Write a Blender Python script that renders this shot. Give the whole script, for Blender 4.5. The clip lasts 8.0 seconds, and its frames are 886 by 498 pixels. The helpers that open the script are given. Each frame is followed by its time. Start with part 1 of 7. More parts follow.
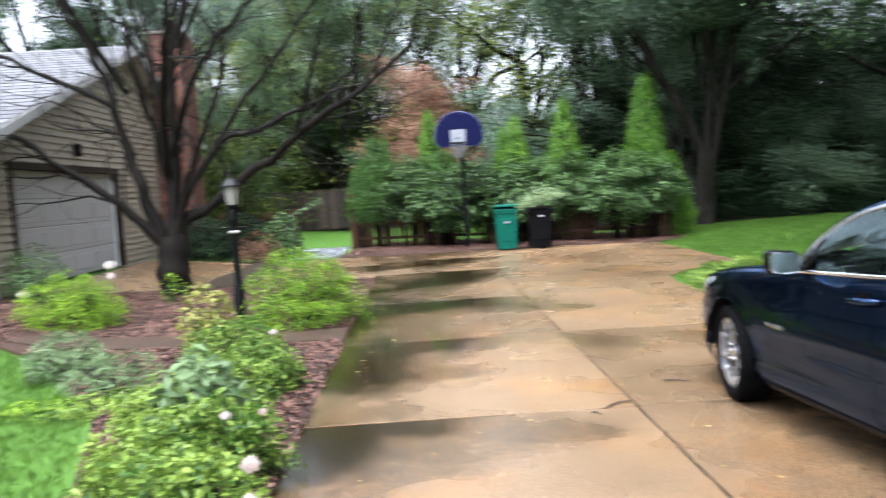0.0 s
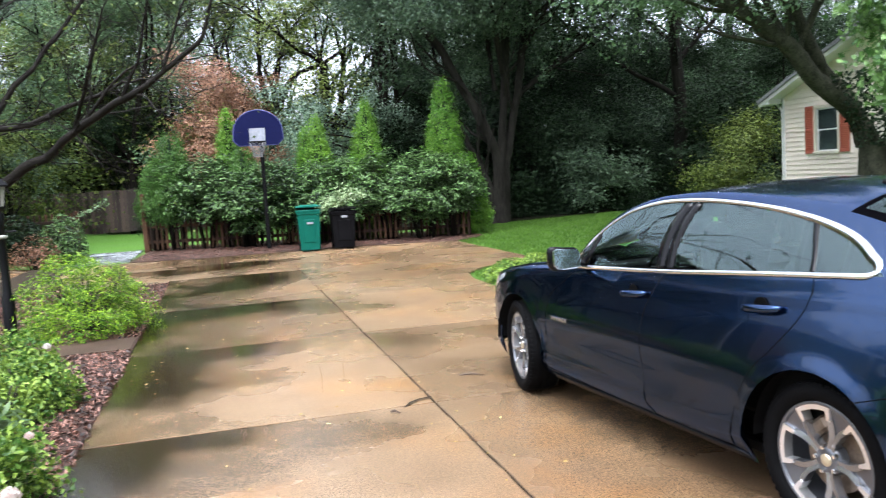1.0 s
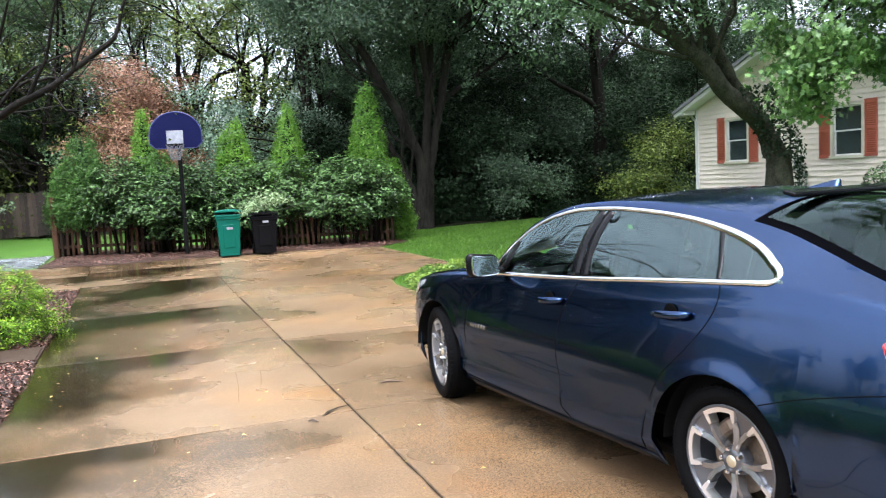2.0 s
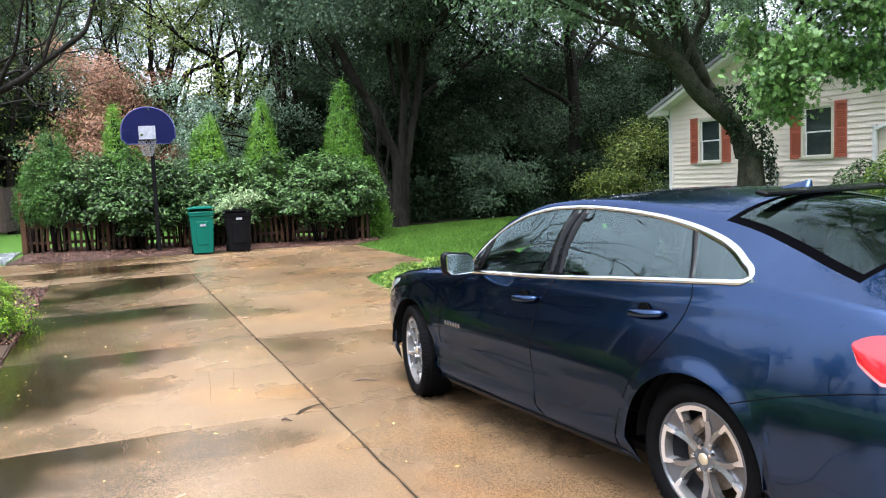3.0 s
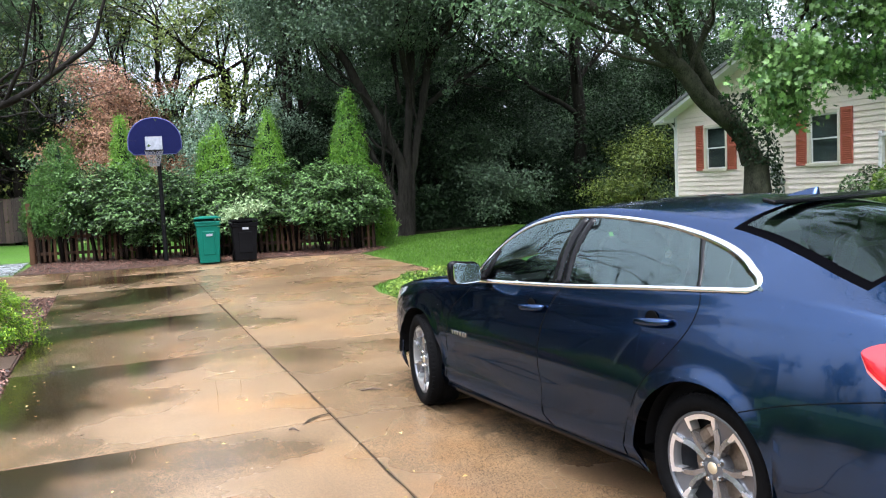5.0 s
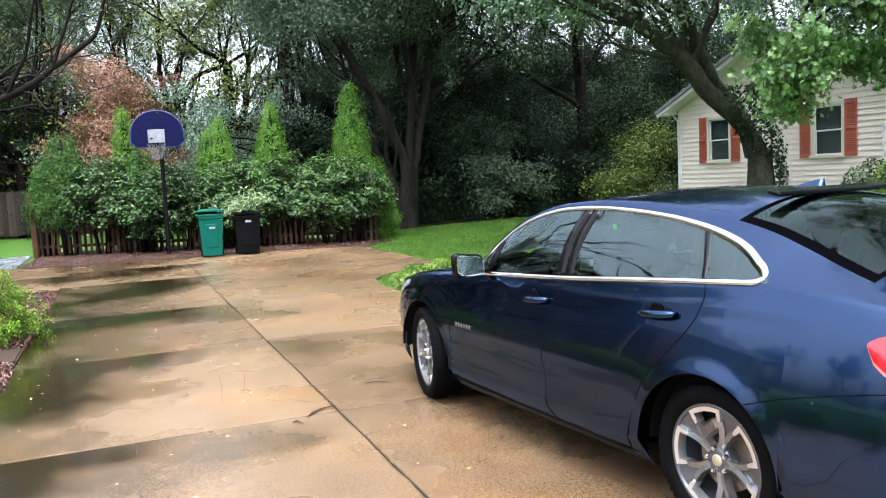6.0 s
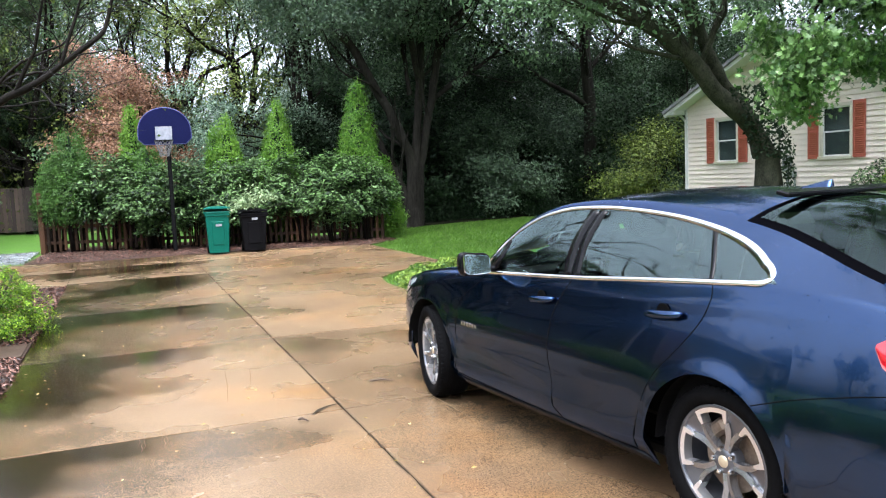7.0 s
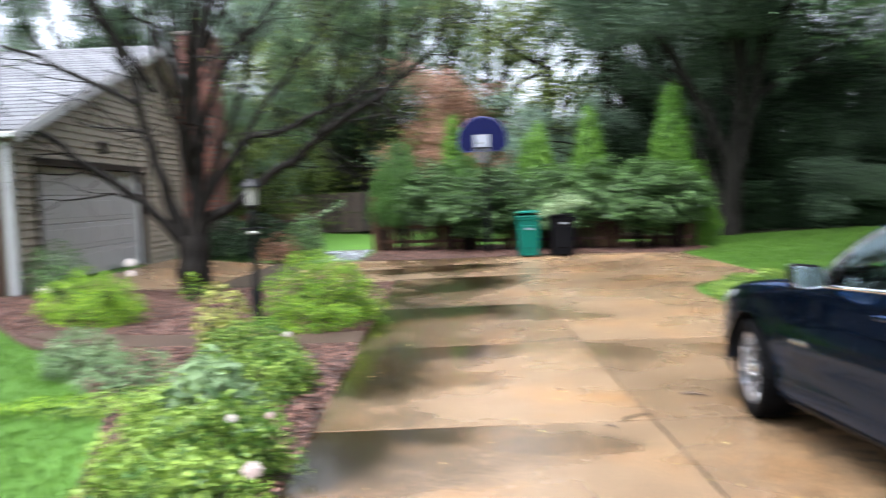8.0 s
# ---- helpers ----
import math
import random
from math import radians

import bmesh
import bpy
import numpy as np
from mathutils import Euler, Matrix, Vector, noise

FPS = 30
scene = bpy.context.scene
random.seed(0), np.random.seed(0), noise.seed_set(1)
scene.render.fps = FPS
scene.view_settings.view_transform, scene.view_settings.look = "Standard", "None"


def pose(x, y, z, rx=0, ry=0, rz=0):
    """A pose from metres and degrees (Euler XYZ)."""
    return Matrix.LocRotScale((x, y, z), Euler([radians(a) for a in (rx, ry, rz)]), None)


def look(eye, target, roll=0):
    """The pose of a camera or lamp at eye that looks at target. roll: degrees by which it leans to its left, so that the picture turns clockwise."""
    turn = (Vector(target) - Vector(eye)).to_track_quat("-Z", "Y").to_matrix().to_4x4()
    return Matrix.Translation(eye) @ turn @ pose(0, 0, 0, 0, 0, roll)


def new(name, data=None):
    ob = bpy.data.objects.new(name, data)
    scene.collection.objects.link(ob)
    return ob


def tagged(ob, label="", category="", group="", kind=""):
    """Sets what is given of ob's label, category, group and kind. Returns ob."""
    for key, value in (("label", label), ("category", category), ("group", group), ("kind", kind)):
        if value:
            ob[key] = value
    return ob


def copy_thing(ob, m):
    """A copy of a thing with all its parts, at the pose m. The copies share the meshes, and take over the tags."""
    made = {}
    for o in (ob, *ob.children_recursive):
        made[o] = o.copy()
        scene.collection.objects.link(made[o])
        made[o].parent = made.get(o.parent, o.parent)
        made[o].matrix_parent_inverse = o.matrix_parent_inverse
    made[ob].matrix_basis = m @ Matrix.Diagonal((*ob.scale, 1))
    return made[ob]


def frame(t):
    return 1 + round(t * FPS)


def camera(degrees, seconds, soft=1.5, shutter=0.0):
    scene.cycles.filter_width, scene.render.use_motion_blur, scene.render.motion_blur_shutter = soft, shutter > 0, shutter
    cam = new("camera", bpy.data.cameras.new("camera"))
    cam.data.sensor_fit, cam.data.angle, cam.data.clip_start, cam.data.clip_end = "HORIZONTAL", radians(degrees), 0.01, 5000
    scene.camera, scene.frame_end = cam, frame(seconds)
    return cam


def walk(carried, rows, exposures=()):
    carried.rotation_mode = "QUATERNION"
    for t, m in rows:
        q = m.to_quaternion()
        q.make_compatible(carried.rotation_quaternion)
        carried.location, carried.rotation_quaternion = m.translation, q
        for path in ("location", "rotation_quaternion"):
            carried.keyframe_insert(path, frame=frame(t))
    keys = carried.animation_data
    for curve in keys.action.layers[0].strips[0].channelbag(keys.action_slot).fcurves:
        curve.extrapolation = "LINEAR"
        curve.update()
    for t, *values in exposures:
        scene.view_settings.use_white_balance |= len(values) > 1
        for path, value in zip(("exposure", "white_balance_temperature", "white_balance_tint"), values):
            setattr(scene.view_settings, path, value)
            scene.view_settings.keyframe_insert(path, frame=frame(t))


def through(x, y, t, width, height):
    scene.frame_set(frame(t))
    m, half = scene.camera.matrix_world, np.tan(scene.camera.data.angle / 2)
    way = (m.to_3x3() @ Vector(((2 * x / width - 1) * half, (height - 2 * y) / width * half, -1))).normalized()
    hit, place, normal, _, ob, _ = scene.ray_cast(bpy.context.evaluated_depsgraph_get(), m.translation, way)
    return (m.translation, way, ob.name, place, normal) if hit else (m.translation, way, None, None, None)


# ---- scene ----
cam = camera(58.1, 8.0, soft=1.1, shutter=0.5)
PATH = [
    (0.0, pose(-0.124, -0.056, 1.646, 85.66, 3.44, -1.83)),
    (0.2, pose(-0.091, -0.059, 1.640, 85.39, 3.96, -6.27)),
    (0.5, pose(-0.073, -0.025, 1.640, 85.14, 3.75, -11.10)),
    (1.0, pose(-0.044, -0.013, 1.640, 84.87, 3.31, -15.72)),
    (1.5, pose(-0.017, -0.012, 1.644, 85.04, 3.08, -18.90)),
    (3.0, pose(0.006, 0.007, 1.642, 84.78, 2.33, -22.83)),
    (3.5, pose(0.000, 0.000, 1.646, 85.00, 2.50, -22.84)),
    (4.0, pose(-0.002, -0.002, 1.647, 85.44, 2.47, -22.34)),
    (4.5, pose(0.000, 0.002, 1.648, 85.54, 2.62, -22.49)),
    (6.0, pose(-0.005, 0.016, 1.645, 84.89, 2.71, -22.27)),
    (6.5, pose(0.002, 0.026, 1.644, 84.84, 2.63, -22.17)),
    (7.0, pose(-0.007, 0.021, 1.643, 84.83, 2.35, -21.82)),
    (7.4, pose(-0.017, 0.030, 1.642, 85.13, 2.42, -18.59)),
    (7.5, pose(-0.019, 0.032, 1.642, 85.16, 2.39, -16.48)),
    (7.6, pose(-0.023, 0.026, 1.638, 85.38, 2.48, -14.05)),
    (7.8, pose(-0.030, 0.012, 1.626, 85.66, 2.61, -7.73)),
    (8.0, pose(-0.065, 0.027, 1.642, 86.09, 2.25, -0.06)),
]
walk(cam, PATH)

# ---- light: a bright overcast sky after rain ----
world = bpy.data.worlds.new("world")
scene.world = world
world.use_nodes = True
wn, wl = world.node_tree.nodes, world.node_tree.links
wn.clear()
sky = wn.new("ShaderNodeTexSky")
sky.sky_type = "NISHITA"
sky.sun_disc = False
sky.sun_elevation, sky.sun_rotation = radians(70), radians(207)
sky.air_density, sky.dust_density, sky.ozone_density = 1.0, 5.0, 1.0
grey = wn.new("ShaderNodeHueSaturation")
grey.inputs["Saturation"].default_value = 0.2
bg = wn.new("ShaderNodeBackground")
bg.inputs["Strength"].default_value = 0.15
wout = wn.new("ShaderNodeOutputWorld")
wl.new(sky.outputs["Color"], grey.inputs["Color"])
cool = wn.new("ShaderNodeMix")
cool.data_type, cool.blend_type = "RGBA", "MULTIPLY"
cool.inputs[0].default_value = 1.0
cool.inputs[7].default_value = (0.94, 1.0, 1.13, 1)
wl.new(grey.outputs["Color"], cool.inputs[6])
wl.new(cool.outputs[2], bg.inputs["Color"])
wl.new(bg.outputs["Background"], wout.inputs["Surface"])

sun_data = bpy.data.lights.new("sun", "SUN")
sun_data.energy, sun_data.angle, sun_data.color = 0.5, radians(60), (0.96, 0.99, 1.0)
sun = new("sun", sun_data)
sun.matrix_world = look((-4.1, -8.1, 25), (0, 0, 0))
scene.view_settings.exposure = 2.5

# ---- materials ----
def material(name, dark, light, rough=0.6, size=1.0, fine=30.0, bump=0.2, metal=0.0, coat=0.0,
             rough_var=0.15, island=0.0, through=0.0, spec=0.5, each=0.0, stretch=1.0):
    """Two scales of noise between two colours, with relief; island and each vary loose pieces and objects."""
    m = bpy.data.materials.new(name)
    m.use_nodes = True
    n, l = m.node_tree.nodes, m.node_tree.links
    b = n["Principled BSDF"]
    out = n["Material Output"]
    geo = n.new("ShaderNodeNewGeometry")
    n1, n2 = n.new("ShaderNodeTexNoise"), n.new("ShaderNodeTexNoise")
    n1.inputs["Scale"].default_value, n1.inputs["Detail"].default_value = size, 5
    n2.inputs["Scale"].default_value, n2.inputs["Detail"].default_value = fine, 4
    where = geo.outputs["Position"]
    if stretch != 1.0:
        long = n.new("ShaderNodeVectorMath")
        long.operation = "MULTIPLY"
        long.inputs[1].default_value = (1, 1, stretch)
        l.new(where, long.inputs[0])
        where = long.outputs["Vector"]
    for t in (n1, n2):
        l.new(where, t.inputs["Vector"])
    mean = n.new("ShaderNodeMath")
    mean.operation = "MULTIPLY_ADD"
    mean.inputs[1].default_value, mean.inputs[2].default_value = 0.5, 0.0
    l.new(n2.outputs["Fac"], mean.inputs[0])
    total = n.new("ShaderNodeMath")
    total.operation = "MULTIPLY_ADD"
    total.inputs[1].default_value = 0.5
    l.new(n1.outputs["Fac"], total.inputs[0])
    l.new(mean.outputs[0], total.inputs[2])
    last = total.outputs[0]
    for amount, source in ((island, geo.outputs["Random Per Island"]), (each, None)):
        if amount:
            if source is None:
                source = n.new("ShaderNodeObjectInfo").outputs["Random"]
            add = n.new("ShaderNodeMath")
            add.operation = "MULTIPLY_ADD"
            add.inputs[1].default_value = amount
            l.new(source, add.inputs[0])
            sub = n.new("ShaderNodeMath")
            sub.operation = "SUBTRACT"
            sub.inputs[1].default_value = amount / 2
            l.new(last, sub.inputs[0])
            l.new(sub.outputs[0], add.inputs[2])
            last = add.outputs[0]
    ramp = n.new("ShaderNodeValToRGB")
    ramp.color_ramp.elements[0].position, ramp.color_ramp.elements[1].position = 0.3, 0.7
    ramp.color_ramp.elements[0].color = (*dark, 1)
    ramp.color_ramp.elements[1].color = (*light, 1)
    l.new(last, ramp.inputs["Fac"])
    l.new(ramp.outputs["Color"], b.inputs["Base Color"])
    rr = n.new("ShaderNodeMapRange")
    rr.inputs["To Min"].default_value = max(0.03, rough - rough_var)
    rr.inputs["To Max"].default_value = min(1.0, rough + rough_var)
    l.new(n1.outputs["Fac"], rr.inputs["Value"])
    l.new(rr.outputs["Result"], b.inputs["Roughness"])
    b.inputs["Metallic"].default_value = metal
    b.inputs["Coat Weight"].default_value = coat
    b.inputs["Specular IOR Level"].default_value = spec
    if bump:
        bp = n.new("ShaderNodeBump")
        bp.inputs["Strength"].default_value, bp.inputs["Distance"].default_value = bump, 0.01
        l.new(n2.outputs["Fac"], bp.inputs["Height"])
        l.new(bp.outputs["Normal"], b.inputs["Normal"])
    if through:
        tr = n.new("ShaderNodeBsdfTranslucent")
        mix = n.new("ShaderNodeMixShader")
        mix.inputs["Fac"].default_value = through
        l.new(ramp.outputs["Color"], tr.inputs["Color"])
        l.new(b.outputs["BSDF"], mix.inputs[1])
        l.new(tr.outputs["BSDF"], mix.inputs[2])
        l.new(mix.outputs["Shader"], out.inputs["Surface"])
    return m


def leaf_material(name, dark, light, rough=0.4, through=0.28, spec=0.22, vary=0.7):
    k = 0.68
    return material(name, tuple(c * k for c in dark), tuple(c * k for c in light), rough, 0.5, 3.0, 0.0, island=vary, through=through, each=0.2, spec=spec)


def concrete_material():
    """Wet, rust-stained concrete: tan and brown stains, shining soaked patches with dark reflections painted in, fine
    aggregate.
    """
    m = bpy.data.materials.new("wet_concrete")
    m.use_nodes = True
    n, l = m.node_tree.nodes, m.node_tree.links
    b = n["Principled BSDF"]
    geo = n.new("ShaderNodeNewGeometry")
    info = n.new("ShaderNodeObjectInfo")

    def tex(scale, detail, rough=0.55, distort=0.0):
        t = n.new("ShaderNodeTexNoise")
        t.inputs["Scale"].default_value, t.inputs["Detail"].default_value = scale, detail
        t.inputs["Roughness"].default_value, t.inputs["Distortion"].default_value = rough, distort
        l.new(geo.outputs["Position"], t.inputs["Vector"])
        return t.outputs["Fac"]

    def ramp(src, stops):
        r = n.new("ShaderNodeValToRGB")
        e = r.color_ramp.elements
        while len(e) < len(stops):
            e.new(0.5)
        for k, (p, c) in enumerate(stops):
            e[k].position, e[k].color = p, (*c, 1)
        r.color_ramp.interpolation = "EASE"
        l.new(src, r.inputs["Fac"])
        return r.outputs["Color"]

    def mix(kind, f, a, c):
        x = n.new("ShaderNodeMix")
        x.data_type, x.blend_type = "RGBA", kind
        for sock, v in ((x.inputs[0], f), (x.inputs[6], a), (x.inputs[7], c)):
            if isinstance(v, float):
                sock.default_value = v
            elif isinstance(v, tuple):
                sock.default_value = (*v, 1)
            else:
                l.new(v, sock)
        return x.outputs[2]

    stain = ramp(tex(0.45, 3, 0.5), [(0.3, (0.130, 0.082, 0.046)), (0.5, (0.193, 0.130, 0.077)), (0.72, (0.260, 0.183, 0.114))])
    mid = ramp(tex(2.6, 5, 0.6), [(0.3, (0.72, 0.70, 0.67)), (0.7, (1.0, 1.0, 1.0))])
    grain = ramp(tex(42.0, 4, 0.8), [(0.36, (0.42, 0.39, 0.36)), (0.60, (1.0, 1.0, 1.0))])
    pit = ramp(tex(120.0, 3, 0.7), [(0.37, (0.30, 0.27, 0.25)), (0.48, (1.0, 1.0, 1.0)), (0.62, (1.75, 1.68, 1.58))])
    rust = ramp(tex(0.9, 4, 0.55), [(0.45, (1.0, 1.0, 1.0)), (0.72, (1.08, 0.84, 0.58))])
    col = mix("MULTIPLY", 0.6, stain, mid)
    col = mix("MULTIPLY", 0.6, col, grain)
    col = mix("MULTIPLY", 0.75, col, pit)
    col = mix("MULTIPLY", 0.8, col, rust)
    # soaked patches: water gathers along each slab's far edge and on the garden side; tree reflections are painted in
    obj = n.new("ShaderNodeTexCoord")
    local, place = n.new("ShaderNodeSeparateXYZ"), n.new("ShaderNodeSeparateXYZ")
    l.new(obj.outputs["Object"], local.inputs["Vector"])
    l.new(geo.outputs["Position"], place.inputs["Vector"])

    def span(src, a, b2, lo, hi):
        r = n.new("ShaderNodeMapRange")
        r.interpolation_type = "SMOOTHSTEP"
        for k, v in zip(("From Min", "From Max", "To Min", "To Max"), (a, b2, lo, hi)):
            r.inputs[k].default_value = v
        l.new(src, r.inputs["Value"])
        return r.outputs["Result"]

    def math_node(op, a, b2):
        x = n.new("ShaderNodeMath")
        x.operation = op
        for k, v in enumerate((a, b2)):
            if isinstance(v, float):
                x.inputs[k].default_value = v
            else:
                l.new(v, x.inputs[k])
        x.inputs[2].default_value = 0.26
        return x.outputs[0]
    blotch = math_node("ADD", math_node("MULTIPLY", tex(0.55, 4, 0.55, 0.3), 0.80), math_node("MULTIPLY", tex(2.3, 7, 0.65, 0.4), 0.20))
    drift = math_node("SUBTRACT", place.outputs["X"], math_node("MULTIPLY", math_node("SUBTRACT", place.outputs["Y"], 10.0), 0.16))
    wet_reflection = math_node("ADD", blotch, math_node("MULTIPLY", span(local.outputs["Y"], 0.5, 2.8, -0.02, 0.19), span(drift, 1.7, 0.2, 0.45, 1.0)))
    wet_reflection = math_node("ADD", wet_reflection, span(drift, 1.1, -0.6, -0.03, 0.26))
    wet_reflection = math_node("SUBTRACT", wet_reflection, span(place.outputs["Y"], 11.4, 12.6, 0.0, 0.16))
    wet_reflection = math_node("SUBTRACT", wet_reflection, span(place.outputs["X"], -1.15, -1.8, 0.0, 0.22))
    soak_reflection = ramp(wet_reflection, [(0.52, (0.0, 0.0, 0.0)), (0.64, (0.45, 0.45, 0.45)), (0.80, (1.0, 1.0, 1.0))])
    # darker than soaking alone: the mirrored dark trees are put into the colour
    col = mix("MIX", soak_reflection, col, mix("MULTIPLY", 1.0, col, (0.10, 0.092, 0.07)))
    # painted highlight: a paler band where a slab's raised edge would catch light
    lip = span(local.outputs["Y"], 0.0, 0.05, 0.0, 0.10)
    lip = math_node("MULTIPLY", lip, span(local.outputs["Y"], 0.10, 0.60, 1.0, 0.0))
    lip = math_node("MULTIPLY", lip, span(place.outputs["Y"], 6.2, 8.0, 0.0, 1.0))
    col = mix("MIX", lip, col, mix("ADD", 1.0, mix("MULTIPLY", 1.0, col, (0.6, 0.6, 0.6)), (0.12, 0.088, 0.06)))
    each = ramp(info.outputs["Random"], [(0.0, (0.8, 0.8, 0.8)), (1.0, (1.1, 1.1, 1.1))])
    col = mix("MULTIPLY", 1.0, col, each)
    l.new(col, b.inputs["Base Color"])
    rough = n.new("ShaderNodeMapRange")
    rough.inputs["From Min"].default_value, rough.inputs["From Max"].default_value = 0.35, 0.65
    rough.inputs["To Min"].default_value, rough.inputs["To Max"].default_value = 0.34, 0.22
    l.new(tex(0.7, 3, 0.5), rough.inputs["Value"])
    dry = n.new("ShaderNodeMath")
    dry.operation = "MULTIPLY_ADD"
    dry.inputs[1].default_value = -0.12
    l.new(soak_reflection, dry.inputs[0])
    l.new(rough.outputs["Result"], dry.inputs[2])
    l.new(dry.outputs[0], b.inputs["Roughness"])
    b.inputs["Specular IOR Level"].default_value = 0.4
    l.new(math_node("MULTIPLY", soak_reflection, 0.6), b.inputs["Coat Weight"])
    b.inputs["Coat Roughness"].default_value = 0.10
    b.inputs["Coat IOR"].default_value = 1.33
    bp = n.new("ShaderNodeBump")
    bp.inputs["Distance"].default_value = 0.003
    l.new(math_node("MULTIPLY_ADD", soak_reflection, -0.22), bp.inputs["Strength"])
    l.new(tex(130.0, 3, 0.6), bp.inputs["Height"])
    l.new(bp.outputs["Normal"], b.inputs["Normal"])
    return m


def glass_material(name, tint, rough=0.02):
    m = bpy.data.materials.new(name)
    m.use_nodes = True
    b = m.node_tree.nodes["Principled BSDF"]
    b.inputs["Base Color"].default_value = (*tint, 1)
    b.inputs["Transmission Weight"].default_value = 1.0
    b.inputs["Roughness"].default_value = rough
    b.inputs["IOR"].default_value = 1.45
    return m


def plain(name, c, rough=0.4, metal=0.0, coat=0.0, spec=0.4):
    d = tuple(v * 0.85 for v in c)
    return material(name, d, c, rough, 2.0, 60.0, 0.05, metal, coat, 0.06, spec=spec)


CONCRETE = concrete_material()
JOINT = material("joint_dirt", (0.012, 0.009, 0.006), (0.05, 0.037, 0.025), 0.8, 3, 60, 0.5, spec=0.1)
SCUFF = material("scuffed_concrete", (0.055, 0.036, 0.022), (0.14, 0.095, 0.06), 0.6, 3, 90, 0.3, spec=0.1)
GRASS = material("lawn", (0.030, 0.080, 0.010), (0.072, 0.16, 0.022), 0.6, 0.5, 60, 0.9, spec=0.2)
BLADE = leaf_material("grass_blade", (0.07, 0.155, 0.02), (0.17, 0.32, 0.055), vary=0.5)
MULCH = material("mulch", (0.013, 0.0065, 0.0045), (0.066, 0.034, 0.023), 0.6, 6, 45, 1.0, spec=0.25)
CHIP = material("mulch_chip", (0.012, 0.0055, 0.004), (0.24, 0.12, 0.09), 0.5, 4, 60, 0.3, island=0.8, spec=0.35)
# Dead leaves with the shade under the trees put into their colour
LITTER = material("shade_dark_litter", (0.004, 0.005, 0.003), (0.018, 0.018, 0.010), 0.9, 2, 30, 0.8, spec=0.05)
BARK = material("dark_bark", (0.0025, 0.002, 0.0016), (0.019, 0.016, 0.0125), 0.85, 3, 26, 1.0, spec=0.05, stretch=0.16)
BARK_SHADE = material("wet_shaded_bark", (0.004, 0.0034, 0.003), (0.034, 0.031, 0.026), 0.85, 3, 22, 1.0, spec=0.05, stretch=0.18)
CHERRY_BARK = material("wet_cherry_bark", (0.0025, 0.002, 0.0017), (0.021, 0.0175, 0.0145), 0.7, 4, 34, 0.9, spec=0.10)
TWIG = material("twig_bark", (0.005, 0.004, 0.0032), (0.040, 0.033, 0.026), 0.7, 4, 40, 0.6, spec=0.12)
LEAF_WOOD = leaf_material("woodland_leaf", (0.030, 0.072, 0.034), (0.17, 0.29, 0.13), 0.42, spec=0.3, vary=0.4)
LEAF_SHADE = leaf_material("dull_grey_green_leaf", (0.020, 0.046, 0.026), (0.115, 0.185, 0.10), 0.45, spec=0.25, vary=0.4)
BARK_MOSS = material("mossy_grey_bark", (0.006, 0.006, 0.0045), (0.060, 0.062, 0.042), 0.85, 7, 40, 1.0, spec=0.06, stretch=0.6)
LEAF_CUT = leaf_material("wilted_cutting_leaf", (0.12, 0.20, 0.08), (0.46, 0.60, 0.32))
# Near-black leaf: the shade inside the woods is put into its colour
LEAF_DARK = leaf_material("shade_darkened_leaf", (0.007, 0.018, 0.008), (0.040, 0.076, 0.032), 0.5, spec=0.12, vary=0.4)
LEAF_YELLOW = leaf_material("yellowing_leaf", (0.050, 0.092, 0.016), (0.22, 0.28, 0.06), vary=0.5)
LEAF_RUST = leaf_material("rust_leaf", (0.16, 0.078, 0.045), (0.50, 0.27, 0.17), vary=0.5)
LEAF_PALE = leaf_material("pale_grey_leaf", (0.07, 0.13, 0.085), (0.28, 0.40, 0.27), 0.4, spec=0.35)
LEAF_OAK = leaf_material("bright_oak_leaf", (0.045, 0.12, 0.028), (0.19, 0.34, 0.095), 0.4, 0.2, spec=0.35, vary=0.6)
# Wide dark-to-light leaf spread puts the hedge's self-shading into its colour
LEAF_HEDGE = leaf_material("hedge_leaf", (0.010, 0.033, 0.009), (0.18, 0.325, 0.105), spec=0.3)
LEAF_ARB = leaf_material("arborvitae_spray", (0.075, 0.20, 0.022), (0.20, 0.40, 0.045), vary=0.4)
LEAF_ARB_DEEP = leaf_material("deep_green_conifer_spray", (0.035, 0.10, 0.018), (0.115, 0.245, 0.05), vary=0.4)
LEAF_LIME = leaf_material("lime_leaf", (0.06, 0.16, 0.010), (0.42, 0.66, 0.05))
LEAF_ROSE = leaf_material("rose_leaf", (0.045, 0.125, 0.015), (0.33, 0.48, 0.085), vary=0.6)
LEAF_SAGE = leaf_material("sage_leaf", (0.065, 0.125, 0.048), (0.23, 0.34, 0.155), vary=0.5)
LEAF_GOLD = leaf_material("golden_leaf", (0.22, 0.26, 0.05), (0.5, 0.5, 0.14))
PETAL = leaf_material("pale_petal", (0.75, 0.55, 0.5), (0.85, 0.8, 0.74), 0.5, 0.3)
SIDING = material("cream_siding", (0.60, 0.52, 0.45), (0.72, 0.64, 0.56), 0.5, 0.7, 25, 0.08)
# Garage siding, its colour lowered for the shade of the tree canopies
SIDING_TAN = material("shaded_tan_siding", (0.18, 0.15, 0.112), (0.25, 0.212, 0.162), 0.5, 0.7, 25, 0.08)
TRIM = material("white_trim", (0.55, 0.55, 0.54), (0.68, 0.68, 0.67), 0.4, 1.5, 30, 0.05)
TAN_TRIM = material("tan_trim", (0.45, 0.42, 0.34), (0.56, 0.53, 0.44), 0.45, 1.5, 30, 0.05)
SHUTTER = material("coral_shutter", (0.27, 0.062, 0.04), (0.38, 0.10, 0.065), 0.5, 2, 40, 0.1)
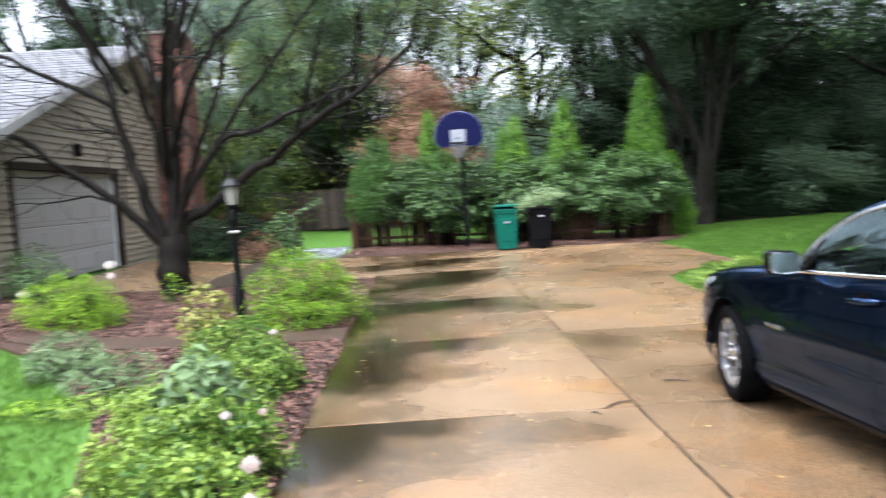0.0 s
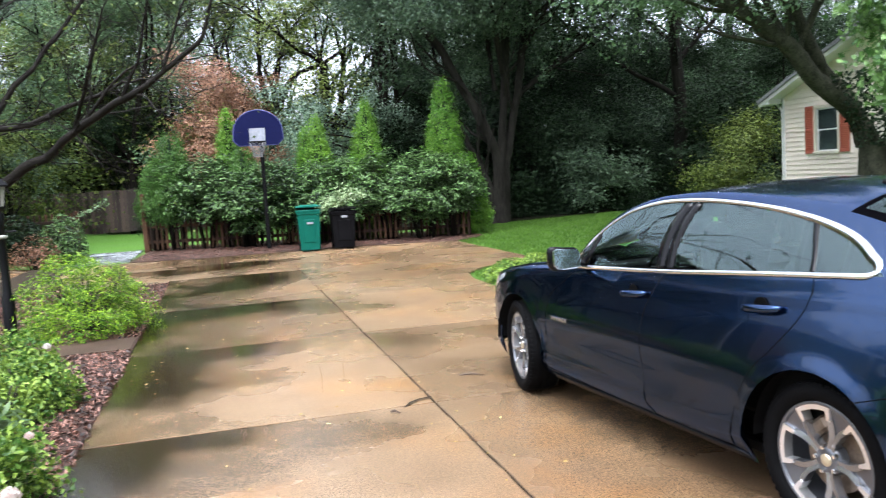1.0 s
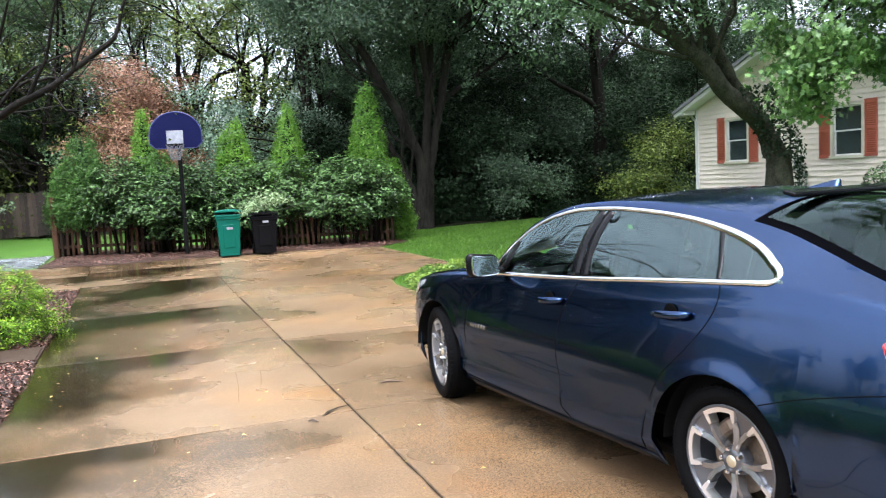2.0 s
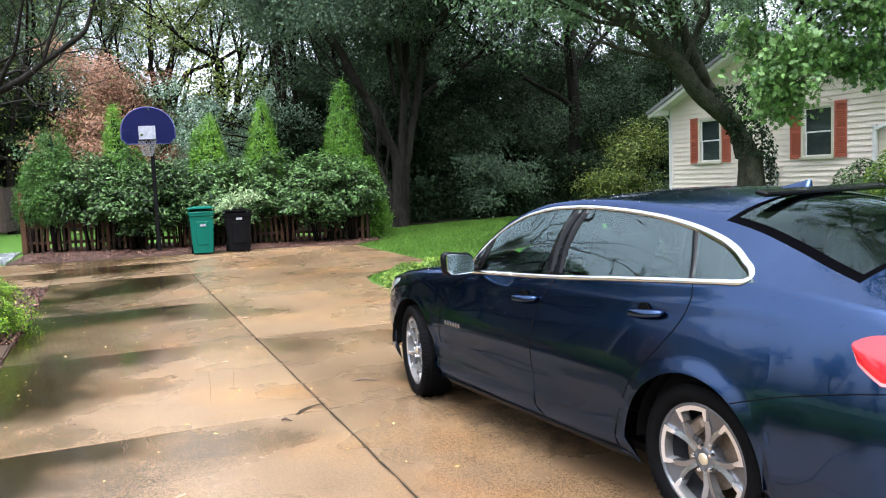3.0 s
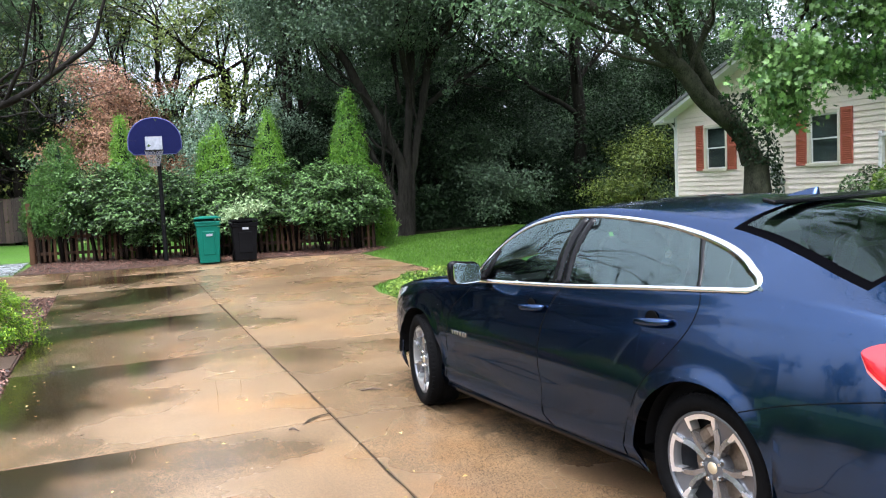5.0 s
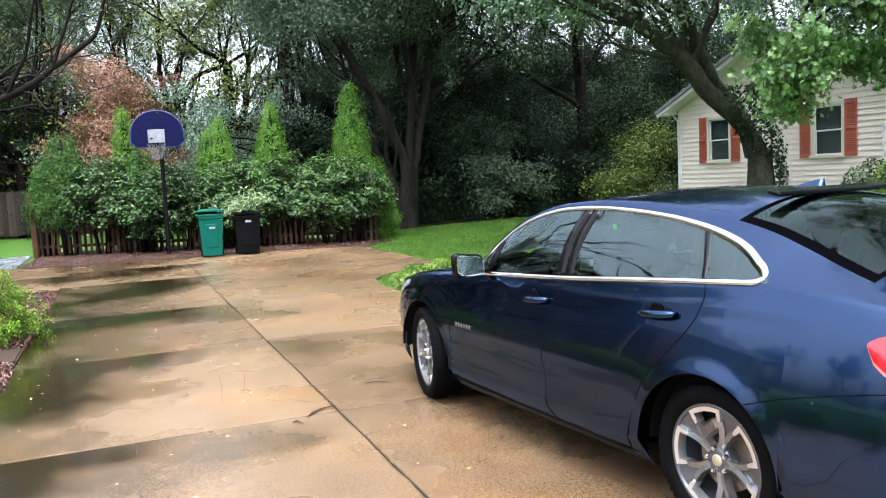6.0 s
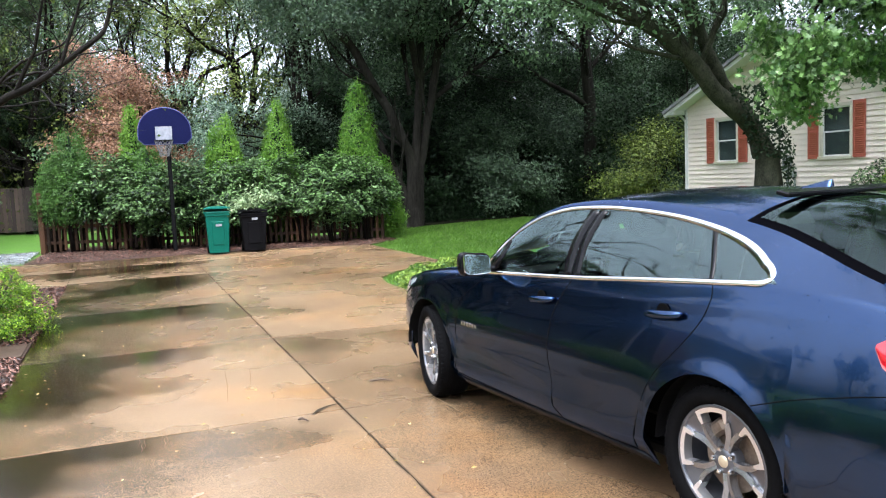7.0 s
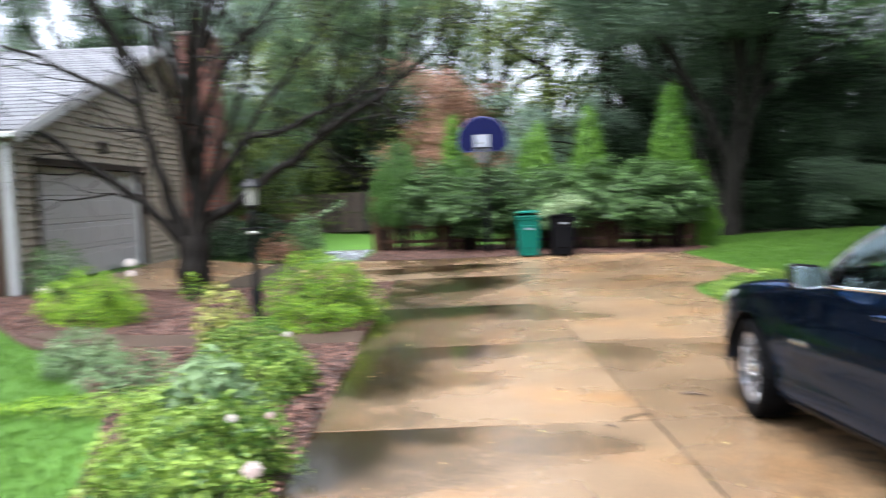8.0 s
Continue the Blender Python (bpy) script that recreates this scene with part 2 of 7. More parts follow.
ROOF = material("grey_shingle", (0.10, 0.10, 0.11), (0.22, 0.22, 0.24), 0.7, 1.2, 30, 0.6, each=0.3)
ROOF_WET = material("wet_grey_shingle", (0.075, 0.075, 0.082), (0.15, 0.15, 0.16), 0.45, 1.2, 30, 0.5, each=0.3)
# White trim of the garage, greyed in colour to stand for shade
TRIM_SHADED = material("shade_greyed_trim", (0.30, 0.30, 0.30), (0.42, 0.42, 0.42), 0.45, 1.5, 30, 0.06)
# The door jamb's shadow is painted as this casing's near-black brown
CASING_SHADOW = material("jamb_shadow_casing", (0.010, 0.007, 0.006), (0.028, 0.02, 0.016), 0.5, 2, 40, 0.2, spec=0.2)
BRICK = material("red_brick", (0.07, 0.022, 0.014), (0.17, 0.058, 0.036), 0.75, 5, 50, 0.6, each=0.5)
MORTAR = material("mortar", (0.07, 0.058, 0.05), (0.12, 0.10, 0.085), 0.85, 5, 60, 0.5)
# White door whose colour is dimmed to stand for canopy shade
GARAGE_WHITE = material("shaded_garage_door_paint", (0.235, 0.228, 0.22), (0.31, 0.302, 0.292), 0.45, 1.0, 30, 0.06)
PICKET = material("weathered_brown_picket", (0.014, 0.008, 0.005), (0.072, 0.035, 0.019), 0.65, 3, 40, 0.5, each=0.5, spec=0.15)
BOARD = material("grey_brown_board", (0.028, 0.018, 0.014), (0.085, 0.056, 0.043), 0.75, 2, 30, 0.5, each=0.5)
FLAG = material("wet_flagstone", (0.10, 0.11, 0.12), (0.26, 0.28, 0.29), 0.25, 2, 40, 0.3, each=0.4)
WALKWAY = material("brown_walkway", (0.024, 0.015, 0.010), (0.065, 0.042, 0.029), 0.65, 2, 50, 0.4, spec=0.15)
BLACK = plain("black_paint", (0.003, 0.003, 0.0035), 0.4, spec=0.15)
GREEN_BIN = material("green_plastic", (0.0, 0.075, 0.052), (0.001, 0.105, 0.074), 0.5, 2, 60, 0.1, spec=0.15)
BLACK_BIN = material("black_plastic", (0.002, 0.002, 0.0025), (0.006, 0.006, 0.007), 0.55, 2, 60, 0.1, spec=0.05)
BOARD_BLUE = material("blue_backboard", (0.002, 0.003, 0.026), (0.004, 0.006, 0.044), 0.5, 2, 40, 0.05, spec=0.1)
WORN_WHITE = material("worn_white", (0.14, 0.15, 0.19), (0.33, 0.34, 0.37), 0.5, 3, 14, 0.1)
NET = plain("grey_net", (0.15, 0.15, 0.155), 0.8)
GREY_BOX = plain("grey_utility", (0.24, 0.25, 0.25), 0.5)
CREAM_POST = plain("cream_lantern", (0.30, 0.29, 0.26), 0.3)
PANE = plain("dark_pane", (0.012, 0.016, 0.016), 0.05)
CURTAIN = material("grey_curtain", (0.02, 0.03, 0.03), (0.06, 0.085, 0.085), 0.8, 3, 20, 0.2)
LEAF_FALLEN = leaf_material("fallen_leaf", (0.35, 0.24, 0.05), (0.62, 0.52, 0.2), 0.5, 0.1)
TWIG_FALLEN = plain("fallen_twig", (0.05, 0.03, 0.02), 0.6)
# ---- mesh tools ----
class Geo:
    """Collects vertices and faces for one mesh."""

    def __init__(self):
        self.v, self.f, self.n = [], [], 0

    def add(self, verts, faces):
        self.f += [tuple(i + self.n for i in f) for f in faces]
        self.v += [tuple(p) for p in verts]
        self.n += len(verts)
        return self

    def box(self, c, s, m=None, ch=0.0):
        """A box, chamfered by ch, at c with the sizes s, turned by m."""
        hx, hy, hz = (a / 2 for a in s)
        if ch <= 0:
            vs = [Vector((x * hx, y * hy, z * hz)) for z in (-1, 1) for y in (-1, 1) for x in (-1, 1)]
            fs = [(0, 2, 3, 1), (4, 5, 7, 6), (0, 1, 5, 4), (2, 6, 7, 3), (0, 4, 6, 2), (1, 3, 7, 5)]
        else:
            ch = min(ch, hx * 0.9, hy * 0.9, hz * 0.9)
            vs, idx = [], {}
            for x in (-1, 1):
                for y in (-1, 1):
                    for z in (-1, 1):
                        for ax in range(3):
                            idx[x, y, z, ax] = len(vs)
                            vs.append(Vector((x * (hx - (ax != 0) * ch), y * (hy - (ax != 1) * ch), z * (hz - (ax != 2) * ch))))
            fs = []
            for ax in range(3):
                a, b2 = [k for k in range(3) if k != ax]
                for sgn in (-1, 1):
                    q = []
                    for p1, p2 in ((-1, -1), (1, -1), (1, 1), (-1, 1)):
                        k = [0, 0, 0]
                        k[ax], k[a], k[b2] = sgn, p1, p2
                        q.append(idx[k[0], k[1], k[2], ax])
                    fs.append(tuple(q))
                for p1 in (-1, 1):
                    for p2 in (-1, 1):
                        q = []
                        for s1, which in ((-1, a), (1, a), (1, b2), (-1, b2)):
                            k = [0, 0, 0]
                            k[ax], k[a], k[b2] = s1, p1, p2
                            q.append(idx[k[0], k[1], k[2], which])
                        fs.append(tuple(q))
            for x in (-1, 1):
                for y in (-1, 1):
                    for z in (-1, 1):
                        fs.append((idx[x, y, z, 0], idx[x, y, z, 1], idx[x, y, z, 2]))
        t = Matrix.Translation(c) @ (m.to_4x4() if m else Matrix())
        return self.add([t @ p for p in vs], fs)

    def tube(self, pts, radii, n=7, cap=True):
        """A round tube along points, with a radius at each."""
        pts = [Vector(p) for p in pts]
        vs, fs = [], []
        up = Vector((0.31, 0.95, 0.1))
        for i, p in enumerate(pts):
            d = (pts[min(i + 1, len(pts) - 1)] - pts[max(i - 1, 0)])
            d = d.normalized() if d.length > 1e-9 else Vector((0, 0, 1))
            a = d.cross(up)
            if a.length < 0.05:
                a = d.cross(Vector((1, 0, 0)))
            a.normalize()
            b2 = d.cross(a)
            for k in range(n):
                w = 2 * math.pi * k / n
                vs.append(p + (a * math.cos(w) + b2 * math.sin(w)) * radii[i])
        for i in range(len(pts) - 1):
            for k in range(n):
                fs.append((i * n + k, i * n + (k + 1) % n, (i + 1) * n + (k + 1) % n, (i + 1) * n + k))
        if cap:
            fs += [tuple(range(n))[::-1], tuple(range((len(pts) - 1) * n, len(pts) * n))]
        return self.add(vs, fs)

    def lathe(self, profile, n=24, m=None, arc=2 * math.pi):
        """A profile of (radius, height) turned round z."""
        m = m or Matrix()
        vs, fs = [], []
        if arc < 6.28:
            for r, z in profile:
                for k in range(n + 1):
                    w = arc * k / n
                    vs.append(m @ Vector((r * math.cos(w), r * math.sin(w), z)))
            q = n + 1
            fs = [(i * q + k, i * q + k + 1, (i + 1) * q + k + 1, (i + 1) * q + k) for i in range(len(profile) - 1) for k in range(n)]
            return self.add(vs, fs)
        for r, z in profile:
            for k in range(n):
                w = arc * k / n
                vs.append(m @ Vector((r * math.cos(w), r * math.sin(w), z)))
        for i in range(len(profile) - 1):
            for k in range(n):
                fs.append((i * n + k, i * n + (k + 1) % n, (i + 1) * n + (k + 1) % n, (i + 1) * n + k))
        return self.add(vs, fs)

    def prism(self, outline, axis_from, axis_to):
        """An outline of 3D points swept from one offset to another."""
        a, b2 = Vector(axis_from), Vector(axis_to)
        k = len(outline)
        vs = [Vector(p) + a for p in outline] + [Vector(p) + b2 for p in outline]
        fs = [tuple(range(k))[::-1], tuple(range(k, 2 * k))] + [(i, (i + 1) % k, k + (i + 1) % k, k + i) for i in range(k)]
        return self.add(vs, fs)

    def mesh(self, name, mat, smooth=False, fix=False):
        me = bpy.data.meshes.new(name)
        me.from_pydata(self.v, [], self.f)
        if fix:
            bm = bmesh.new()
            bm.from_mesh(me)
            bmesh.ops.recalc_face_normals(bm, faces=bm.faces)
            bm.to_mesh(me)
            bm.free()
        me.materials.append(mat)
        if smooth:
            me.polygons.foreach_set("use_smooth", [True] * len(me.polygons))
        return me


def part(name, geo, mat, parent=None, label="", smooth=False, fix=True):
    me = geo.mesh(name, mat, smooth, fix) if isinstance(geo, Geo) else geo
    ob = new(name, me)
    if parent:
        ob.parent = parent
    return tagged(ob, label)


def thing(name, label, category, group="", kind="", m=None):
    ob = new(name)
    ob.empty_display_size = 0.2
    if m:
        ob.matrix_basis = m
    return tagged(ob, label, category, group, kind)


def leaves_mesh(name, mat, rng, centres, normals, length, width, fold=0.25, jitter=0.6, hang=0.0, shape=None):
    """Folded leaves at the centres, roughly facing their normals."""
    n = len(centres)
    nrm = normals + rng.normal(0, jitter, (n, 3))
    nrm /= np.linalg.norm(nrm, axis=1, keepdims=True) + 1e-9
    d = rng.normal(0, 1, (n, 3))
    d[:, 2] -= hang
    d -= nrm * (d * nrm).sum(1, keepdims=True)
    d /= np.linalg.norm(d, axis=1, keepdims=True) + 1e-9
    s = np.cross(nrm, d)
    ln = length * rng.uniform(0.65, 1.3, (n, 1))
    wd = width * rng.uniform(0.7, 1.25, (n, 1))
    if shape is None:
        shape = ((-0.5, 0, 0), (0.05, -0.5, 1), (0.5, 0, 0), (0.05, 0.5, 1))
        faces = ((0, 1, 2), (0, 2, 3))
    else:
        shape, faces = shape
    k = len(shape)
    v = np.empty((n, k, 3))
    for i, (a, b2, h) in enumerate(shape):
        v[:, i] = centres + d * ln * a + s * wd * b2 + nrm * wd * h * fold
    f = (np.arange(n)[:, None, None] * k + np.array(faces)[None]).reshape(-1, 3)
    me = bpy.data.meshes.new(name)
    me.vertices.add(n * k)
    me.vertices.foreach_set("co", v.astype(np.float32).ravel())
    me.loops.add(len(f) * 3)
    me.loops.foreach_set("vertex_index", f.astype(np.int32).ravel())
    me.polygons.add(len(f))
    me.polygons.foreach_set("loop_start", np.arange(0, len(f) * 3, 3, dtype=np.int32))
    me.update(calc_edges=True)
    me.materials.append(mat)
    return me


def unit(rng, n):
    v = rng.normal(0, 1, (n, 3))
    return v / np.linalg.norm(v, axis=1, keepdims=True)


def smooth01(a):
    a = max(0.0, min(1.0, a))
    return a * a * (3 - 2 * a)


def ground_z(x, y):
    """Height of the earth: it rises gently to the garage and to the neighbour's house."""
    return 0.33 * smooth01((-4.0 - x) / 3.5) + 0.55 * smooth01((x - 7.0) / 8.0) * smooth01((y + 2) / 8) * (1 - 0.7 * smooth01((y - 17.5) / 7.0))


def grow(rng, start, way, length, radius, depth, out, tips, spread=0.6, lift=0.12, sag=0.0, splits=3, shrink=0.68, steps=5, wob=0.12):
    """A limb that wanders, tapers and forks; out takes (points, radii), tips the ends of the finest twigs."""
    p, d = Vector(start), Vector(way).normalized()
    pts, rad = [p.copy()], [radius]
    for i in range(steps):
        d = (d + Vector(rng.normal(0, wob, 3)) + Vector((0, 0, lift - sag * i / steps))).normalized()
        p = p + d * length / steps
        pts.append(p.copy())
        rad.append(radius * (1 - 0.45 * (i + 1) / steps))
        if depth <= 1:
            tips.append(p.copy())
    out.append((pts, rad))
    if depth <= 0:
        return
    for k in range(splits):
        at = pts[-1] if k == 0 else pts[int(rng.integers(max(1, steps // 2), steps + 1))]
        side = Vector(rng.normal(0, 1, 3))
        side = (side - d * side.dot(d)).normalized()
        nd = (d + side * spread * rng.uniform(0.6, 1.4)).normalized()
        grow(rng, at, nd, length * shrink * rng.uniform(0.8, 1.2), rad[-1] * (0.85 if k == 0 else 0.65), depth - 1, out, tips,
             spread, lift, sag, splits, shrink, max(3, steps - 1), wob * 1.15)
# ---- the large structure: ground, driveway, beds ----
def ground_sheet():
    xs = [-2500, -600, -160, -70] + [float(a) for a in range(-40, -10, 2)] + [-10 + 0.4 * a for a in range(20)] + [float(a) for a in range(-2, 61, 2)] + [90, 180, 600, 2500]
    ys = [-2500, -600, -160, -50] + [float(a) for a in range(-20, 61, 2)] + [90, 180, 600, 2500]
    g = Geo()
    vs = [(x, y, ground_z(x, y) - 0.03) for y in ys for x in xs]
    k = len(xs)
    g.add(vs, [(j * k + i, j * k + i + 1, (j + 1) * k + i + 1, (j + 1) * k + i) for j in range(len(ys) - 1) for i in range(k - 1)])
    ob = part("ground", g, GRASS, None, "", True)
    return tagged(ob, "mown green lawn, wet after rain", "lawn", kind="structure")


def draped(name, outline, lift, mat, label, category, kind="structure", cell=1.0):
    """A patch of ground with an outline, cut into cells and laid over the earth."""
    bm = bmesh.new()
    bm.faces.new([bm.verts.new((x, y, 0)) for x, y in outline])
    xs, ys = [p[0] for p in outline], [p[1] for p in outline]
    for lo, hi, no in ((min(xs), max(xs), (1, 0, 0)), (min(ys), max(ys), (0, 1, 0))):
        for k in range(1, int((hi - lo) / cell) + 1):
            co = tuple(c * (lo + k * cell) for c in no)
            bmesh.ops.bisect_plane(bm, geom=bm.verts[:] + bm.edges[:] + bm.faces[:], plane_co=co, plane_no=no)
    edge = [e for e in bm.edges if len(e.link_faces) == 1]
    low = bmesh.ops.extrude_edge_only(bm, edges=edge)
    lowered = {v for v in low["geom"] if isinstance(v, bmesh.types.BMVert)}
    for v in bm.verts:
        v.co.z = ground_z(v.co.x, v.co.y) + lift - (0.12 if v in lowered else 0)
    bmesh.ops.recalc_face_normals(bm, faces=bm.faces)
    me = bpy.data.meshes.new(name)
    bm.to_mesh(me)
    bm.free()
    me.materials.append(mat)
    return tagged(new(name, me), label, category, kind=kind)


def slab_geo(outline, gap, thick, top=0.0, tilt=(0.0, 0.0)):
    """A slab over an outline, drawn in by the gap, with a worn edge."""
    cx = sum(p[0] for p in outline) / len(outline)
    cy = sum(p[1] for p in outline) / len(outline)
    k = len(outline)

    def ring(inset, z):
        out = []
        for i in range(k):
            p, a, b2 = (Vector(outline[j % k]) for j in (i, i - 1, i + 1))
            e1, e2 = (p - a).normalized(), (b2 - p).normalized()
            n1, n2 = Vector((-e1.y, e1.x)), Vector((-e2.y, e2.x))
            m = (n1 + n2) / max(0.4, 1 + n1.dot(n2))
            q = p + m * inset
            out.append((q.x, q.y, z + (q.x - cx) * tilt[0] + (q.y - cy) * tilt[1] + ground_z(q.x, q.y)))
        return out
    g = Geo()
    vs = ring(gap + 0.004, top) + ring(gap, top - 0.002) + ring(gap, top - thick)
    fs = [tuple(range(k))] + [(r * k + i, (r + 1) * k + i, (r + 1) * k + (i + 1) % k, r * k + (i + 1) % k) for r in (0, 1) for i in range(k)]
    return g.add(vs, fs)


ground = ground_sheet()
X0, X1, X2, X3, X4 = -1.06, 1.37, 3.80, 4.97, 5.75
ROWS = (-6.5, -3.5, -0.5, 2.55, 5.56, 8.57, 11.62, 15.7, 18.5, 20.4)
flare = [(X2, 12.1), (3.95, 12.9), (4.5, 13.6), (X3, 13.85), (X4, 14.0)]
base_outline = [(X0, ROWS[0]), (X2, ROWS[0])] + flare + [(X4, 19.6), (3.6, 20.3), (X0, 20.4), (-2.6, 20.9), (-6.9, 20.2), (-6.9, 13.5), (-6.1, 13.7), (-5.2, 14.6), (-4.2, 15.3), (X0, 15.4)]
driveway = draped("driveway", base_outline, -0.012, JOINT, "rust-stained wet concrete driveway of large square slabs", "driveway", cell=2.0)
slab_rng = np.random.default_rng(4)
slabs = []
for lo, hi in zip(ROWS[:-1], ROWS[1:]):
    slabs.append([(X0, lo), (X1, lo), (X1, hi), (X0, hi)])
    if hi < 12:
        slabs.append([(X1, lo), (X2, lo), (X2, hi), (X1, hi)])
slabs += [
    [(X1, 11.62), (X2, 11.62)] + flare[:4] + [(X3, 15.7), (X1, 15.7)],
    [(X1, 15.7), (X3, 15.7), (X3, 18.5), (X1, 18.5)],
    [(X1, 18.5), (X3, 18.5), (X3, 19.9), (3.6, 20.3), (X1, 20.35)],
    [flare[3], flare[4], (X4, 16.6), (X3, 16.6)],
    [(X3, 16.6), (X4, 16.6), (X4, 19.6), (X3, 19.9)],
    [(-4.2, 15.45), (X0, 15.4), (X0, 18.0), (-4.2, 18.0)],
    [(-4.2, 18.0), (X0, 18.0), (X0, 20.4), (-2.6, 20.8), (-4.2, 20.65)],
    [(-6.85, 13.6), (-6.15, 13.75), (-5.25, 14.7), (-4.2, 15.45), (-4.2, 18.0), (-6.85, 18.0)],
    [(-6.85, 18.0), (-4.2, 18.0), (-4.2, 20.65), (-6.85, 20.1)],
]
for s in slabs:
    gap = 0.006
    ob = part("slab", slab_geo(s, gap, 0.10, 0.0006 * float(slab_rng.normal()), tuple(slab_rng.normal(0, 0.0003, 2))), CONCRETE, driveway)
    near = Vector((s[0][0], min(p[1] for p in s), 0))
    ob.data.transform(Matrix.Translation(-near))
    ob.location = near

# the broken corner at the middle joint, and a few dark scars
def ribbon(pts, widths, z=0.010):
    g = Geo()
    vs, fs = [], []
    for i, p in enumerate(pts):
        a, b2 = Vector(pts[max(0, i - 1)]), Vector(pts[min(len(pts) - 1, i + 1)])
        d = (b2 - a).normalized()
        nn = Vector((-d.y, d.x)) * widths[i] / 2
        p = Vector(p)
        vs += [(p.x + nn.x, p.y + nn.y, z), (p.x - nn.x, p.y - nn.y, z)]
    fs = [(2 * i, 2 * i + 1, 2 * i + 3, 2 * i + 2) for i in range(len(pts) - 1)]
    return g.add(vs, fs)


part("crack", ribbon([(1.12, 5.50), (1.19, 5.60), (1.27, 5.66), (1.37, 5.68)], [0.012, 0.03, 0.025, 0.02]), JOINT, driveway, "dark crack at a broken slab corner")
wander = [(1.355 + 0.008 * noise.noise(Vector((0.3, k * 0.37, 0))) + 0.006 * noise.noise(Vector((4.3, k * 1.7, 0))), -1 + 0.12 * k) for k in range(170)]
part("crack", ribbon(wander, [0.007 + 0.007 * noise.noise(Vector((9, k * 0.9, 0))) for k in range(170)], 0.006), JOINT, driveway, "dirt-filled middle joint")

for k, (sx, sy) in enumerate(((-0.02, 5.25), (0.12, 5.3))):
    for dx, dy in ((0.0, 0.0), (0.018, 0.07), (-0.012, 0.16), (0.02, 0.24)):
        part("scuff", ribbon([(sx + dx, sy + dy), (sx + dx + 0.012, sy + dy + 0.07), (sx + dx + 0.004, sy + dy + 0.14), (sx + dx + 0.016, sy + dy + 0.2)], [0.001, 0.005, 0.004, 0.001], 0.004), SCUFF, driveway, "faint dark scuff mark")
for x0, y0, x1, y1 in ((1.95, 5.9, 2.02, 4.6), (2.02, 5.9, 2.09, 4.6), (0.72, 7.3, 0.62, 6.2), (0.95, 7.4, 0.83, 6.5)):
    part("scratch", ribbon([(x0, y0), ((x0 + x1) / 2 + 0.01, (y0 + y1) / 2), (x1, y1)], [0.002, 0.004, 0.002], 0.004), SCUFF, driveway, "thin dark scratch line")

mulch_bed = draped("mulch_bed", [(X0, 0.5), (X0, 15.3), (-4.2, 15.2), (-5.2, 14.5), (-6.1, 13.6), (-6.95, 13.4), (-6.95, 11.4), (-5.18, 9.45), (-4.44, 8.84), (-3.4, 7.2), (-2.8, 6.24), (-2.24, 4.49), (-1.95, 2.6), (-1.8, 0.5)][::-1],
                   0.008, MULCH, "garden bed of wet red-brown bark mulch", "mulch bed")
walkway = draped("walkway", [(X0 - 0.02, 8.95), (X0 - 0.02, 9.65), (-2.2, 9.75), (-3.2, 9.85), (-5.0, 10.2), (-5.3, 9.75), (-4.4, 9.35), (-3.0, 9.0)], 0.02, WALKWAY, "wet brown concrete garden path", "path")
strip = draped("mulch_strip", [(-2.3, 21.0), (X0, 20.5), (3.6, 20.4), (X4, 19.7), (6.9, 20.7), (6.9, 23.8), (-2.0, 26.2)], 0.0, MULCH, "mulched strip along the picket fence", "mulch bed")
woods_floor = draped("woods_floor", [(6.0, 26.5), (9.0, 25.6), (12.5, 24.8), (16.0, 27), (22, 27.5), (60, 24), (60, 60), (-40, 60), (-40, 40.5), (4, 40)], 0.03, LITTER, "woodland floor of dead leaves, coloured near-black for shade", "woods floor", cell=2.0)

# flagstones by the gate
flag_area = thing("flagstone_patch", "wet blue-grey flagstones before the gate", "flagstones", kind="structure")
frng = np.random.default_rng(9)
for j in range(6):
    y0 = 21.3 + j * 0.62
    x = -4.0 - 0.1 * j
    while x < -2.35:
        w = float(frng.uniform(0.5, 0.9))
        x2 = min(x + w, -2.3)
        part("flagstone", slab_geo([(x, y0), (x2, y0), (x2, y0 + 0.6), (x, y0 + 0.6)], 0.015, 0.07, 0.01 + 0.008 * float(frng.random())), FLAG, flag_area)
        x = x2
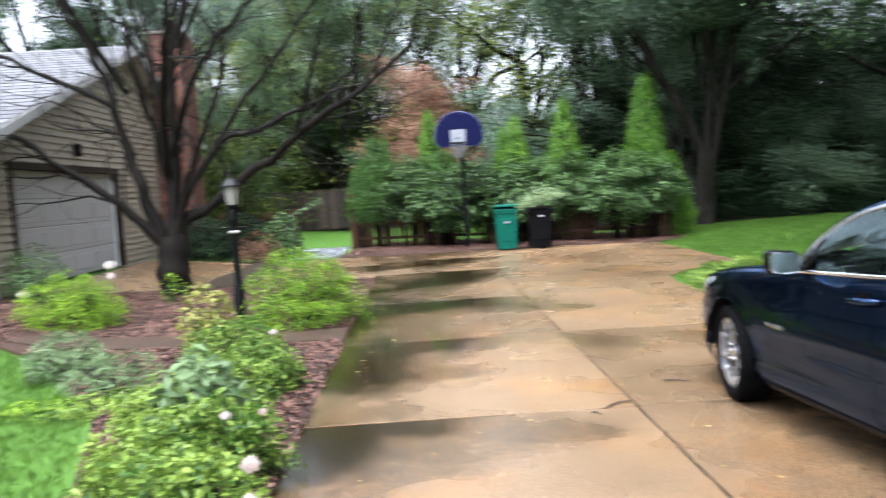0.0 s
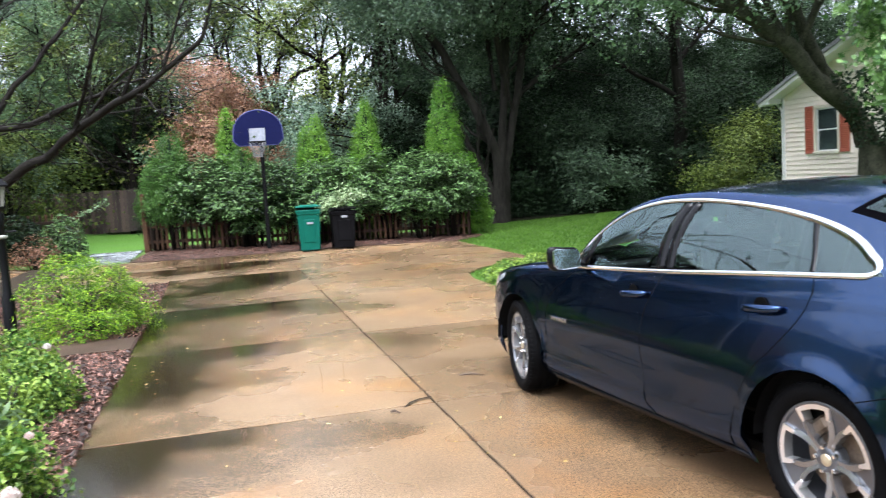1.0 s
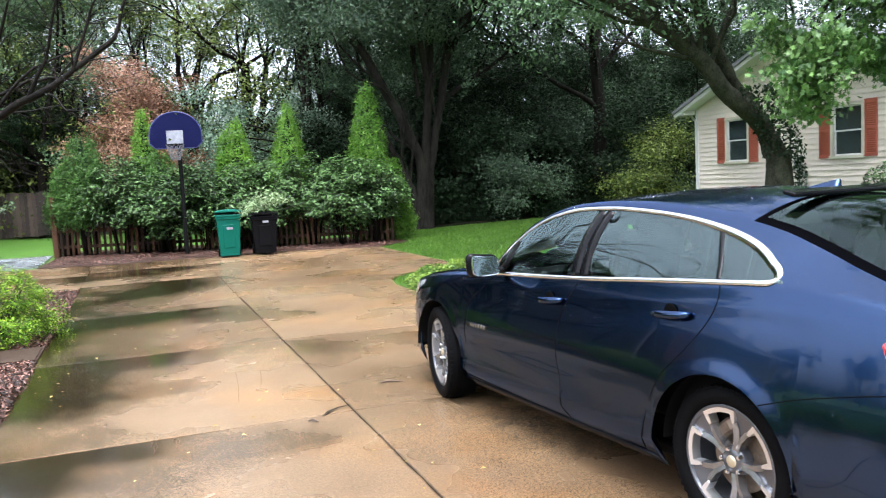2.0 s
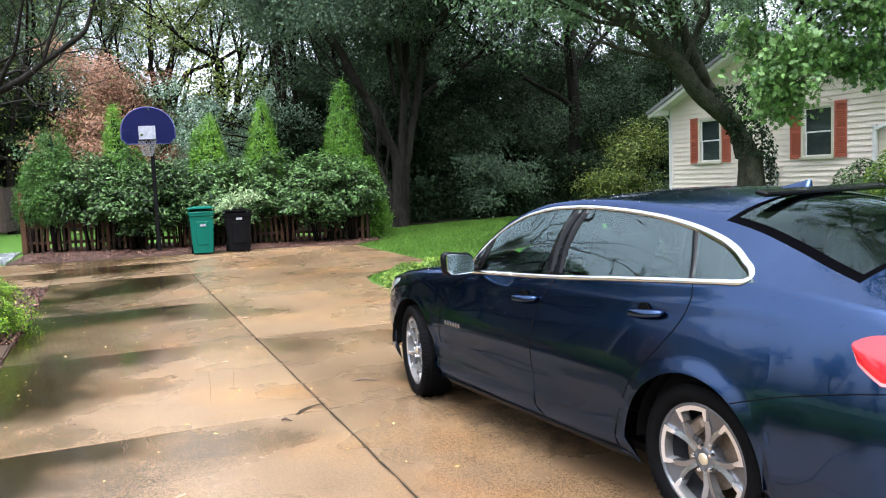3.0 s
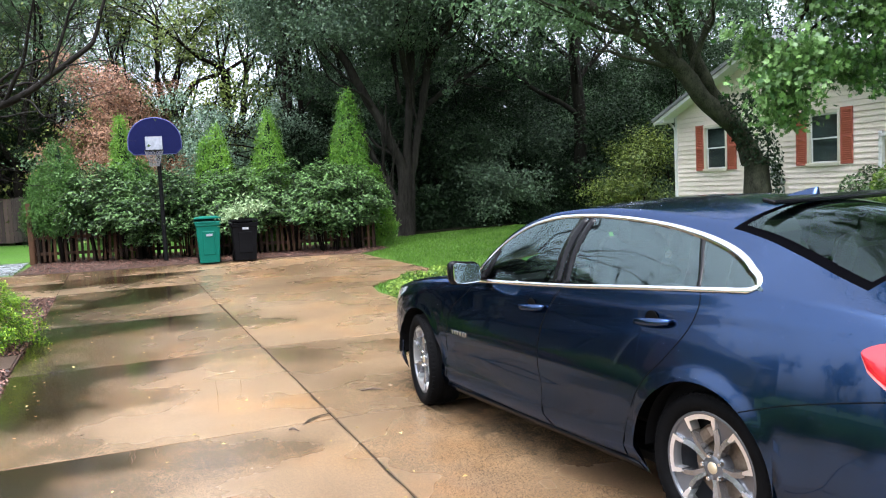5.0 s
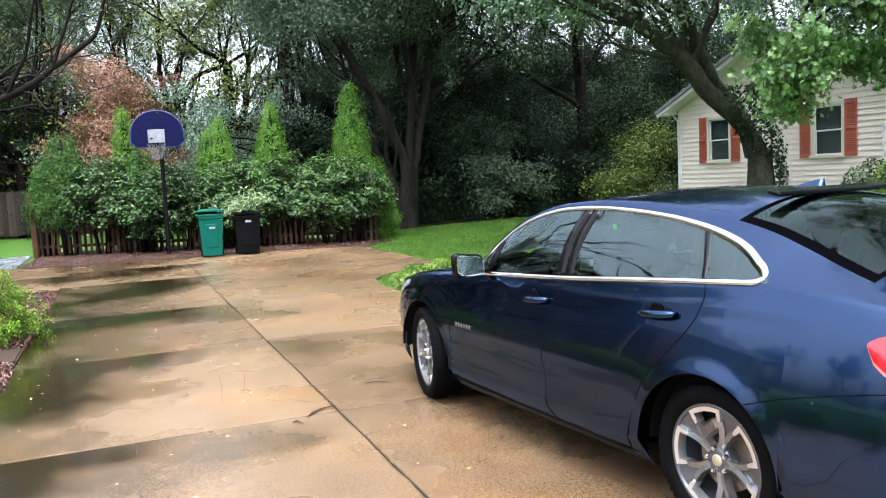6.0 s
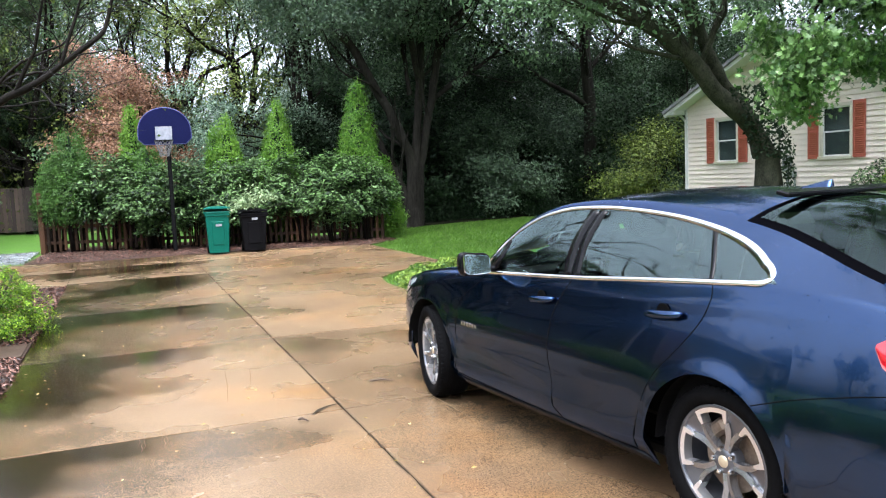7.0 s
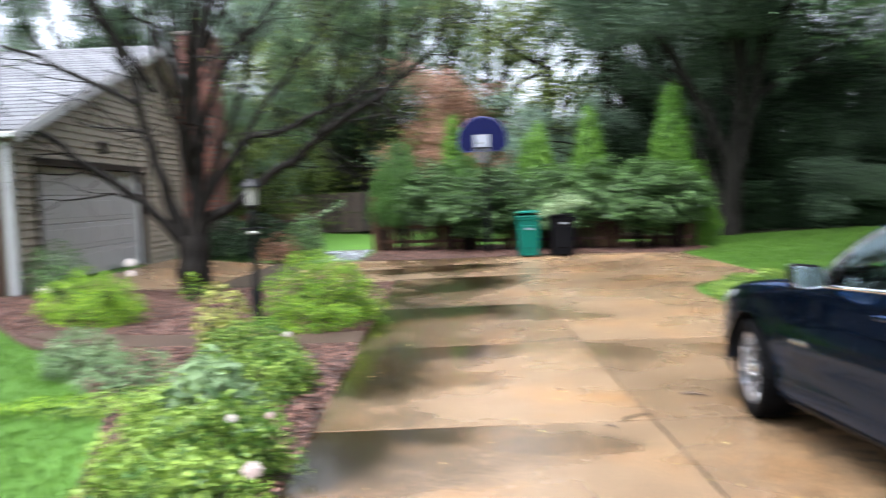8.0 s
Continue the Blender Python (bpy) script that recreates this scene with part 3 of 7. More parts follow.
# ---- houses ----
def siding_wall(parent, origin, along, length, z0, z1, course, mat, holes=(), top=None, name="siding_board", trim_mat=None):
    """Lapped boards on a wall that starts at origin and runs along; holes are (s0, s1, z0, z1); top(s) limits a gable."""
    ox, oy = origin
    ax, ay = along
    nx, ny = ay, -ax
    z = z0
    shared = []
    while z < z1 - 0.01:
        zt = min(z + course, z1)
        spans = [(0.0, length)]
        for h0, h1, a, b2 in holes:
            if z < b2 - 0.02 and zt > a + 0.02:
                new_spans = []
                for s0, s1 in spans:
                    if h1 <= s0 or h0 >= s1:
                        new_spans.append((s0, s1))
                    else:
                        if h0 > s0:
                            new_spans.append((s0, h0))
                        if h1 < s1:
                            new_spans.append((h1, s1))
                spans = new_spans
        for s0, s1 in spans:
            if top:
                a, b2 = top(z)
                t0, t1 = top(zt)
                s0a, s1a, s0b, s1b = max(s0, a), min(s1, b2), max(s0, t0), min(s1, t1)
            else:
                s0a, s1a, s0b, s1b = s0, s1, s0, s1
            if s1a - s0a < 0.03:
                continue
            if s1b < s0b:
                s0b = s1b = (s0a + s1a) / 2
            g = Geo()

            def pt(s, zz, d):
                return (ox + ax * s + nx * d, oy + ay * s + ny * d, zz)
            lo = z + min(0.008, (zt - z) * 0.3)
            vs = [pt(s0a, lo, 0), pt(s1a, lo, 0), pt(s1b, zt, 0), pt(s0b, zt, 0), pt(s0a, lo, 0.036), pt(s1a, lo, 0.036), pt(s1b, zt, 0.005), pt(s0b, zt, 0.005)]
            g.add(vs, [(0, 3, 2, 1), (4, 5, 6, 7), (0, 1, 5, 4), (3, 7, 6, 2), (0, 4, 7, 3), (1, 2, 6, 5)])
            part(name, g, mat, parent)
        z = zt


def frame_m(origin, along):
    """x runs along the wall, y into it, z up."""
    ax, ay = along
    return Matrix(((ax, -ay, 0, origin[0]), (ay, ax, 0, origin[1]), (0, 0, 1, 0), (0, 0, 0, 1)))


def sash_window(parent, m, s0, s1, z0, z1, casing_mat, curtains=True):
    """A double-hung window with casing, two sashes, panes, sill and curtains."""
    w = part("window", Geo().box(((s0 + s1) / 2, 0.10, (z0 + z1) / 2), (s1 - s0, 0.02, z1 - z0)), CURTAIN if curtains else PANE, parent, "double-hung window with drawn grey curtains")
    w.data.transform(m)
    t = 0.085

    def sub(name, c, s, mat, ch=0.006):
        ob = part(name, Geo().box(c, s, None, ch), mat, w)
        ob.data.transform(m)
    sub("casing", (s0 + t / 2, -0.03, (z0 + z1) / 2), (t, 0.07, z1 - z0), casing_mat)
    sub("casing", (s1 - t / 2, -0.03, (z0 + z1) / 2), (t, 0.07, z1 - z0), casing_mat)
    sub("casing", ((s0 + s1) / 2, -0.032, z1 - t / 2), (s1 - s0, 0.075, t), casing_mat)
    sub("window_sill", ((s0 + s1) / 2, -0.045, z0 + 0.04), (s1 - s0 + 0.02, 0.11, 0.08), casing_mat)
    zm = (z0 + z1) / 2
    for a, b2, dy in ((z0 + 0.08, zm + 0.02, 0.02), (zm - 0.02, z1 - t, 0.0)):
        x0, x1 = s0 + t, s1 - t
        f = 0.035
        g = Geo()
        g.box((x0 + f / 2, dy, (a + b2) / 2), (f, 0.03, b2 - a), None, 0.004).box((x1 - f / 2, dy, (a + b2) / 2), (f, 0.03, b2 - a), None, 0.004)
        g.box(((x0 + x1) / 2, dy, a + f / 2), (x1 - x0 - 2 * f, 0.03, f), None, 0.004).box(((x0 + x1) / 2, dy, b2 - f / 2), (x1 - x0 - 2 * f, 0.03, f), None, 0.004)
        ob = part("sash", g, TRIM, w)
        ob.data.transform(m)
        pane = part("pane", Geo().box(((x0 + x1) / 2, dy + 0.004, (a + b2) / 2), (x1 - x0 - 0.05, 0.006, b2 - a - 0.05)), WINDOW_GLASS, w)
        pane.data.transform(m)
        pane.visible_shadow = False


def shutter(parent, m, s0, s1, z0, z1):
    g = Geo()
    st = 0.05
    c = (s0 + s1) / 2
    g.box((s0 + st / 2, -0.045, (z0 + z1) / 2), (st, 0.04, z1 - z0), None, 0.006)
    g.box((s1 - st / 2, -0.045, (z0 + z1) / 2), (st, 0.04, z1 - z0), None, 0.006)
    zm = z0 + (z1 - z0) * 0.5
    for z, h in ((z0 + 0.045, 0.09), (zm, 0.07), (z1 - 0.045, 0.09)):
        g.box((c, -0.045, z), (s1 - s0 - 2 * st, 0.04, h), None, 0.006)
    for a, b2 in ((z0 + 0.09, zm - 0.035), (zm + 0.035, z1 - 0.09)):
        g.box((c, -0.036, (a + b2) / 2), (s1 - s0 - 2 * st, 0.022, b2 - a), None, 0.0)
        k = int((b2 - a) / 0.05)
        for i in range(k):
            g.box((c, -0.048, a + (i + 0.5) * (b2 - a) / k), (s1 - s0 - 2 * st, 0.012, (b2 - a) / k * 0.75), Matrix.Rotation(0.35, 3, "X"), 0.0)
    ob = part("shutter", g, SHUTTER, parent, "coral painted louvred shutter")
    ob.data.transform(m)


WINDOW_GLASS = glass_material("window_glass", (0.75, 0.82, 0.8))


def neighbour_house():
    h = thing("neighbour_house", "cream vinyl-sided house gable with coral shutters", "house")
    al = (-0.04, -0.9992)
    o = (16.76, 20.9)
    m = frame_m(o, al)
    L, zb, ze, za = 8.7, 0.30, 3.45, 5.05
    mid = L / 2

    def top(z):
        if z <= ze:
            return (0.0, L)
        k = (z - ze) / (za - ze) * mid
        return (k, L - k)
    w1, w2 = (1.42, 2.46), (5.47, 6.52)
    zw = (1.68, 3.06)
    # solid wall behind the boards, with the windows cut through
    g = Geo()
    d = 0.15
    cuts = [(0, w1[0], zb, ze), (w1[0], w1[1], zb, zw[0]), (w1[0], w1[1], zw[1], ze), (w1[1], w2[0], zb, ze), (w2[0], w2[1], zb, zw[0]), (w2[0], w2[1], zw[1], ze), (w2[1], L, zb, ze)]
    for a, b2, c, e in cuts:
        g.box(((a + b2) / 2, d / 2 + 0.002, (c + e) / 2), (b2 - a, d, e - c))
    g.prism([(0, 0.002, ze), (L, 0.002, ze), (mid, 0.002, za)], (0, 0, 0), (0, d, 0))
    for s in (d / 2, L - d / 2):
        g.box((s, 5.0, (zb + ze) / 2), (d, 10 - 2 * d, ze - zb))
    g.box((mid, 10 - d / 2, (zb + ze) / 2), (L, d, ze - zb))
    wall = part("wall", g, SIDING, h)
    wall.data.transform(m)
    siding_wall(wall, (o[0], o[1]), al, L, zb + 0.25, za, 0.14, SIDING, [(w1[0], w1[1], *zw), (w2[0], w2[1], *zw)], top)
    f = part("foundation", Geo().box((mid, 5, 0.35), (L + 0.02, 10.02, 0.6)), MORTAR, h, "grey block foundation")
    f.data.transform(m)
    for s in (0.04, L - 0.04):
        c = part("corner_trim", Geo().box((s, 0.0, (zb + ze) / 2 + 0.12), (0.09, 0.07, ze - zb - 0.24), None, 0.005), TRIM, h)
        c.data.transform(m)
    for a, b2 in (w1, w2):
        sash_window(h, m, a, b2, *zw, TAN_TRIM)
        shutter(h, m, a - 0.37, a - 0.01, zw[0] + 0.03, zw[1] + 0.02)
        shutter(h, m, b2 + 0.01, b2 + 0.37, zw[0] + 0.03, zw[1] + 0.02)
    slope = math.atan2(za - ze, mid)
    run = mid / math.cos(slope) + 0.55
    for sg in (-1, 1):
        rot = Matrix.Rotation(-sg * slope if sg > 0 else slope, 3, "Y")
        g = Geo()
        cx = mid + sg * (run / 2) * math.cos(slope)
        cz = za + 0.1 - (run / 2) * math.sin(slope)
        roof_rot = Matrix.Rotation(sg * slope, 3, "Y")
        g.box((cx, 4.85, cz), (run, 10.8, 0.07), roof_rot, 0.01)
        r = part("roof", g, ROOF, h, "grey shingle roof")
        r.data.transform(m)
        for k in range(11):
            t = (k + 0.5) / 11
            sx = mid + sg * run * t * math.cos(slope)
            sz = za + 0.15 - run * t * math.sin(slope)
            q = part("shingle_course", Geo().box((sx, 4.85, sz), (run / 11 + 0.03, 10.82, 0.02), Matrix.Rotation(sg * (slope - 0.03), 3, "Y"), 0.0), ROOF, r)
            q.data.transform(m)
        fb = part("rake_board", Geo().box((cx, -0.47, cz - 0.05), (run, 0.03, 0.19), roof_rot, 0.005), TRIM, h, "white rake board")
        fb.data.transform(m)
        sf = part("soffit", Geo().box((cx, -0.23, cz - 0.10), (run, 0.45, 0.02), roof_rot), TRIM, h, "white soffit")
        sf.data.transform(m)
    e = part("eave_return", Geo().box((-0.3, -0.25, 3.36), (0.55, 0.42, 0.16), None, 0.01), TRIM, h, "white boxed eave")
    e.data.transform(m)
    gut = part("gutter", Geo().box((-0.57, 5, 3.39), (0.12, 10.4, 0.11), None, 0.02), TRIM, h, "white gutter")
    gut.data.transform(m)
    ds = part("downspout", Geo().tube([(-0.45, 0.05, 3.33), (-0.2, 0.03, 3.18), (-0.07, 0.02, 3.05), (-0.07, 0.02, 0.45)], [0.035] * 4, 6), TRIM, h, "white downspout")
    ds.data.transform(m)
    # porch end with white post
    ps = part("porch_post", Geo().box((7.75, -0.12, 1.42), (0.1, 0.1, 2.0), None, 0.01).box((8.2, -0.12, 2.45), (1.0, 0.1, 0.08), Matrix.Rotation(-0.32, 3, "Y"), 0.01), TRIM, h, "white porch trim")
    ps.data.transform(m)
    return h


neighbour_house()


def utility_box():
    m = frame_m((16.76, 20.9), (-0.04, -0.9992))
    t = thing("electric_meter", "grey electric meter box on the siding", "meter")
    for name, geo in (("cabinet", Geo().box((4.42, -0.10, 1.62), (0.24, 0.12, 0.42), None, 0.015)),
                      ("conduit", Geo().tube([(4.42, -0.08, 1.4), (4.42, -0.08, 0.5)], [0.035, 0.035], 8)),
                      ("meter_dome", Geo().lathe([(0.0, 0.1), (0.06, 0.09), (0.085, 0.05), (0.09, 0.0)], 14, Matrix.Translation((4.65, -0.06, 1.32)) @ Matrix.Rotation(radians(90), 4, "X"))),
                      ("gas_pipe", Geo().tube([(4.68, -0.08, 1.2), (4.68, -0.08, 0.6)], [0.03, 0.03], 8))):
        ob = part(name, geo, GREY_BOX, t)
        ob.data.transform(m)
    return t


utility_box()


def garage_house():
    h = thing("garage_wing", "tan-sided garage gable with a closed wide white door", "house")
    al = (0.0, 1.0)
    o = (-7.0, 12.8)
    m = frame_m(o, al)
    L, zb, za, mid, pitch = 11.7, 0.25, 5.33, 6.6, 0.365
    ze, zr = za - pitch * mid, za - pitch * (L - mid)
    d0, d1, dz0, dz1 = 0.92, 5.65, 0.33, 2.42
    g = Geo()
    d = 0.16
    for a, b2, c, e in ((0, d0, zb, ze), (d0, d1, dz1, ze), (d1, L, zb, ze)):
        g.box(((a + b2) / 2, d / 2 + 0.002, (c + e) / 2), (b2 - a, d, e - c))
    g.prism([(0, 0.002, ze), (L, 0.002, ze), (L, 0.002, zr), (mid, 0.002, za)], (0, 0, 0), (0, d, 0))
    g.box((d / 2, 4.5, (zb + ze) / 2), (d, 9 - 2 * d, ze - zb)).box((L - d / 2, 4.5, (zb + zr) / 2), (d, 9 - 2 * d, zr - zb)).box((L / 2, 9 - d / 2, (zb + ze) / 2), (L, d, ze - zb))
    wall = part("wall", g, SIDING_TAN, h)
    wall.data.transform(m)

    def top(z):
        k = (za - z) / pitch
        return (max(0.0, mid - k), min(L, mid + k))
    siding_wall(wall, o, al, L, zb, za, 0.135, SIDING_TAN, [(d0 - 0.1, d1 + 0.1, dz0 - 0.2, dz1 + 0.1)], top)
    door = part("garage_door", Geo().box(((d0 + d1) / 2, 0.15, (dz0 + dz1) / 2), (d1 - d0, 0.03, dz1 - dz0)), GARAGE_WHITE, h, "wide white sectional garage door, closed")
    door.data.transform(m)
    hgt = (dz1 - dz0) / 4
    for k in range(4):
        zc = dz0 + hgt * (k + 0.5)
        g = Geo().box(((d0 + d1) / 2, 0.125, zc), (d1 - d0 - 0.02, 0.03, hgt - 0.014), None, 0.010)
        for i in range(4):
            w = (d1 - d0 - 0.1) / 4
            g.box((d0 + 0.05 + w * (i + 0.5), 0.108, zc), (w - 0.14, 0.014, hgt - 0.20), None, 0.006)
        q = part("panel", g, GARAGE_WHITE, door)
        q.data.transform(m)
    for c, s in (((d0 - 0.05, 0.02, (dz0 + dz1) / 2), (0.1, 0.16, dz1 - dz0)), ((d1 + 0.05, 0.02, (dz0 + dz1) / 2), (0.1, 0.16, dz1 - dz0)), (((d0 + d1) / 2, 0.02, dz1 + 0.06), (d1 - d0 + 0.2, 0.165, 0.12))):
        q = part("door_casing", Geo().box(c, s, None, 0.006), CASING_SHADOW, h, "door casing darkened as jamb shadow")
        q.data.transform(m)
    stop = part("door_stop", Geo().box((d1 - 0.06, 0.075, (dz0 + dz1) / 2), (0.10, 0.03, dz1 - dz0), None, 0.005), TRIM, h, "white door stop moulding")
    stop.data.transform(m)
    slope = math.atan(pitch)
    for sg, span in ((-1, mid + 0.42), (1, L - mid + 0.42)):
        run = span / math.cos(slope)
        cx, cz = mid + sg * span / 2, za + 0.08 - pitch * span / 2
        rot = Matrix.Rotation(sg * slope, 3, "Y")
        r = part("roof", Geo().box((cx, 4.3, cz), (run, 9.4, 0.08), rot, 0.01), ROOF_WET, h, "pale wet grey shingle roof")
        r.data.transform(m)
        courses = 26
        for k in range(courses):
            t = (k + 0.5) / courses
            q = part("shingle_course", Geo().box((mid + sg * span * t, 4.3, za + 0.13 - pitch * span * t), (run / courses + 0.03, 9.42, 0.016), Matrix.Rotation(sg * (slope - 0.035), 3, "Y")), ROOF_WET, r)
            q.data.transform(m)
        fb = part("rake_board", Geo().box((cx, -0.42, cz - 0.06), (run, 0.03, 0.17), rot, 0.005), TRIM_SHADED, h, "white rake board greyed for shade")
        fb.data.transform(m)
        sf = part("soffit", Geo().box((cx, -0.20, cz - 0.07), (run, 0.41, 0.02), rot), TRIM_SHADED, h, "shaded soffit")
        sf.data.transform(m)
    gt = part("gutter", Geo().box((-0.46, 4.3, ze - 0.10), (0.11, 9.4, 0.10), None, 0.02), TRIM_SHADED, h, "pale gutter")
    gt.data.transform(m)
    # brick pier and porch post where the front wing begins
    near = part("front_wing", Geo().box((-0.45, 0.6, 1.45), (0.88, 0.9, 2.4), None, 0.01), BRICK, h, "red brick pier")
    near.data.transform(m)
    pp = part("porch_post", Geo().box((-0.30, -0.18, 1.5), (0.12, 0.12, 2.45), None, 0.012), TRIM_SHADED, h, "white porch post")
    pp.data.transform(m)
    wl_ = part("wall_lantern", Geo().box((3.55, -0.10, 2.86), (0.13, 0.14, 0.26), None, 0.03), BLACK, h, "dark wall lantern")
    wl_.data.transform(m)
    return h


garage_house()


def chimney():
    c = thing("chimney", "tall red brick chimney on the garage wing's side", "chimney")
    x0, x1, y0, y1, z0, z1 = -6.985, -6.08, 21.4, 22.5, 0.2, 6.1
    core = part("core", Geo().box(((x0 + x1) / 2, (y0 + y1) / 2, (z0 + z1) / 2), (x1 - x0 - 0.02, y1 - y0 - 0.02, z1 - z0)), MORTAR, c)
    brick = Geo().box((0, 0, 0), (0.19, 0.09, 0.058), None, 0.006).mesh("brick", BRICK, fix=True)
    side = Geo()
    z, row = 1.3, 0
    while z < z1:
        for k in range(4):
            off = 0.1 if row % 2 == 0 else 0.0
            if z < 5.5:
                ob = new("brick", brick)
                ob.parent = core
                ob.matrix_basis = Matrix.Translation((x0 + 0.10 + k * 0.205 + off, y0 + 0.035, z))
            else:
                side.box((x0 + 0.10 + k * 0.205 + off, y0 + 0.035, z), (0.19, 0.09, 0.058))
        for k in range(5):
            side.box((x1 - 0.035, y0 + 0.19 + k * 0.2 + (0.1 if row % 2 else 0.0), z), (0.09, 0.19, 0.058))
        z += 0.068
        row += 1
    tagged(part("side_bricks", side, BRICK, core), kind="stuff")
    part("cap", Geo().box(((x0 + x1) / 2, (y0 + y1) / 2, z1 + 0.05), (x1 - x0 + 0.1, y1 - y0 + 0.1, 0.1), None, 0.02), MORTAR, c)
    return c


chimney()
# ---- the parked sedan ----
def paint_material():
    """Dark blue metallic paint under clear coat, beaded with rain."""
    m = material("blue_car_paint", (0.0115, 0.030, 0.078), (0.017, 0.043, 0.108), 0.18, 1.0, 900.0, 0.0, 1.0, 0.6, 0.03, spec=0.0)
    n, l = m.node_tree.nodes, m.node_tree.links
    b = n["Principled BSDF"]
    b.inputs["Coat Roughness"].default_value = 0.025
    b.inputs["Coat IOR"].default_value = 1.45
    b.inputs["Specular Tint"].default_value = (0.40, 0.50, 0.75, 1)
    geo = n.new("ShaderNodeNewGeometry")
    v = n.new("ShaderNodeTexVoronoi")
    v.inputs["Scale"].default_value = 62
    l.new(geo.outputs["Position"], v.inputs["Vector"])
    drop = n.new("ShaderNodeMapRange")
    drop.inputs["From Min"].default_value, drop.inputs["From Max"].default_value = 0.30, 0.12
    l.new(v.outputs["Distance"], drop.inputs["Value"])
    some = n.new("ShaderNodeTexNoise")
    some.inputs["Scale"].default_value, some.inputs["Detail"].default_value = 14, 3
    l.new(geo.outputs["Position"], some.inputs["Vector"])
    gate = n.new("ShaderNodeMapRange")
    gate.inputs["From Min"].default_value, gate.inputs["From Max"].default_value = 0.48, 0.56
    l.new(some.outputs["Fac"], gate.inputs["Value"])
    up = n.new("ShaderNodeSeparateXYZ")
    l.new(geo.outputs["Normal"], up.inputs["Vector"])
    lean = n.new("ShaderNodeMapRange")
    lean.inputs["From Min"].default_value, lean.inputs["From Max"].default_value = 0.1, 0.5
    l.new(up.outputs["Z"], lean.inputs["Value"])
    mul = n.new("ShaderNodeMath")
    mul.operation = "MULTIPLY"
    l.new(drop.outputs["Result"], mul.inputs[0])
    l.new(gate.outputs["Result"], mul.inputs[1])
    mul2 = n.new("ShaderNodeMath")
    mul2.operation = "MULTIPLY"
    l.new(mul.outputs[0], mul2.inputs[0])
    l.new(lean.outputs["Result"], mul2.inputs[1])
    bp = n.new("ShaderNodeBump")
    bp.inputs["Strength"].default_value, bp.inputs["Distance"].default_value = 0.6, 0.003
    l.new(mul2.outputs[0], bp.inputs["Height"])
    l.new(bp.outputs["Normal"], b.inputs["Coat Normal"])
    return m


def thin_glass(name, tint, ior=2.25):
    m = bpy.data.materials.new(name)
    m.use_nodes = True
    n, l = m.node_tree.nodes, m.node_tree.links
    n.remove(n["Principled BSDF"])
    tr, gl, mx, fr = n.new("ShaderNodeBsdfTransparent"), n.new("ShaderNodeBsdfGlossy"), n.new("ShaderNodeMixShader"), n.new("ShaderNodeFresnel")
    tr.inputs["Color"].default_value = (*tint, 1)
    gl.inputs["Roughness"].default_value = 0.015
    fr.inputs["IOR"].default_value = ior
    gl.inputs["Color"].default_value = (0.74, 0.95, 0.94, 1)
    l.new(fr.outputs["Fac"], mx.inputs["Fac"])
    l.new(tr.outputs["BSDF"], mx.inputs[1])
    l.new(gl.outputs["BSDF"], mx.inputs[2])
    l.new(mx.outputs["Shader"], n["Material Output"].inputs["Surface"])
    return m


PAINT = paint_material()
CAR_GLASS = thin_glass("tinted_car_glass", (0.78, 0.90, 0.86), 1.9)
REAR_GLASS = thin_glass("dark_rear_glass", (0.44, 0.58, 0.42), 1.28)
CHROME = plain("chrome", (0.82, 0.83, 0.84), 0.16, 1.0)
ALLOY = plain("machined_alloy", (0.86, 0.86, 0.88), 0.30, 0.9)
ALLOY_MID = plain("satin_grey_alloy", (0.34, 0.345, 0.36), 0.25, 0.85)
ALLOY_GREY = plain("grey_alloy", (0.13, 0.135, 0.15), 0.32, 0.7, 0.3)
RUBBER = material("wet_rubber", (0.0015, 0.0015, 0.0016), (0.005, 0.005, 0.0055), 0.7, 8, 60, 0.25, spec=0.04)
GLOSS_BLACK = plain("gloss_black_trim", (0.004, 0.004, 0.005), 0.15, spec=0.15)
FRIT = plain("black_glass_border", (0.0015, 0.0015, 0.002), 0.35, spec=0.0)
SEAM = plain("seam_black", (0.002, 0.002, 0.002), 0.8, spec=0.05)
CABIN = plain("cabin_black", (0.006, 0.006, 0.0065), 0.7, spec=0.1)
SEAT = material("charcoal_seat", (0.008, 0.0085, 0.009), (0.018, 0.0185, 0.02), 0.75, 6, 80, 0.3, spec=0.1)
RED_LAMP = plain("red_lamp", (0.42, 0.008, 0.018), 0.12, 0.0, 1.0)
PINK_LAMP = plain("pale_red_lamp", (0.72, 0.16, 0.16), 0.15, 0.0, 1.0)
MIRROR = plain("mirror_glass", (0.75, 0.8, 0.82), 0.03, 1.0)
BRAKE = material("brake_disc", (0.10, 0.07, 0.05), (0.24, 0.18, 0.13), 0.5, 12, 60, 0.2, 0.6)
LAMP_CLEAR = plain("headlamp", (0.5, 0.52, 0.54), 0.1, 0.3, 1.0)
WATER = glass_material("rain_bead", (0.9, 0.95, 1.0), 0.03)
GOLD_CAP = plain("pale_gold_cap", (0.62, 0.52, 0.36), 0.35, 0.6)


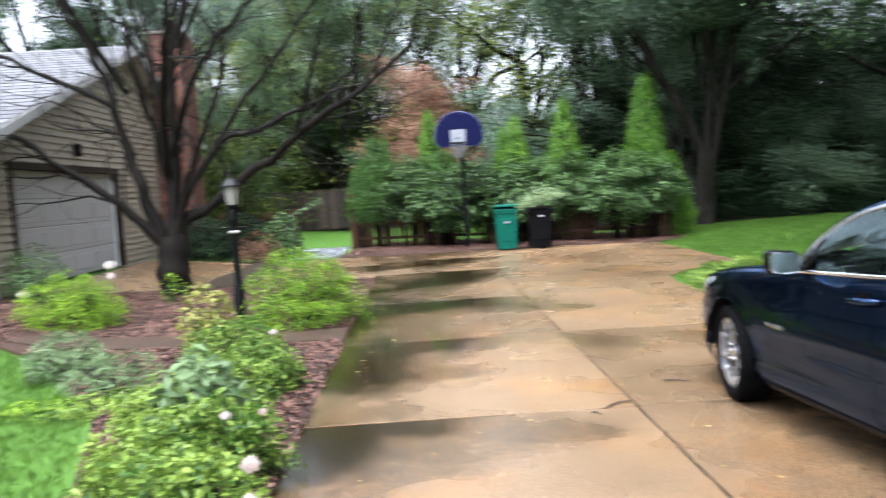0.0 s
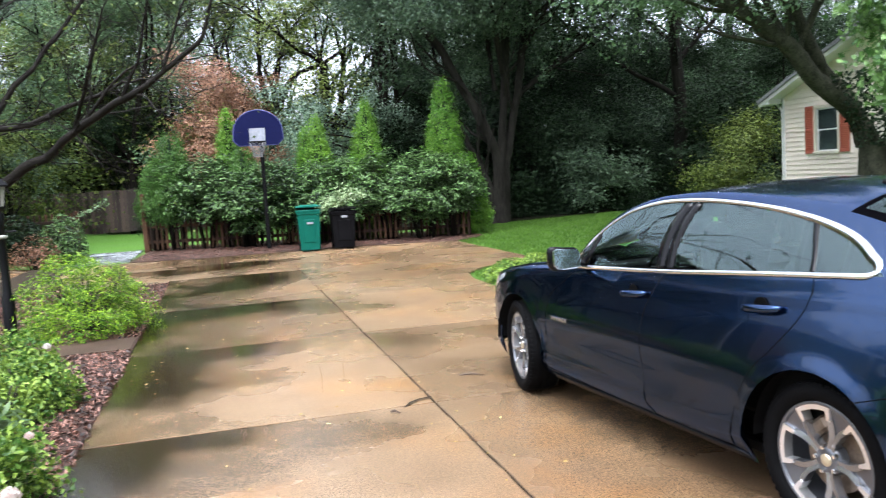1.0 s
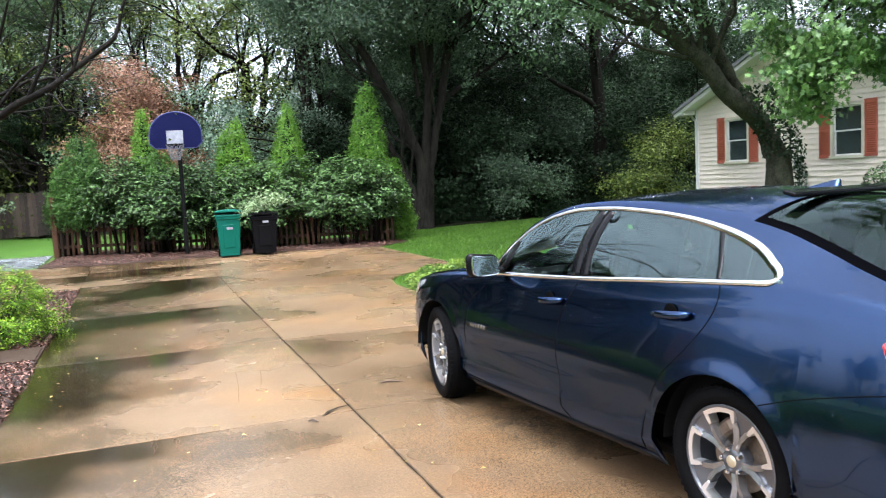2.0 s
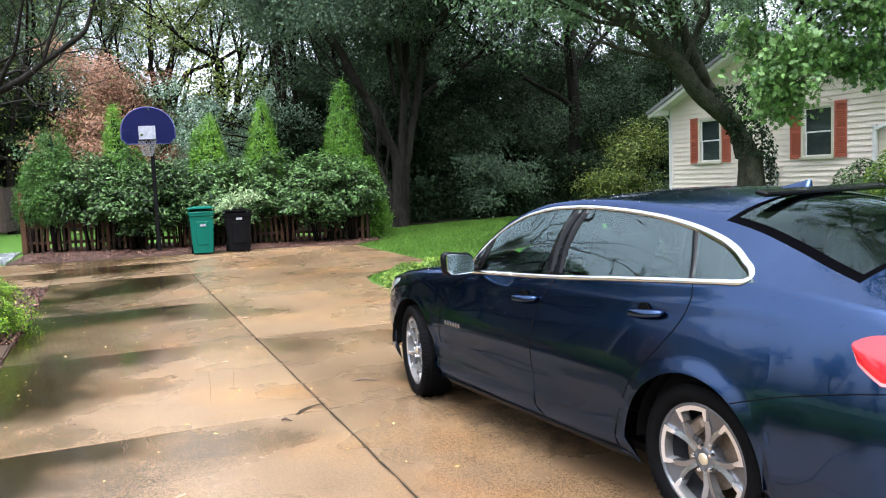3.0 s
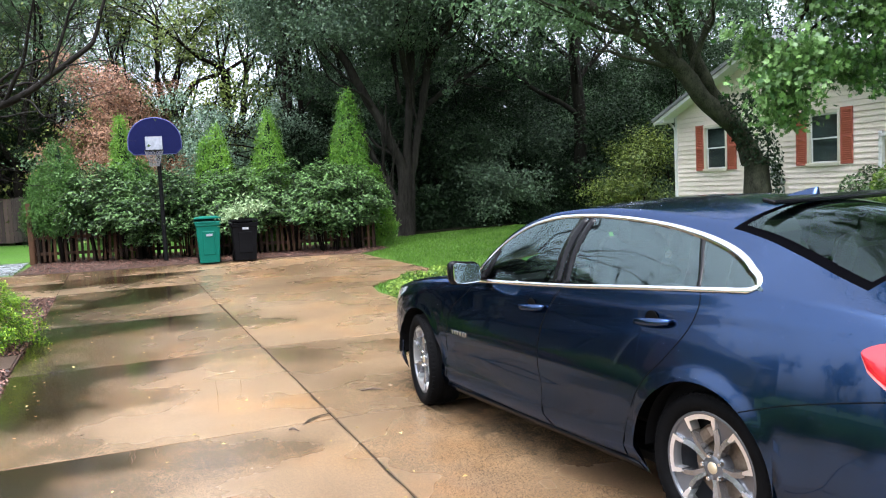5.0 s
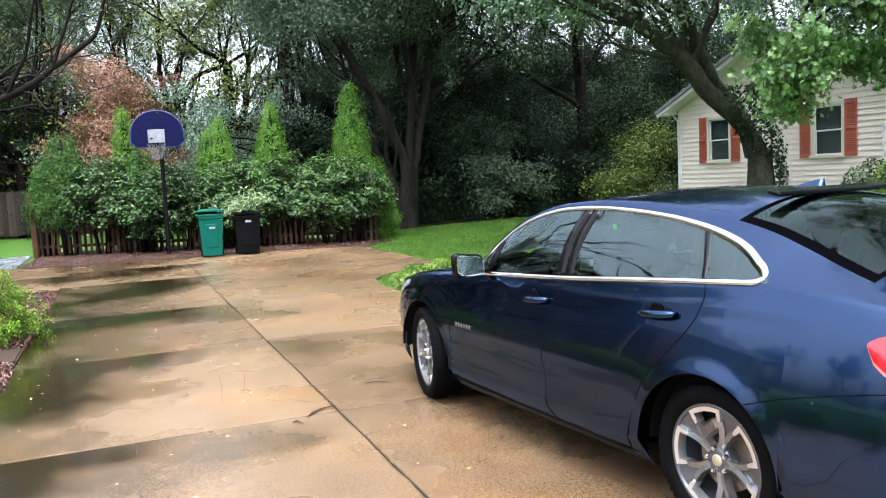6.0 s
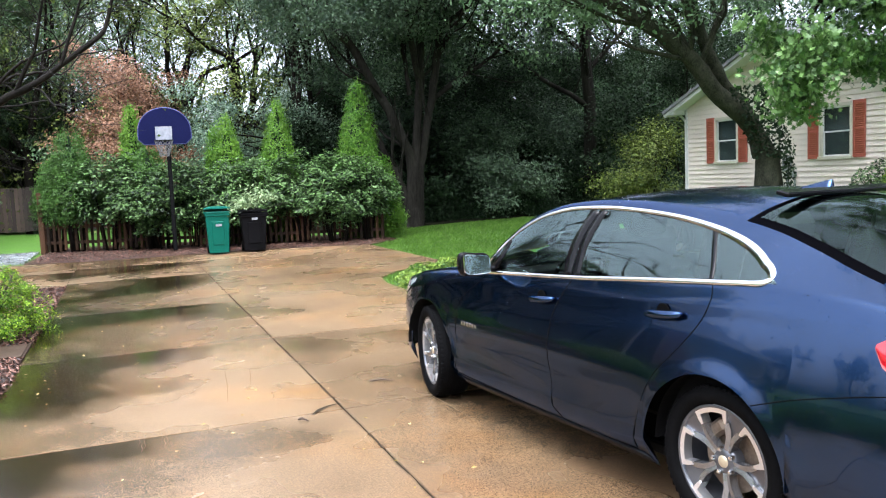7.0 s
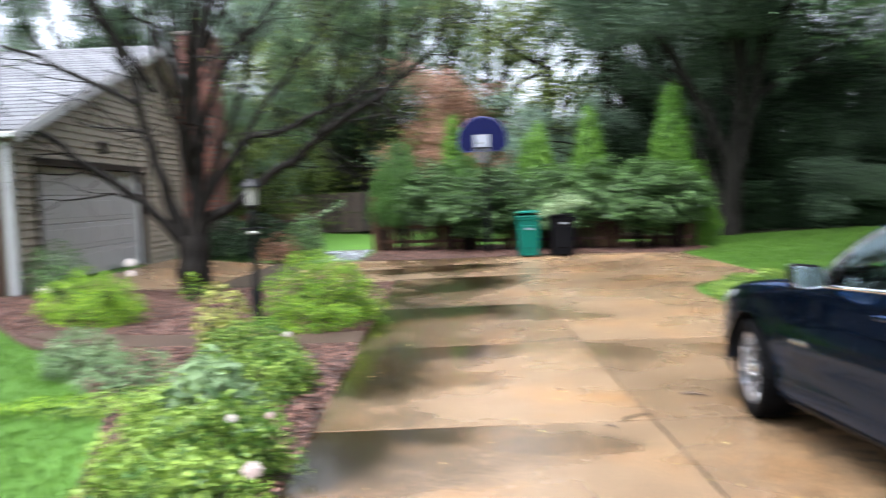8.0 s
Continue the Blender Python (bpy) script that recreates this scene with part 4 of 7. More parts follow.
def curve(points):
    """A smooth line through (s, value) points, given in any order."""
    p = sorted(points)
    xs, ys = np.array([a for a, _ in p]), np.array([b2 for _, b2 in p])
    d = np.diff(ys) / np.diff(xs)
    m = np.empty(len(xs))
    m[0], m[-1] = d[0], d[-1]
    for i in range(1, len(xs) - 1):
        m[i] = 0 if d[i - 1] * d[i] <= 0 else 2 * d[i - 1] * d[i] / (d[i - 1] + d[i])

    def f(x):
        x = min(max(x, xs[0]), xs[-1])
        i = min(int(np.searchsorted(xs, x, "right")) - 1, len(xs) - 2)
        h = xs[i + 1] - xs[i]
        t = (x - xs[i]) / h
        return float((2 * t ** 3 - 3 * t * t + 1) * ys[i] + (t ** 3 - 2 * t * t + t) * h * m[i] + (3 * t * t - 2 * t ** 3) * ys[i + 1] + (t ** 3 - t * t) * h * m[i + 1])
    return f


PLAN = curve([(-1.14, 0.66), (-1.08, 0.76), (-0.95, 0.84), (-0.75, 0.885), (-0.4, 0.918), (0, 0.93), (0.8, 0.925), (1.6, 0.925), (2.4, 0.928), (2.83, 0.925), (3.15, 0.89), (3.4, 0.83), (3.6, 0.74), (3.75, 0.62), (3.86, 0.42), (3.92, 0.22)])
BELT = curve([(3.92, 0.62), (3.7, 0.74), (3.4, 0.84), (3.1, 0.90), (2.7, 0.955), (2.3, 0.985), (2.0, 1.0), (1.14, 1.045), (0.54, 1.09), (0.05, 1.125), (-0.2, 1.14), (-0.5, 1.13), (-0.8, 1.10), (-1.0, 1.06), (-1.14, 0.97)])
CHAR = curve([(3.92, 0.55), (3.4, 0.72), (3.0, 0.82), (2.5, 0.875), (1.85, 0.905), (1.49, 0.90), (0.96, 0.92), (0.5, 0.965), (-0.05, 1.005), (-0.34, 1.02), (-0.74, 1.04), (-1.0, 1.02), (-1.14, 0.93)])
DLO = curve([(2.14, 1.012), (2.03, 1.075), (1.93, 1.19), (1.77, 1.30), (1.54, 1.385), (1.28, 1.425), (1.04, 1.432), (0.78, 1.422), (0.51, 1.398), (0.24, 1.355), (0.04, 1.305), (-0.1, 1.25), (-0.2, 1.19), (-0.26, 1.155)])
RAIL_Z = curve([(3.92, 0.63), (3.7, 0.755), (3.4, 0.855), (3.1, 0.915), (2.7, 0.97), (2.35, 1.005), (2.14, 1.06), (1.97, 1.20), (1.77, 1.335), (1.54, 1.42), (1.33, 1.458), (1.06, 1.473), (0.8, 1.465), (0.41, 1.432), (0.13, 1.395), (-0.1, 1.345), (-0.3, 1.28), (-0.5, 1.21), (-0.75, 1.14), (-0.92, 1.11), (-1.05, 1.07), (-1.14, 0.98)])
RAIL_W = curve([(3.92, 0.19), (3.75, 0.52), (3.4, 0.72), (3.0, 0.79), (2.5, 0.82), (2.2, 0.81), (1.77, 0.70), (1.33, 0.645), (1.0, 0.625), (0.5, 0.62), (0.0, 0.63), (-0.3, 0.655), (-0.6, 0.70), (-0.9, 0.74), (-1.05, 0.70), (-1.14, 0.6)])
CENTRE = curve([(3.92, 0.66), (3.8, 0.75), (3.6, 0.825), (3.2, 0.91), (2.8, 0.975), (2.45, 1.02), (2.3, 1.06), (1.95, 1.225), (1.6, 1.385), (1.4, 1.455), (1.1, 1.505), (0.8, 1.522), (0.5, 1.522), (0.2, 1.507), (-0.1, 1.468), (-0.25, 1.425), (-0.5, 1.32), (-0.8, 1.185), (-0.92, 1.145), (-1.04, 1.135), (-1.09, 1.12), (-1.14, 1.0)])
AXLES, HUB_Z, ARCH = (0.0, 2.83), 0.338, 0.40


def side_x(s, z):
    """Half width of the body at height z."""
    pl, zc, zb = PLAN(s), CHAR(s), BELT(s)
    wb = pl - 0.062 * min(1.0, pl / 0.9)
    if z > zb:
        zr, wr = RAIL_Z(s), RAIL_W(s)
        if zr - zb < 0.02:
            return wr
        t = min(1.0, (z - zb) / (zr - zb))
        return wb + (wr - wb) * t + 0.02 * math.sin(math.pi * t) * min(1, (zr - zb) / 0.2)
    rear = smooth01((1.7 - s) / 1.6) * smooth01((s + 1.15) / 0.3)
    swell = smooth01((2.8 - s) / 0.6) * smooth01((s + 1.15) / 0.3)
    full = 0.030 * swell + 0.022 * rear
    lean = 0.016 + 0.012 * swell - 0.006 * rear
    if z > zc:
        top = pl - lean
        return top - (top - wb) * ((z - zc) / max(0.02, zb - zc)) ** 1.35
    t = (zc - z) / max(0.05, zc - 0.2)
    knee = min(0.64 - 0.04 * rear, zc - 0.1)
    pl = pl + full - (lean + full) * max(0.0, (z - knee) / (zc - knee)) ** (1.6 - 0.15 * rear)
    dent = 0.022 * math.sin(math.pi * (t - 0.40) / 0.48) ** 2 * (1 - rear) if 0.40 < t < 0.88 else 0
    under = (0.05 + full) * max(0, (t - 0.80) / 0.20) ** 1.5
    flare = sum(0.012 * math.exp(-((math.hypot(s - a, z - HUB_Z) - ARCH) / 0.045) ** 2) for a in AXLES)
    return pl - dent - under + flare * 0.8


def low_z(s):
    base = 0.19 + 0.12 * smooth01((-0.35 - s) / 0.5) + 0.02 * smooth01((s - 3.2) / 0.4)
    for a in AXLES:
        if abs(s - a) < ARCH:
            return max(base, HUB_Z + math.sqrt(ARCH ** 2 - (s - a) ** 2))
    return base


def on_side(s, z, off=0.0, left=True):
    x = side_x(s, z) + off
    return Vector((-x if left else x, s, z))


def car_ring(s):
    """Half a cross-section, from the sill to the middle of the roof: points and where each band ends."""
    zb = BELT(s)
    zl = min(low_z(s), zb - 0.03)
    pts = []
    zc = min(CHAR(s), zb - 0.02)
    zs = [zl + (zc - zl) * (k / 11) for k in range(12)] + [zc + (zb - zc) * (k / 5) for k in range(1, 6)] if zl < zc else [zl + (zb - zl) * k / 16 for k in range(17)]
    for z in zs:
        pts.append((side_x(s, z), z))
    zr = max(RAIL_Z(s), zb + 0.004)
    d0 = min(zb + 0.012, zb + (zr - zb) * 0.2)
    in_dlo = -0.26 < s < 2.14
    d1 = min(max(DLO(s), d0 + 0.001), zr - 0.003) if in_dlo else d0 + 0.001
    for z in [d0] + [d0 + (d1 - d0) * k / 5 for k in range(1, 6)] + [d1 + (zr - d1) * k / 2 for k in (1, 2)]:
        pts.append((side_x(s, z), z))
    wr, zm = pts[-1][0], CENTRE(s)
    for k in range(1, 13):
        t = k / 12
        pts.append((wr * (1 - t), zr + (zm - zr) * (1 - (1 - t) ** 2.3)))
    return pts


def beads(shell):
    """Raindrops standing on the upward faces of the body."""
    rng = np.random.default_rng(64)
    me = shell.data
    polys = [p for p in me.polygons if p.normal.z > 0.10 and len(p.vertices) == 4 and p.center.x < 0.55]
    weight = np.array([p.area * min(1.0, 0.15 + p.normal.z * 1.6) for p in polys])
    g_v, g_f = [], []
    for k, i in enumerate(rng.choice(len(polys), 9000, p=weight / weight.sum())):
        p = polys[int(i)]
        a, b2, c, d = (me.vertices[v].co for v in p.vertices)
        u, v = rng.random(2)
        q = a.lerp(b2, u).lerp(d.lerp(c, u), v)
        r = 0.0010 + 0.0024 * rng.random() ** 3
        n = p.normal
        e = n.cross(Vector((0.2, 1, 0.1))).normalized()
        f = n.cross(e)
        o = len(g_v)
        for rr, hh in ((1.0, 0.0), (0.72, 0.42)):
            for j in range(6):
                w = math.pi * j / 3
                g_v.append(q + (e * math.cos(w) + f * math.sin(w)) * r * rr + n * r * hh)
        g_v.append(q + n * r * 0.6)
        for j in range(6):
            j2 = (j + 1) % 6
            g_f += [(o + j, o + j2, o + 6 + j2, o + 6 + j), (o + 6 + j, o + 6 + j2, o + 12)]
    tagged(part("rain_beading", Geo().add(g_v, g_f), WATER, shell, "fine standing rainwater", True, False), kind="stuff")


def build_car():
    car = thing("sedan_car", "dark blue wet sedan parked on the driveway", "car")
    stations = set(np.round(np.linspace(-1.14, 3.92, 96), 3))
    for a in AXLES:
        stations |= set(np.round(a + ARCH * np.cos(np.linspace(0.03, math.pi - 0.03, 25)), 4)) | {a - ARCH - 0.001, a + ARCH + 0.001, a - ARCH + 0.0003, a + ARCH - 0.0003}
    stations |= {-0.26, -0.258, 2.14, 2.138, -0.13, 0.085, -0.62, -0.595, 1.37, 2.28}
    st = sorted(float(a) for a in stations)
    rings = [car_ring(s) for s in st]
    K = len(rings[0])
    body, lglass, rglass, front, rear = Geo(), Geo(), Geo(), Geo(), Geo()
    NV = len(st) * K
    verts = [(-x, s, z) for s, r in zip(st, rings) for x, z in r] + [(x, s, z) for s, r in zip(st, rings) for x, z in r]
    kinds = {"body": [], "lg": [], "rg": [], "ws": [], "rw": [], "fr": []}
    for i in range(len(st) - 1):
        sm = (st[i] + st[i + 1]) / 2
        for k in range(K - 1):
            kind = "body"
            if 17 <= k < 22 and -0.255 < sm < 2.139:
                kind = "g"
            elif k >= 26 and 1.37 < sm < 2.28:
                kind = "ws"
            elif k >= 24 and -0.62 < sm < 0.085:
                kind = "fr" if sm > 0.045 or k == 24 or sm < -0.595 else "rw"
            a, b2, c, d = i * K + k, i * K + k + 1, (i + 1) * K + k + 1, (i + 1) * K + k
            kinds["lg" if kind == "g" else kind].append((a, b2, c, d))
            kinds["rg" if kind == "g" else kind].append((NV + a, NV + d, NV + c, NV + b2))
    for end in (0, len(st) - 1):
        o = end * K
        f = [o + k for k in range(K)] + [NV + o + k for k in range(K - 2, -1, -1)]
        kinds["body"].append(tuple(f) if end else tuple(f[::-1]))

    def sub(kind, name, mat, label, shift=0.0):
        used = sorted({i for f in kinds[kind] for i in f})
        back = {v: i for i, v in enumerate(used)}
        g = Geo().add([verts[v] for v in used], [tuple(back[i] for i in f) for f in kinds[kind]])
        me = g.mesh(name, mat, True)
        bm = bmesh.new()
        bm.from_mesh(me)
        bmesh.ops.remove_doubles(bm, verts=bm.verts, dist=0.0004)
        bmesh.ops.recalc_face_normals(bm, faces=bm.faces)
        bm.to_mesh(me)
        bm.free()
        me.polygons.foreach_set("use_smooth", [True] * len(me.polygons))
        return part(name, me, mat, car, label)
    shell = sub("body", "body", PAINT, "dark blue metallic body beaded with rain")
    beads(shell)
    sub("lg", "side_glass", CAR_GLASS, "tinted side windows reflecting bare branches")
    sub("rg", "side_glass", CAR_GLASS, "tinted side windows")
    sub("ws", "windshield", CAR_GLASS, "tinted windshield")
    sub("rw", "rear_window", REAR_GLASS, "dark tinted rear window")
    sub("fr", "rear_window_border", FRIT, "black glass border of the rear window")

    def strip(name, path, widths, mat, off, label="", left=True, parent=None):
        """A flat ribbon on the body side along (s, z) points."""
        n = len(path)
        vs = []
        for i, (s, z) in enumerate(path):
            a, b2 = Vector(path[max(0, i - 1)]), Vector(path[min(n - 1, i + 1)])
            d = (b2 - a).normalized()
            q = Vector((-d.y, d.x)) * (widths[i] if isinstance(widths, list) else widths) / 2
            o1 = on_side(s + q.x, z + q.y, off, left)
            o2 = on_side(s - q.x, z - q.y, off, left)
            i1 = on_side(s + q.x, z + q.y, -0.012, left)
            i2 = on_side(s - q.x, z - q.y, -0.012, left)
            vs += [o1, o2, i2, i1]
        fs = []
        for i in range(n - 1):
            for k in range(4):
                fs.append((4 * i + k, 4 * i + (k + 1) % 4, 4 * i + 4 + (k + 1) % 4, 4 * i + 4 + k))
        fs += [(0, 1, 2, 3), (4 * n - 1, 4 * n - 2, 4 * n - 3, 4 * n - 4)]
        return part(name, Geo().add(vs, fs), mat, parent or car, label, len(path) > 6)

    def spread_path(pts, n):
        run, _ = bezier3([(a, b2) for a, b2 in pts], n)
        return run

    def bezier3(pts, n):
        p = [Vector((a, b2, 0)) for a, b2 in pts]
        out = []
        for i in range(len(p) - 1):
            a, b2, c, d = p[max(0, i - 1)], p[i], p[i + 1], p[min(len(p) - 1, i + 2)]
            for k in range(n):
                t = k / n
                q = 0.5 * ((2 * b2) + (c - a) * t + (2 * a - 5 * b2 + 4 * c - d) * t * t + (3 * b2 - a - 3 * c + d) * t ** 3)
                out.append((q.x, q.y))
        out.append((p[-1].x, p[-1].y))
        return out, None

    for left in (True, False):
        low = [(float(s), BELT(float(s)) + 0.008) for s in np.linspace(2.04, -0.15, 50)]
        corner = spread_path([(-0.15, BELT(-0.15) + 0.009), (-0.187, BELT(-0.187) + 0.011), (-0.212, 1.162), (-0.219, 1.177), (-0.206, 1.194), (-0.18, 1.211), (-0.15, DLO(-0.15) + 0.004)], 5)[1:-1]
        top = [(float(s), DLO(float(s)) + 0.004) for s in np.linspace(-0.15, 2.04, 60)]
        wd = [0.02] * len(low) + [0.021 + 0.009 * k / (len(corner) - 1) for k in range(len(corner))] + [0.018 + 0.012 * smooth01((0.7 - s) / 0.9) for s, _ in top]
        strip("window_trim", low + corner + top, wd, CHROME, 0.006, "bright chrome window surround", left)
        strip("door_pillar", spread_path([(1.155, 1.06), (1.165, 1.2), (1.15, 1.31), (1.115, 1.42)], 4), 0.075, GLOSS_BLACK, 0.003, "gloss black door pillar", left)
        strip("door_pillar", spread_path([(1.07, 1.06), (1.085, 1.2), (1.075, 1.31), (1.045, 1.42)], 4), 0.065, GLOSS_BLACK, 0.0025, "gloss black door pillar", left)
        strip("quarter_divider", spread_path([(0.08, 1.135), (0.12, 1.22), (0.21, 1.345)], 5), 0.022, GLOSS_BLACK, 0.004, "black quarter window bar", left)
        strip("door_pillar", spread_path([(2.0, 1.015), (1.92, 1.07), (1.88, 1.17), (1.875, 1.22)], 4), 0.05, GLOSS_BLACK, 0.003, "black mirror sail", left)
        seams = [[(1.09, 1.045), (1.15, 0.97), (1.21, 0.86), (1.225, 0.7), (1.215, 0.5), (1.20, 0.34), (1.14, 0.255)],
                 [(0.06, 1.12), (0.05, 1.05), (0.10, 0.94), (0.22, 0.80), (0.33, 0.69), (0.41, 0.56), (0.47, 0.40), (0.50, 0.27)],
                 [(0.50, 0.262), (1.15, 0.245), (2.1, 0.265), (2.36, 0.275)],
                 [(2.03, 0.985), (2.1, 0.93), (2.28, 0.80), (2.33, 0.62), (2.36, 0.45), (2.37, 0.275)],
                 [(-0.24, 0.665), (-0.47, 0.74), (-0.82, 0.82), (-1.05, 0.84)],
                 [(3.13, 0.62), (3.3, 0.66), (3.5, 0.68)]]
        for p in seams:
            strip("panel_seam", spread_path(p, 6), 0.0045, SEAM, 0.0012, "", left)
        strip("sill_trim", [(float(s), 0.222) for s in np.linspace(0.42, 2.4, 20)], 0.05, GLOSS_BLACK, 0.006, "black sill moulding", left)
        # handles, each over a thin black disc that paints the shade of its cup
        for s, z, tilt in ((1.335, 0.912, 0.10), (0.315, 0.962, 0.10)):
            c = on_side(s, z, 0.002, left)
            sg = -1 if left else 1
            cup = part("handle_cup_shade", Geo().lathe([(0.0, 0.001), (0.036, 0.0015), (0.043, 0.003), (0.046, 0.0)], 20, Matrix.Translation(on_side(s + 0.015, z + 0.004, 0.001, left)) @ Matrix.Rotation(radians(90 * sg), 4, "Y") @ Matrix.Rotation(0.0, 4, "Z")), SEAM, car, "black disc painted as the handle recess's shade")
            g = Geo()
            run = [(-0.12, 0.006), (-0.105, 0.022), (-0.06, 0.036), (0.0, 0.04), (0.06, 0.036), (0.1, 0.022), (0.115, 0.006)]
            pts = [on_side(s + a, z - a * tilt, 0, left) + Vector((sg * b2, 0, 0)) for a, b2 in run]
            hb = Geo().tube(pts, [0.012, 0.017, 0.02, 0.021, 0.02, 0.017, 0.012], 10)
            part("door_handle", hb, PAINT, car, "body-coloured pull handle", True)
        # door mirror
        sg = -1 if left else 1
        hous = Geo()
        sec = [(0.02, 0.35), (0.0, 0.92), (0.03, 1.0), (0.07, 0.88), (0.11, 0.55), (0.125, 0.1)]
        vs, fs = [], []
        N = 20
        for dy, sc in sec:
            for k in range(N):
                w = 2 * math.pi * k / N
                cx, cz = math.cos(w), math.sin(w)
                ex = abs(cx) ** 0.38 * math.copysign(1, cx) * 0.115
                ez = abs(cz) ** 0.42 * math.copysign(1, cz) * 0.080
                if cx * sg < 0:
                    ez *= 0.9
                vs.append((sg * 1.005 + ex * (sc if sc > 0.3 else 0.3), 1.92 + dy, 1.078 + ez * (sc if sc > 0.3 else 0.3) + 0.012 * cx * sg))
        for i in range(len(sec) - 1):
            for k in range(N):
                fs.append((i * N + k, i * N + (k + 1) % N, (i + 1) * N + (k + 1) % N, (i + 1) * N + k))
        fs.append(tuple(range((len(sec) - 1) * N, len(sec) * N)))
        fs.append(tuple(range(N))[::-1])
        mir = part("door_mirror", hous.add(vs, fs), GLOSS_BLACK, car, "dark door mirror", True)
        vs2 = []
        for k in range(N):
            w = 2 * math.pi * k / N
            cx, cz = math.cos(w), math.sin(w)
            ex = abs(cx) ** 0.34 * math.copysign(1, cx) * 0.100
            ez = abs(cz) ** 0.38 * math.copysign(1, cz) * 0.066 * (0.9 if cx * sg < 0 else 1)
            vs2.append((sg * 1.005 + ex, 1.914 - 0.008 * cx * sg + 0.010 * cz, 1.078 + ez + 0.012 * cx * sg))
        part("mirror_glass", Geo().prism(vs2, (0, -0.012, 0), (0, 0.004, 0)), MIRROR, mir, "mirror glass reflecting pale sky")
        part("mirror_arm", Geo().box((sg * 0.885, 1.955, 1.035), (0.10, 0.05, 0.035), None, 0.012), GLOSS_BLACK, mir)
        # tail lamp and head lamp
        lamp = Geo()
        n, mrows = 14, 6
        vs, fs = [], []
        for i in range(n + 1):
            s = -0.72 - 0.40 * i / n
            hi = 1.025 - 0.02 * smooth01((-0.75 - s) * -6 + 0) - 0.06 * smooth01((-0.95 - s) / 0.2)
            u = min(1.0, (-0.72 - s) / 0.11)
            hi -= 0.035 * (1 - u) ** 2
            lo = hi - 0.02 - 0.155 * u ** 0.55
            for j in range(mrows + 1):
                vs.append(on_side(s, lo + (hi - lo) * j / mrows, 0.007 + 0.006 * math.sin(math.pi * j / mrows), left))
        for i in range(n):
            for j in range(mrows):
                a = i * (mrows + 1) + j
                fs.append((a, a + 1, a + mrows + 2, a + mrows + 1))
        tl = part("tail_lamp", lamp.add(vs, fs), RED_LAMP, car, "red wraparound tail lamp", True)
        vs, fs = [], []
        for i in range(13):
            a = i * (mrows + 1)
            lo_p, hi_p = lamp.v[a], lamp.v[a + 1]
            out = -0.004 if left else 0.004
            vs += [(lo_p[0] + out, lo_p[1], lo_p[2] + 0.002), (hi_p[0] + out, hi_p[1], lo_p[2] + 0.014)]
        fs = [(2 * i, 2 * i + 1, 2 * i + 3, 2 * i + 2) for i in range(12)]
        part("lamp_insert", Geo().add(vs, fs), PINK_LAMP, tl, "pale red lens edge")
        hl = Geo()
        vs, fs = [], []
        for i in range(11):
            s = 3.12 + 0.5 * i / 10
            hi = BELT(s) - 0.03
            lo = hi - 0.03 - 0.06 * smooth01((s - 3.1) / 0.3)
            for j in range(4):
                vs.append(on_side(s, lo + (hi - lo) * j / 3, 0.006, left))
        for i in range(10):
            for j in range(3):
                a = i * 4 + j
                fs.append((a, a + 1, a + 5, a + 4))
        part("head_lamp", hl.add(vs, fs), LAMP_CLEAR, car, "clear head lamp", True)
    # bars in place of the model's name on the front door
    for k in range(6):
        c = on_side(2.225 - 0.036 * k, 0.648, 0.003)
        part("badge_bar", Geo().box(tuple(c), (0.004, 0.017, 0.026), None, 0.001).box((c.x - 0.001, c.y - 0.004, c.z + 0.008), (0.004, 0.02, 0.005)), CHROME, car)
    # roof fin, brake light bar, boot lip
    fin = Geo()
    secs = [(0.34, 0.004, 1.512, 1.514), (0.28, 0.018, 1.505, 1.525), (0.21, 0.026, 1.50, 1.538), (0.15, 0.028, 1.495, 1.549), (0.115, 0.024, 1.49, 1.552), (0.12, 0.02, 1.49, 1.50)]
    vs, fs = [], []
    for s, w, lo, hi in secs:
        vs += [(-w, s, lo - 0.01), (-w * 0.25, s, hi), (w * 0.25, s, hi), (w, s, lo - 0.01)]
    for i in range(len(secs) - 1):
        for k in range(3):
            fs.append((4 * i + k, 4 * i + k + 1, 4 * i + 5 + k, 4 * i + 4 + k))
    part("roof_fin", fin.add([(a, 0.115 + (b2 - 0.115) * 0.8, c) for a, b2, c in vs], fs), PAINT, car, "blue shark-fin aerial", True)
    part("brake_light_bar", Geo().box((0, 0.035, 1.503), (0.92, 0.07, 0.022), Matrix.Rotation(0.22, 3, "X"), 0.006), GLOSS_BLACK, car, "black high brake light bar")
    part("boot_lip", Geo().box((0, -1.06, 1.135), (1.25, 0.09, 0.025), Matrix.Rotation(-0.15, 3, "X"), 0.01), PAINT, car, "slight boot lip")
    part("boot_seam", Geo().tube([(-0.60, -0.90, 1.137), (-0.3, -0.915, 1.152), (0.3, -0.915, 1.152), (0.60, -0.90, 1.137)], [0.004] * 4, 5), SEAM, car)
    # underside, wheel housings, cabin
    part("underbody", Geo().box((0, 0.62, 0.30), (1.5, 0.95 + 0.9, 0.18), None, 0.02).box((0, 1.4, 0.24), (1.6, 1.9, 0.06), None, 0.01).box((0, -0.75, 0.36), (1.3, 0.5, 0.16), None, 0.02).box((0, 3.45, 0.32), (1.1, 0.4, 0.2), None, 0.02), CABIN, car, "dark underbody")
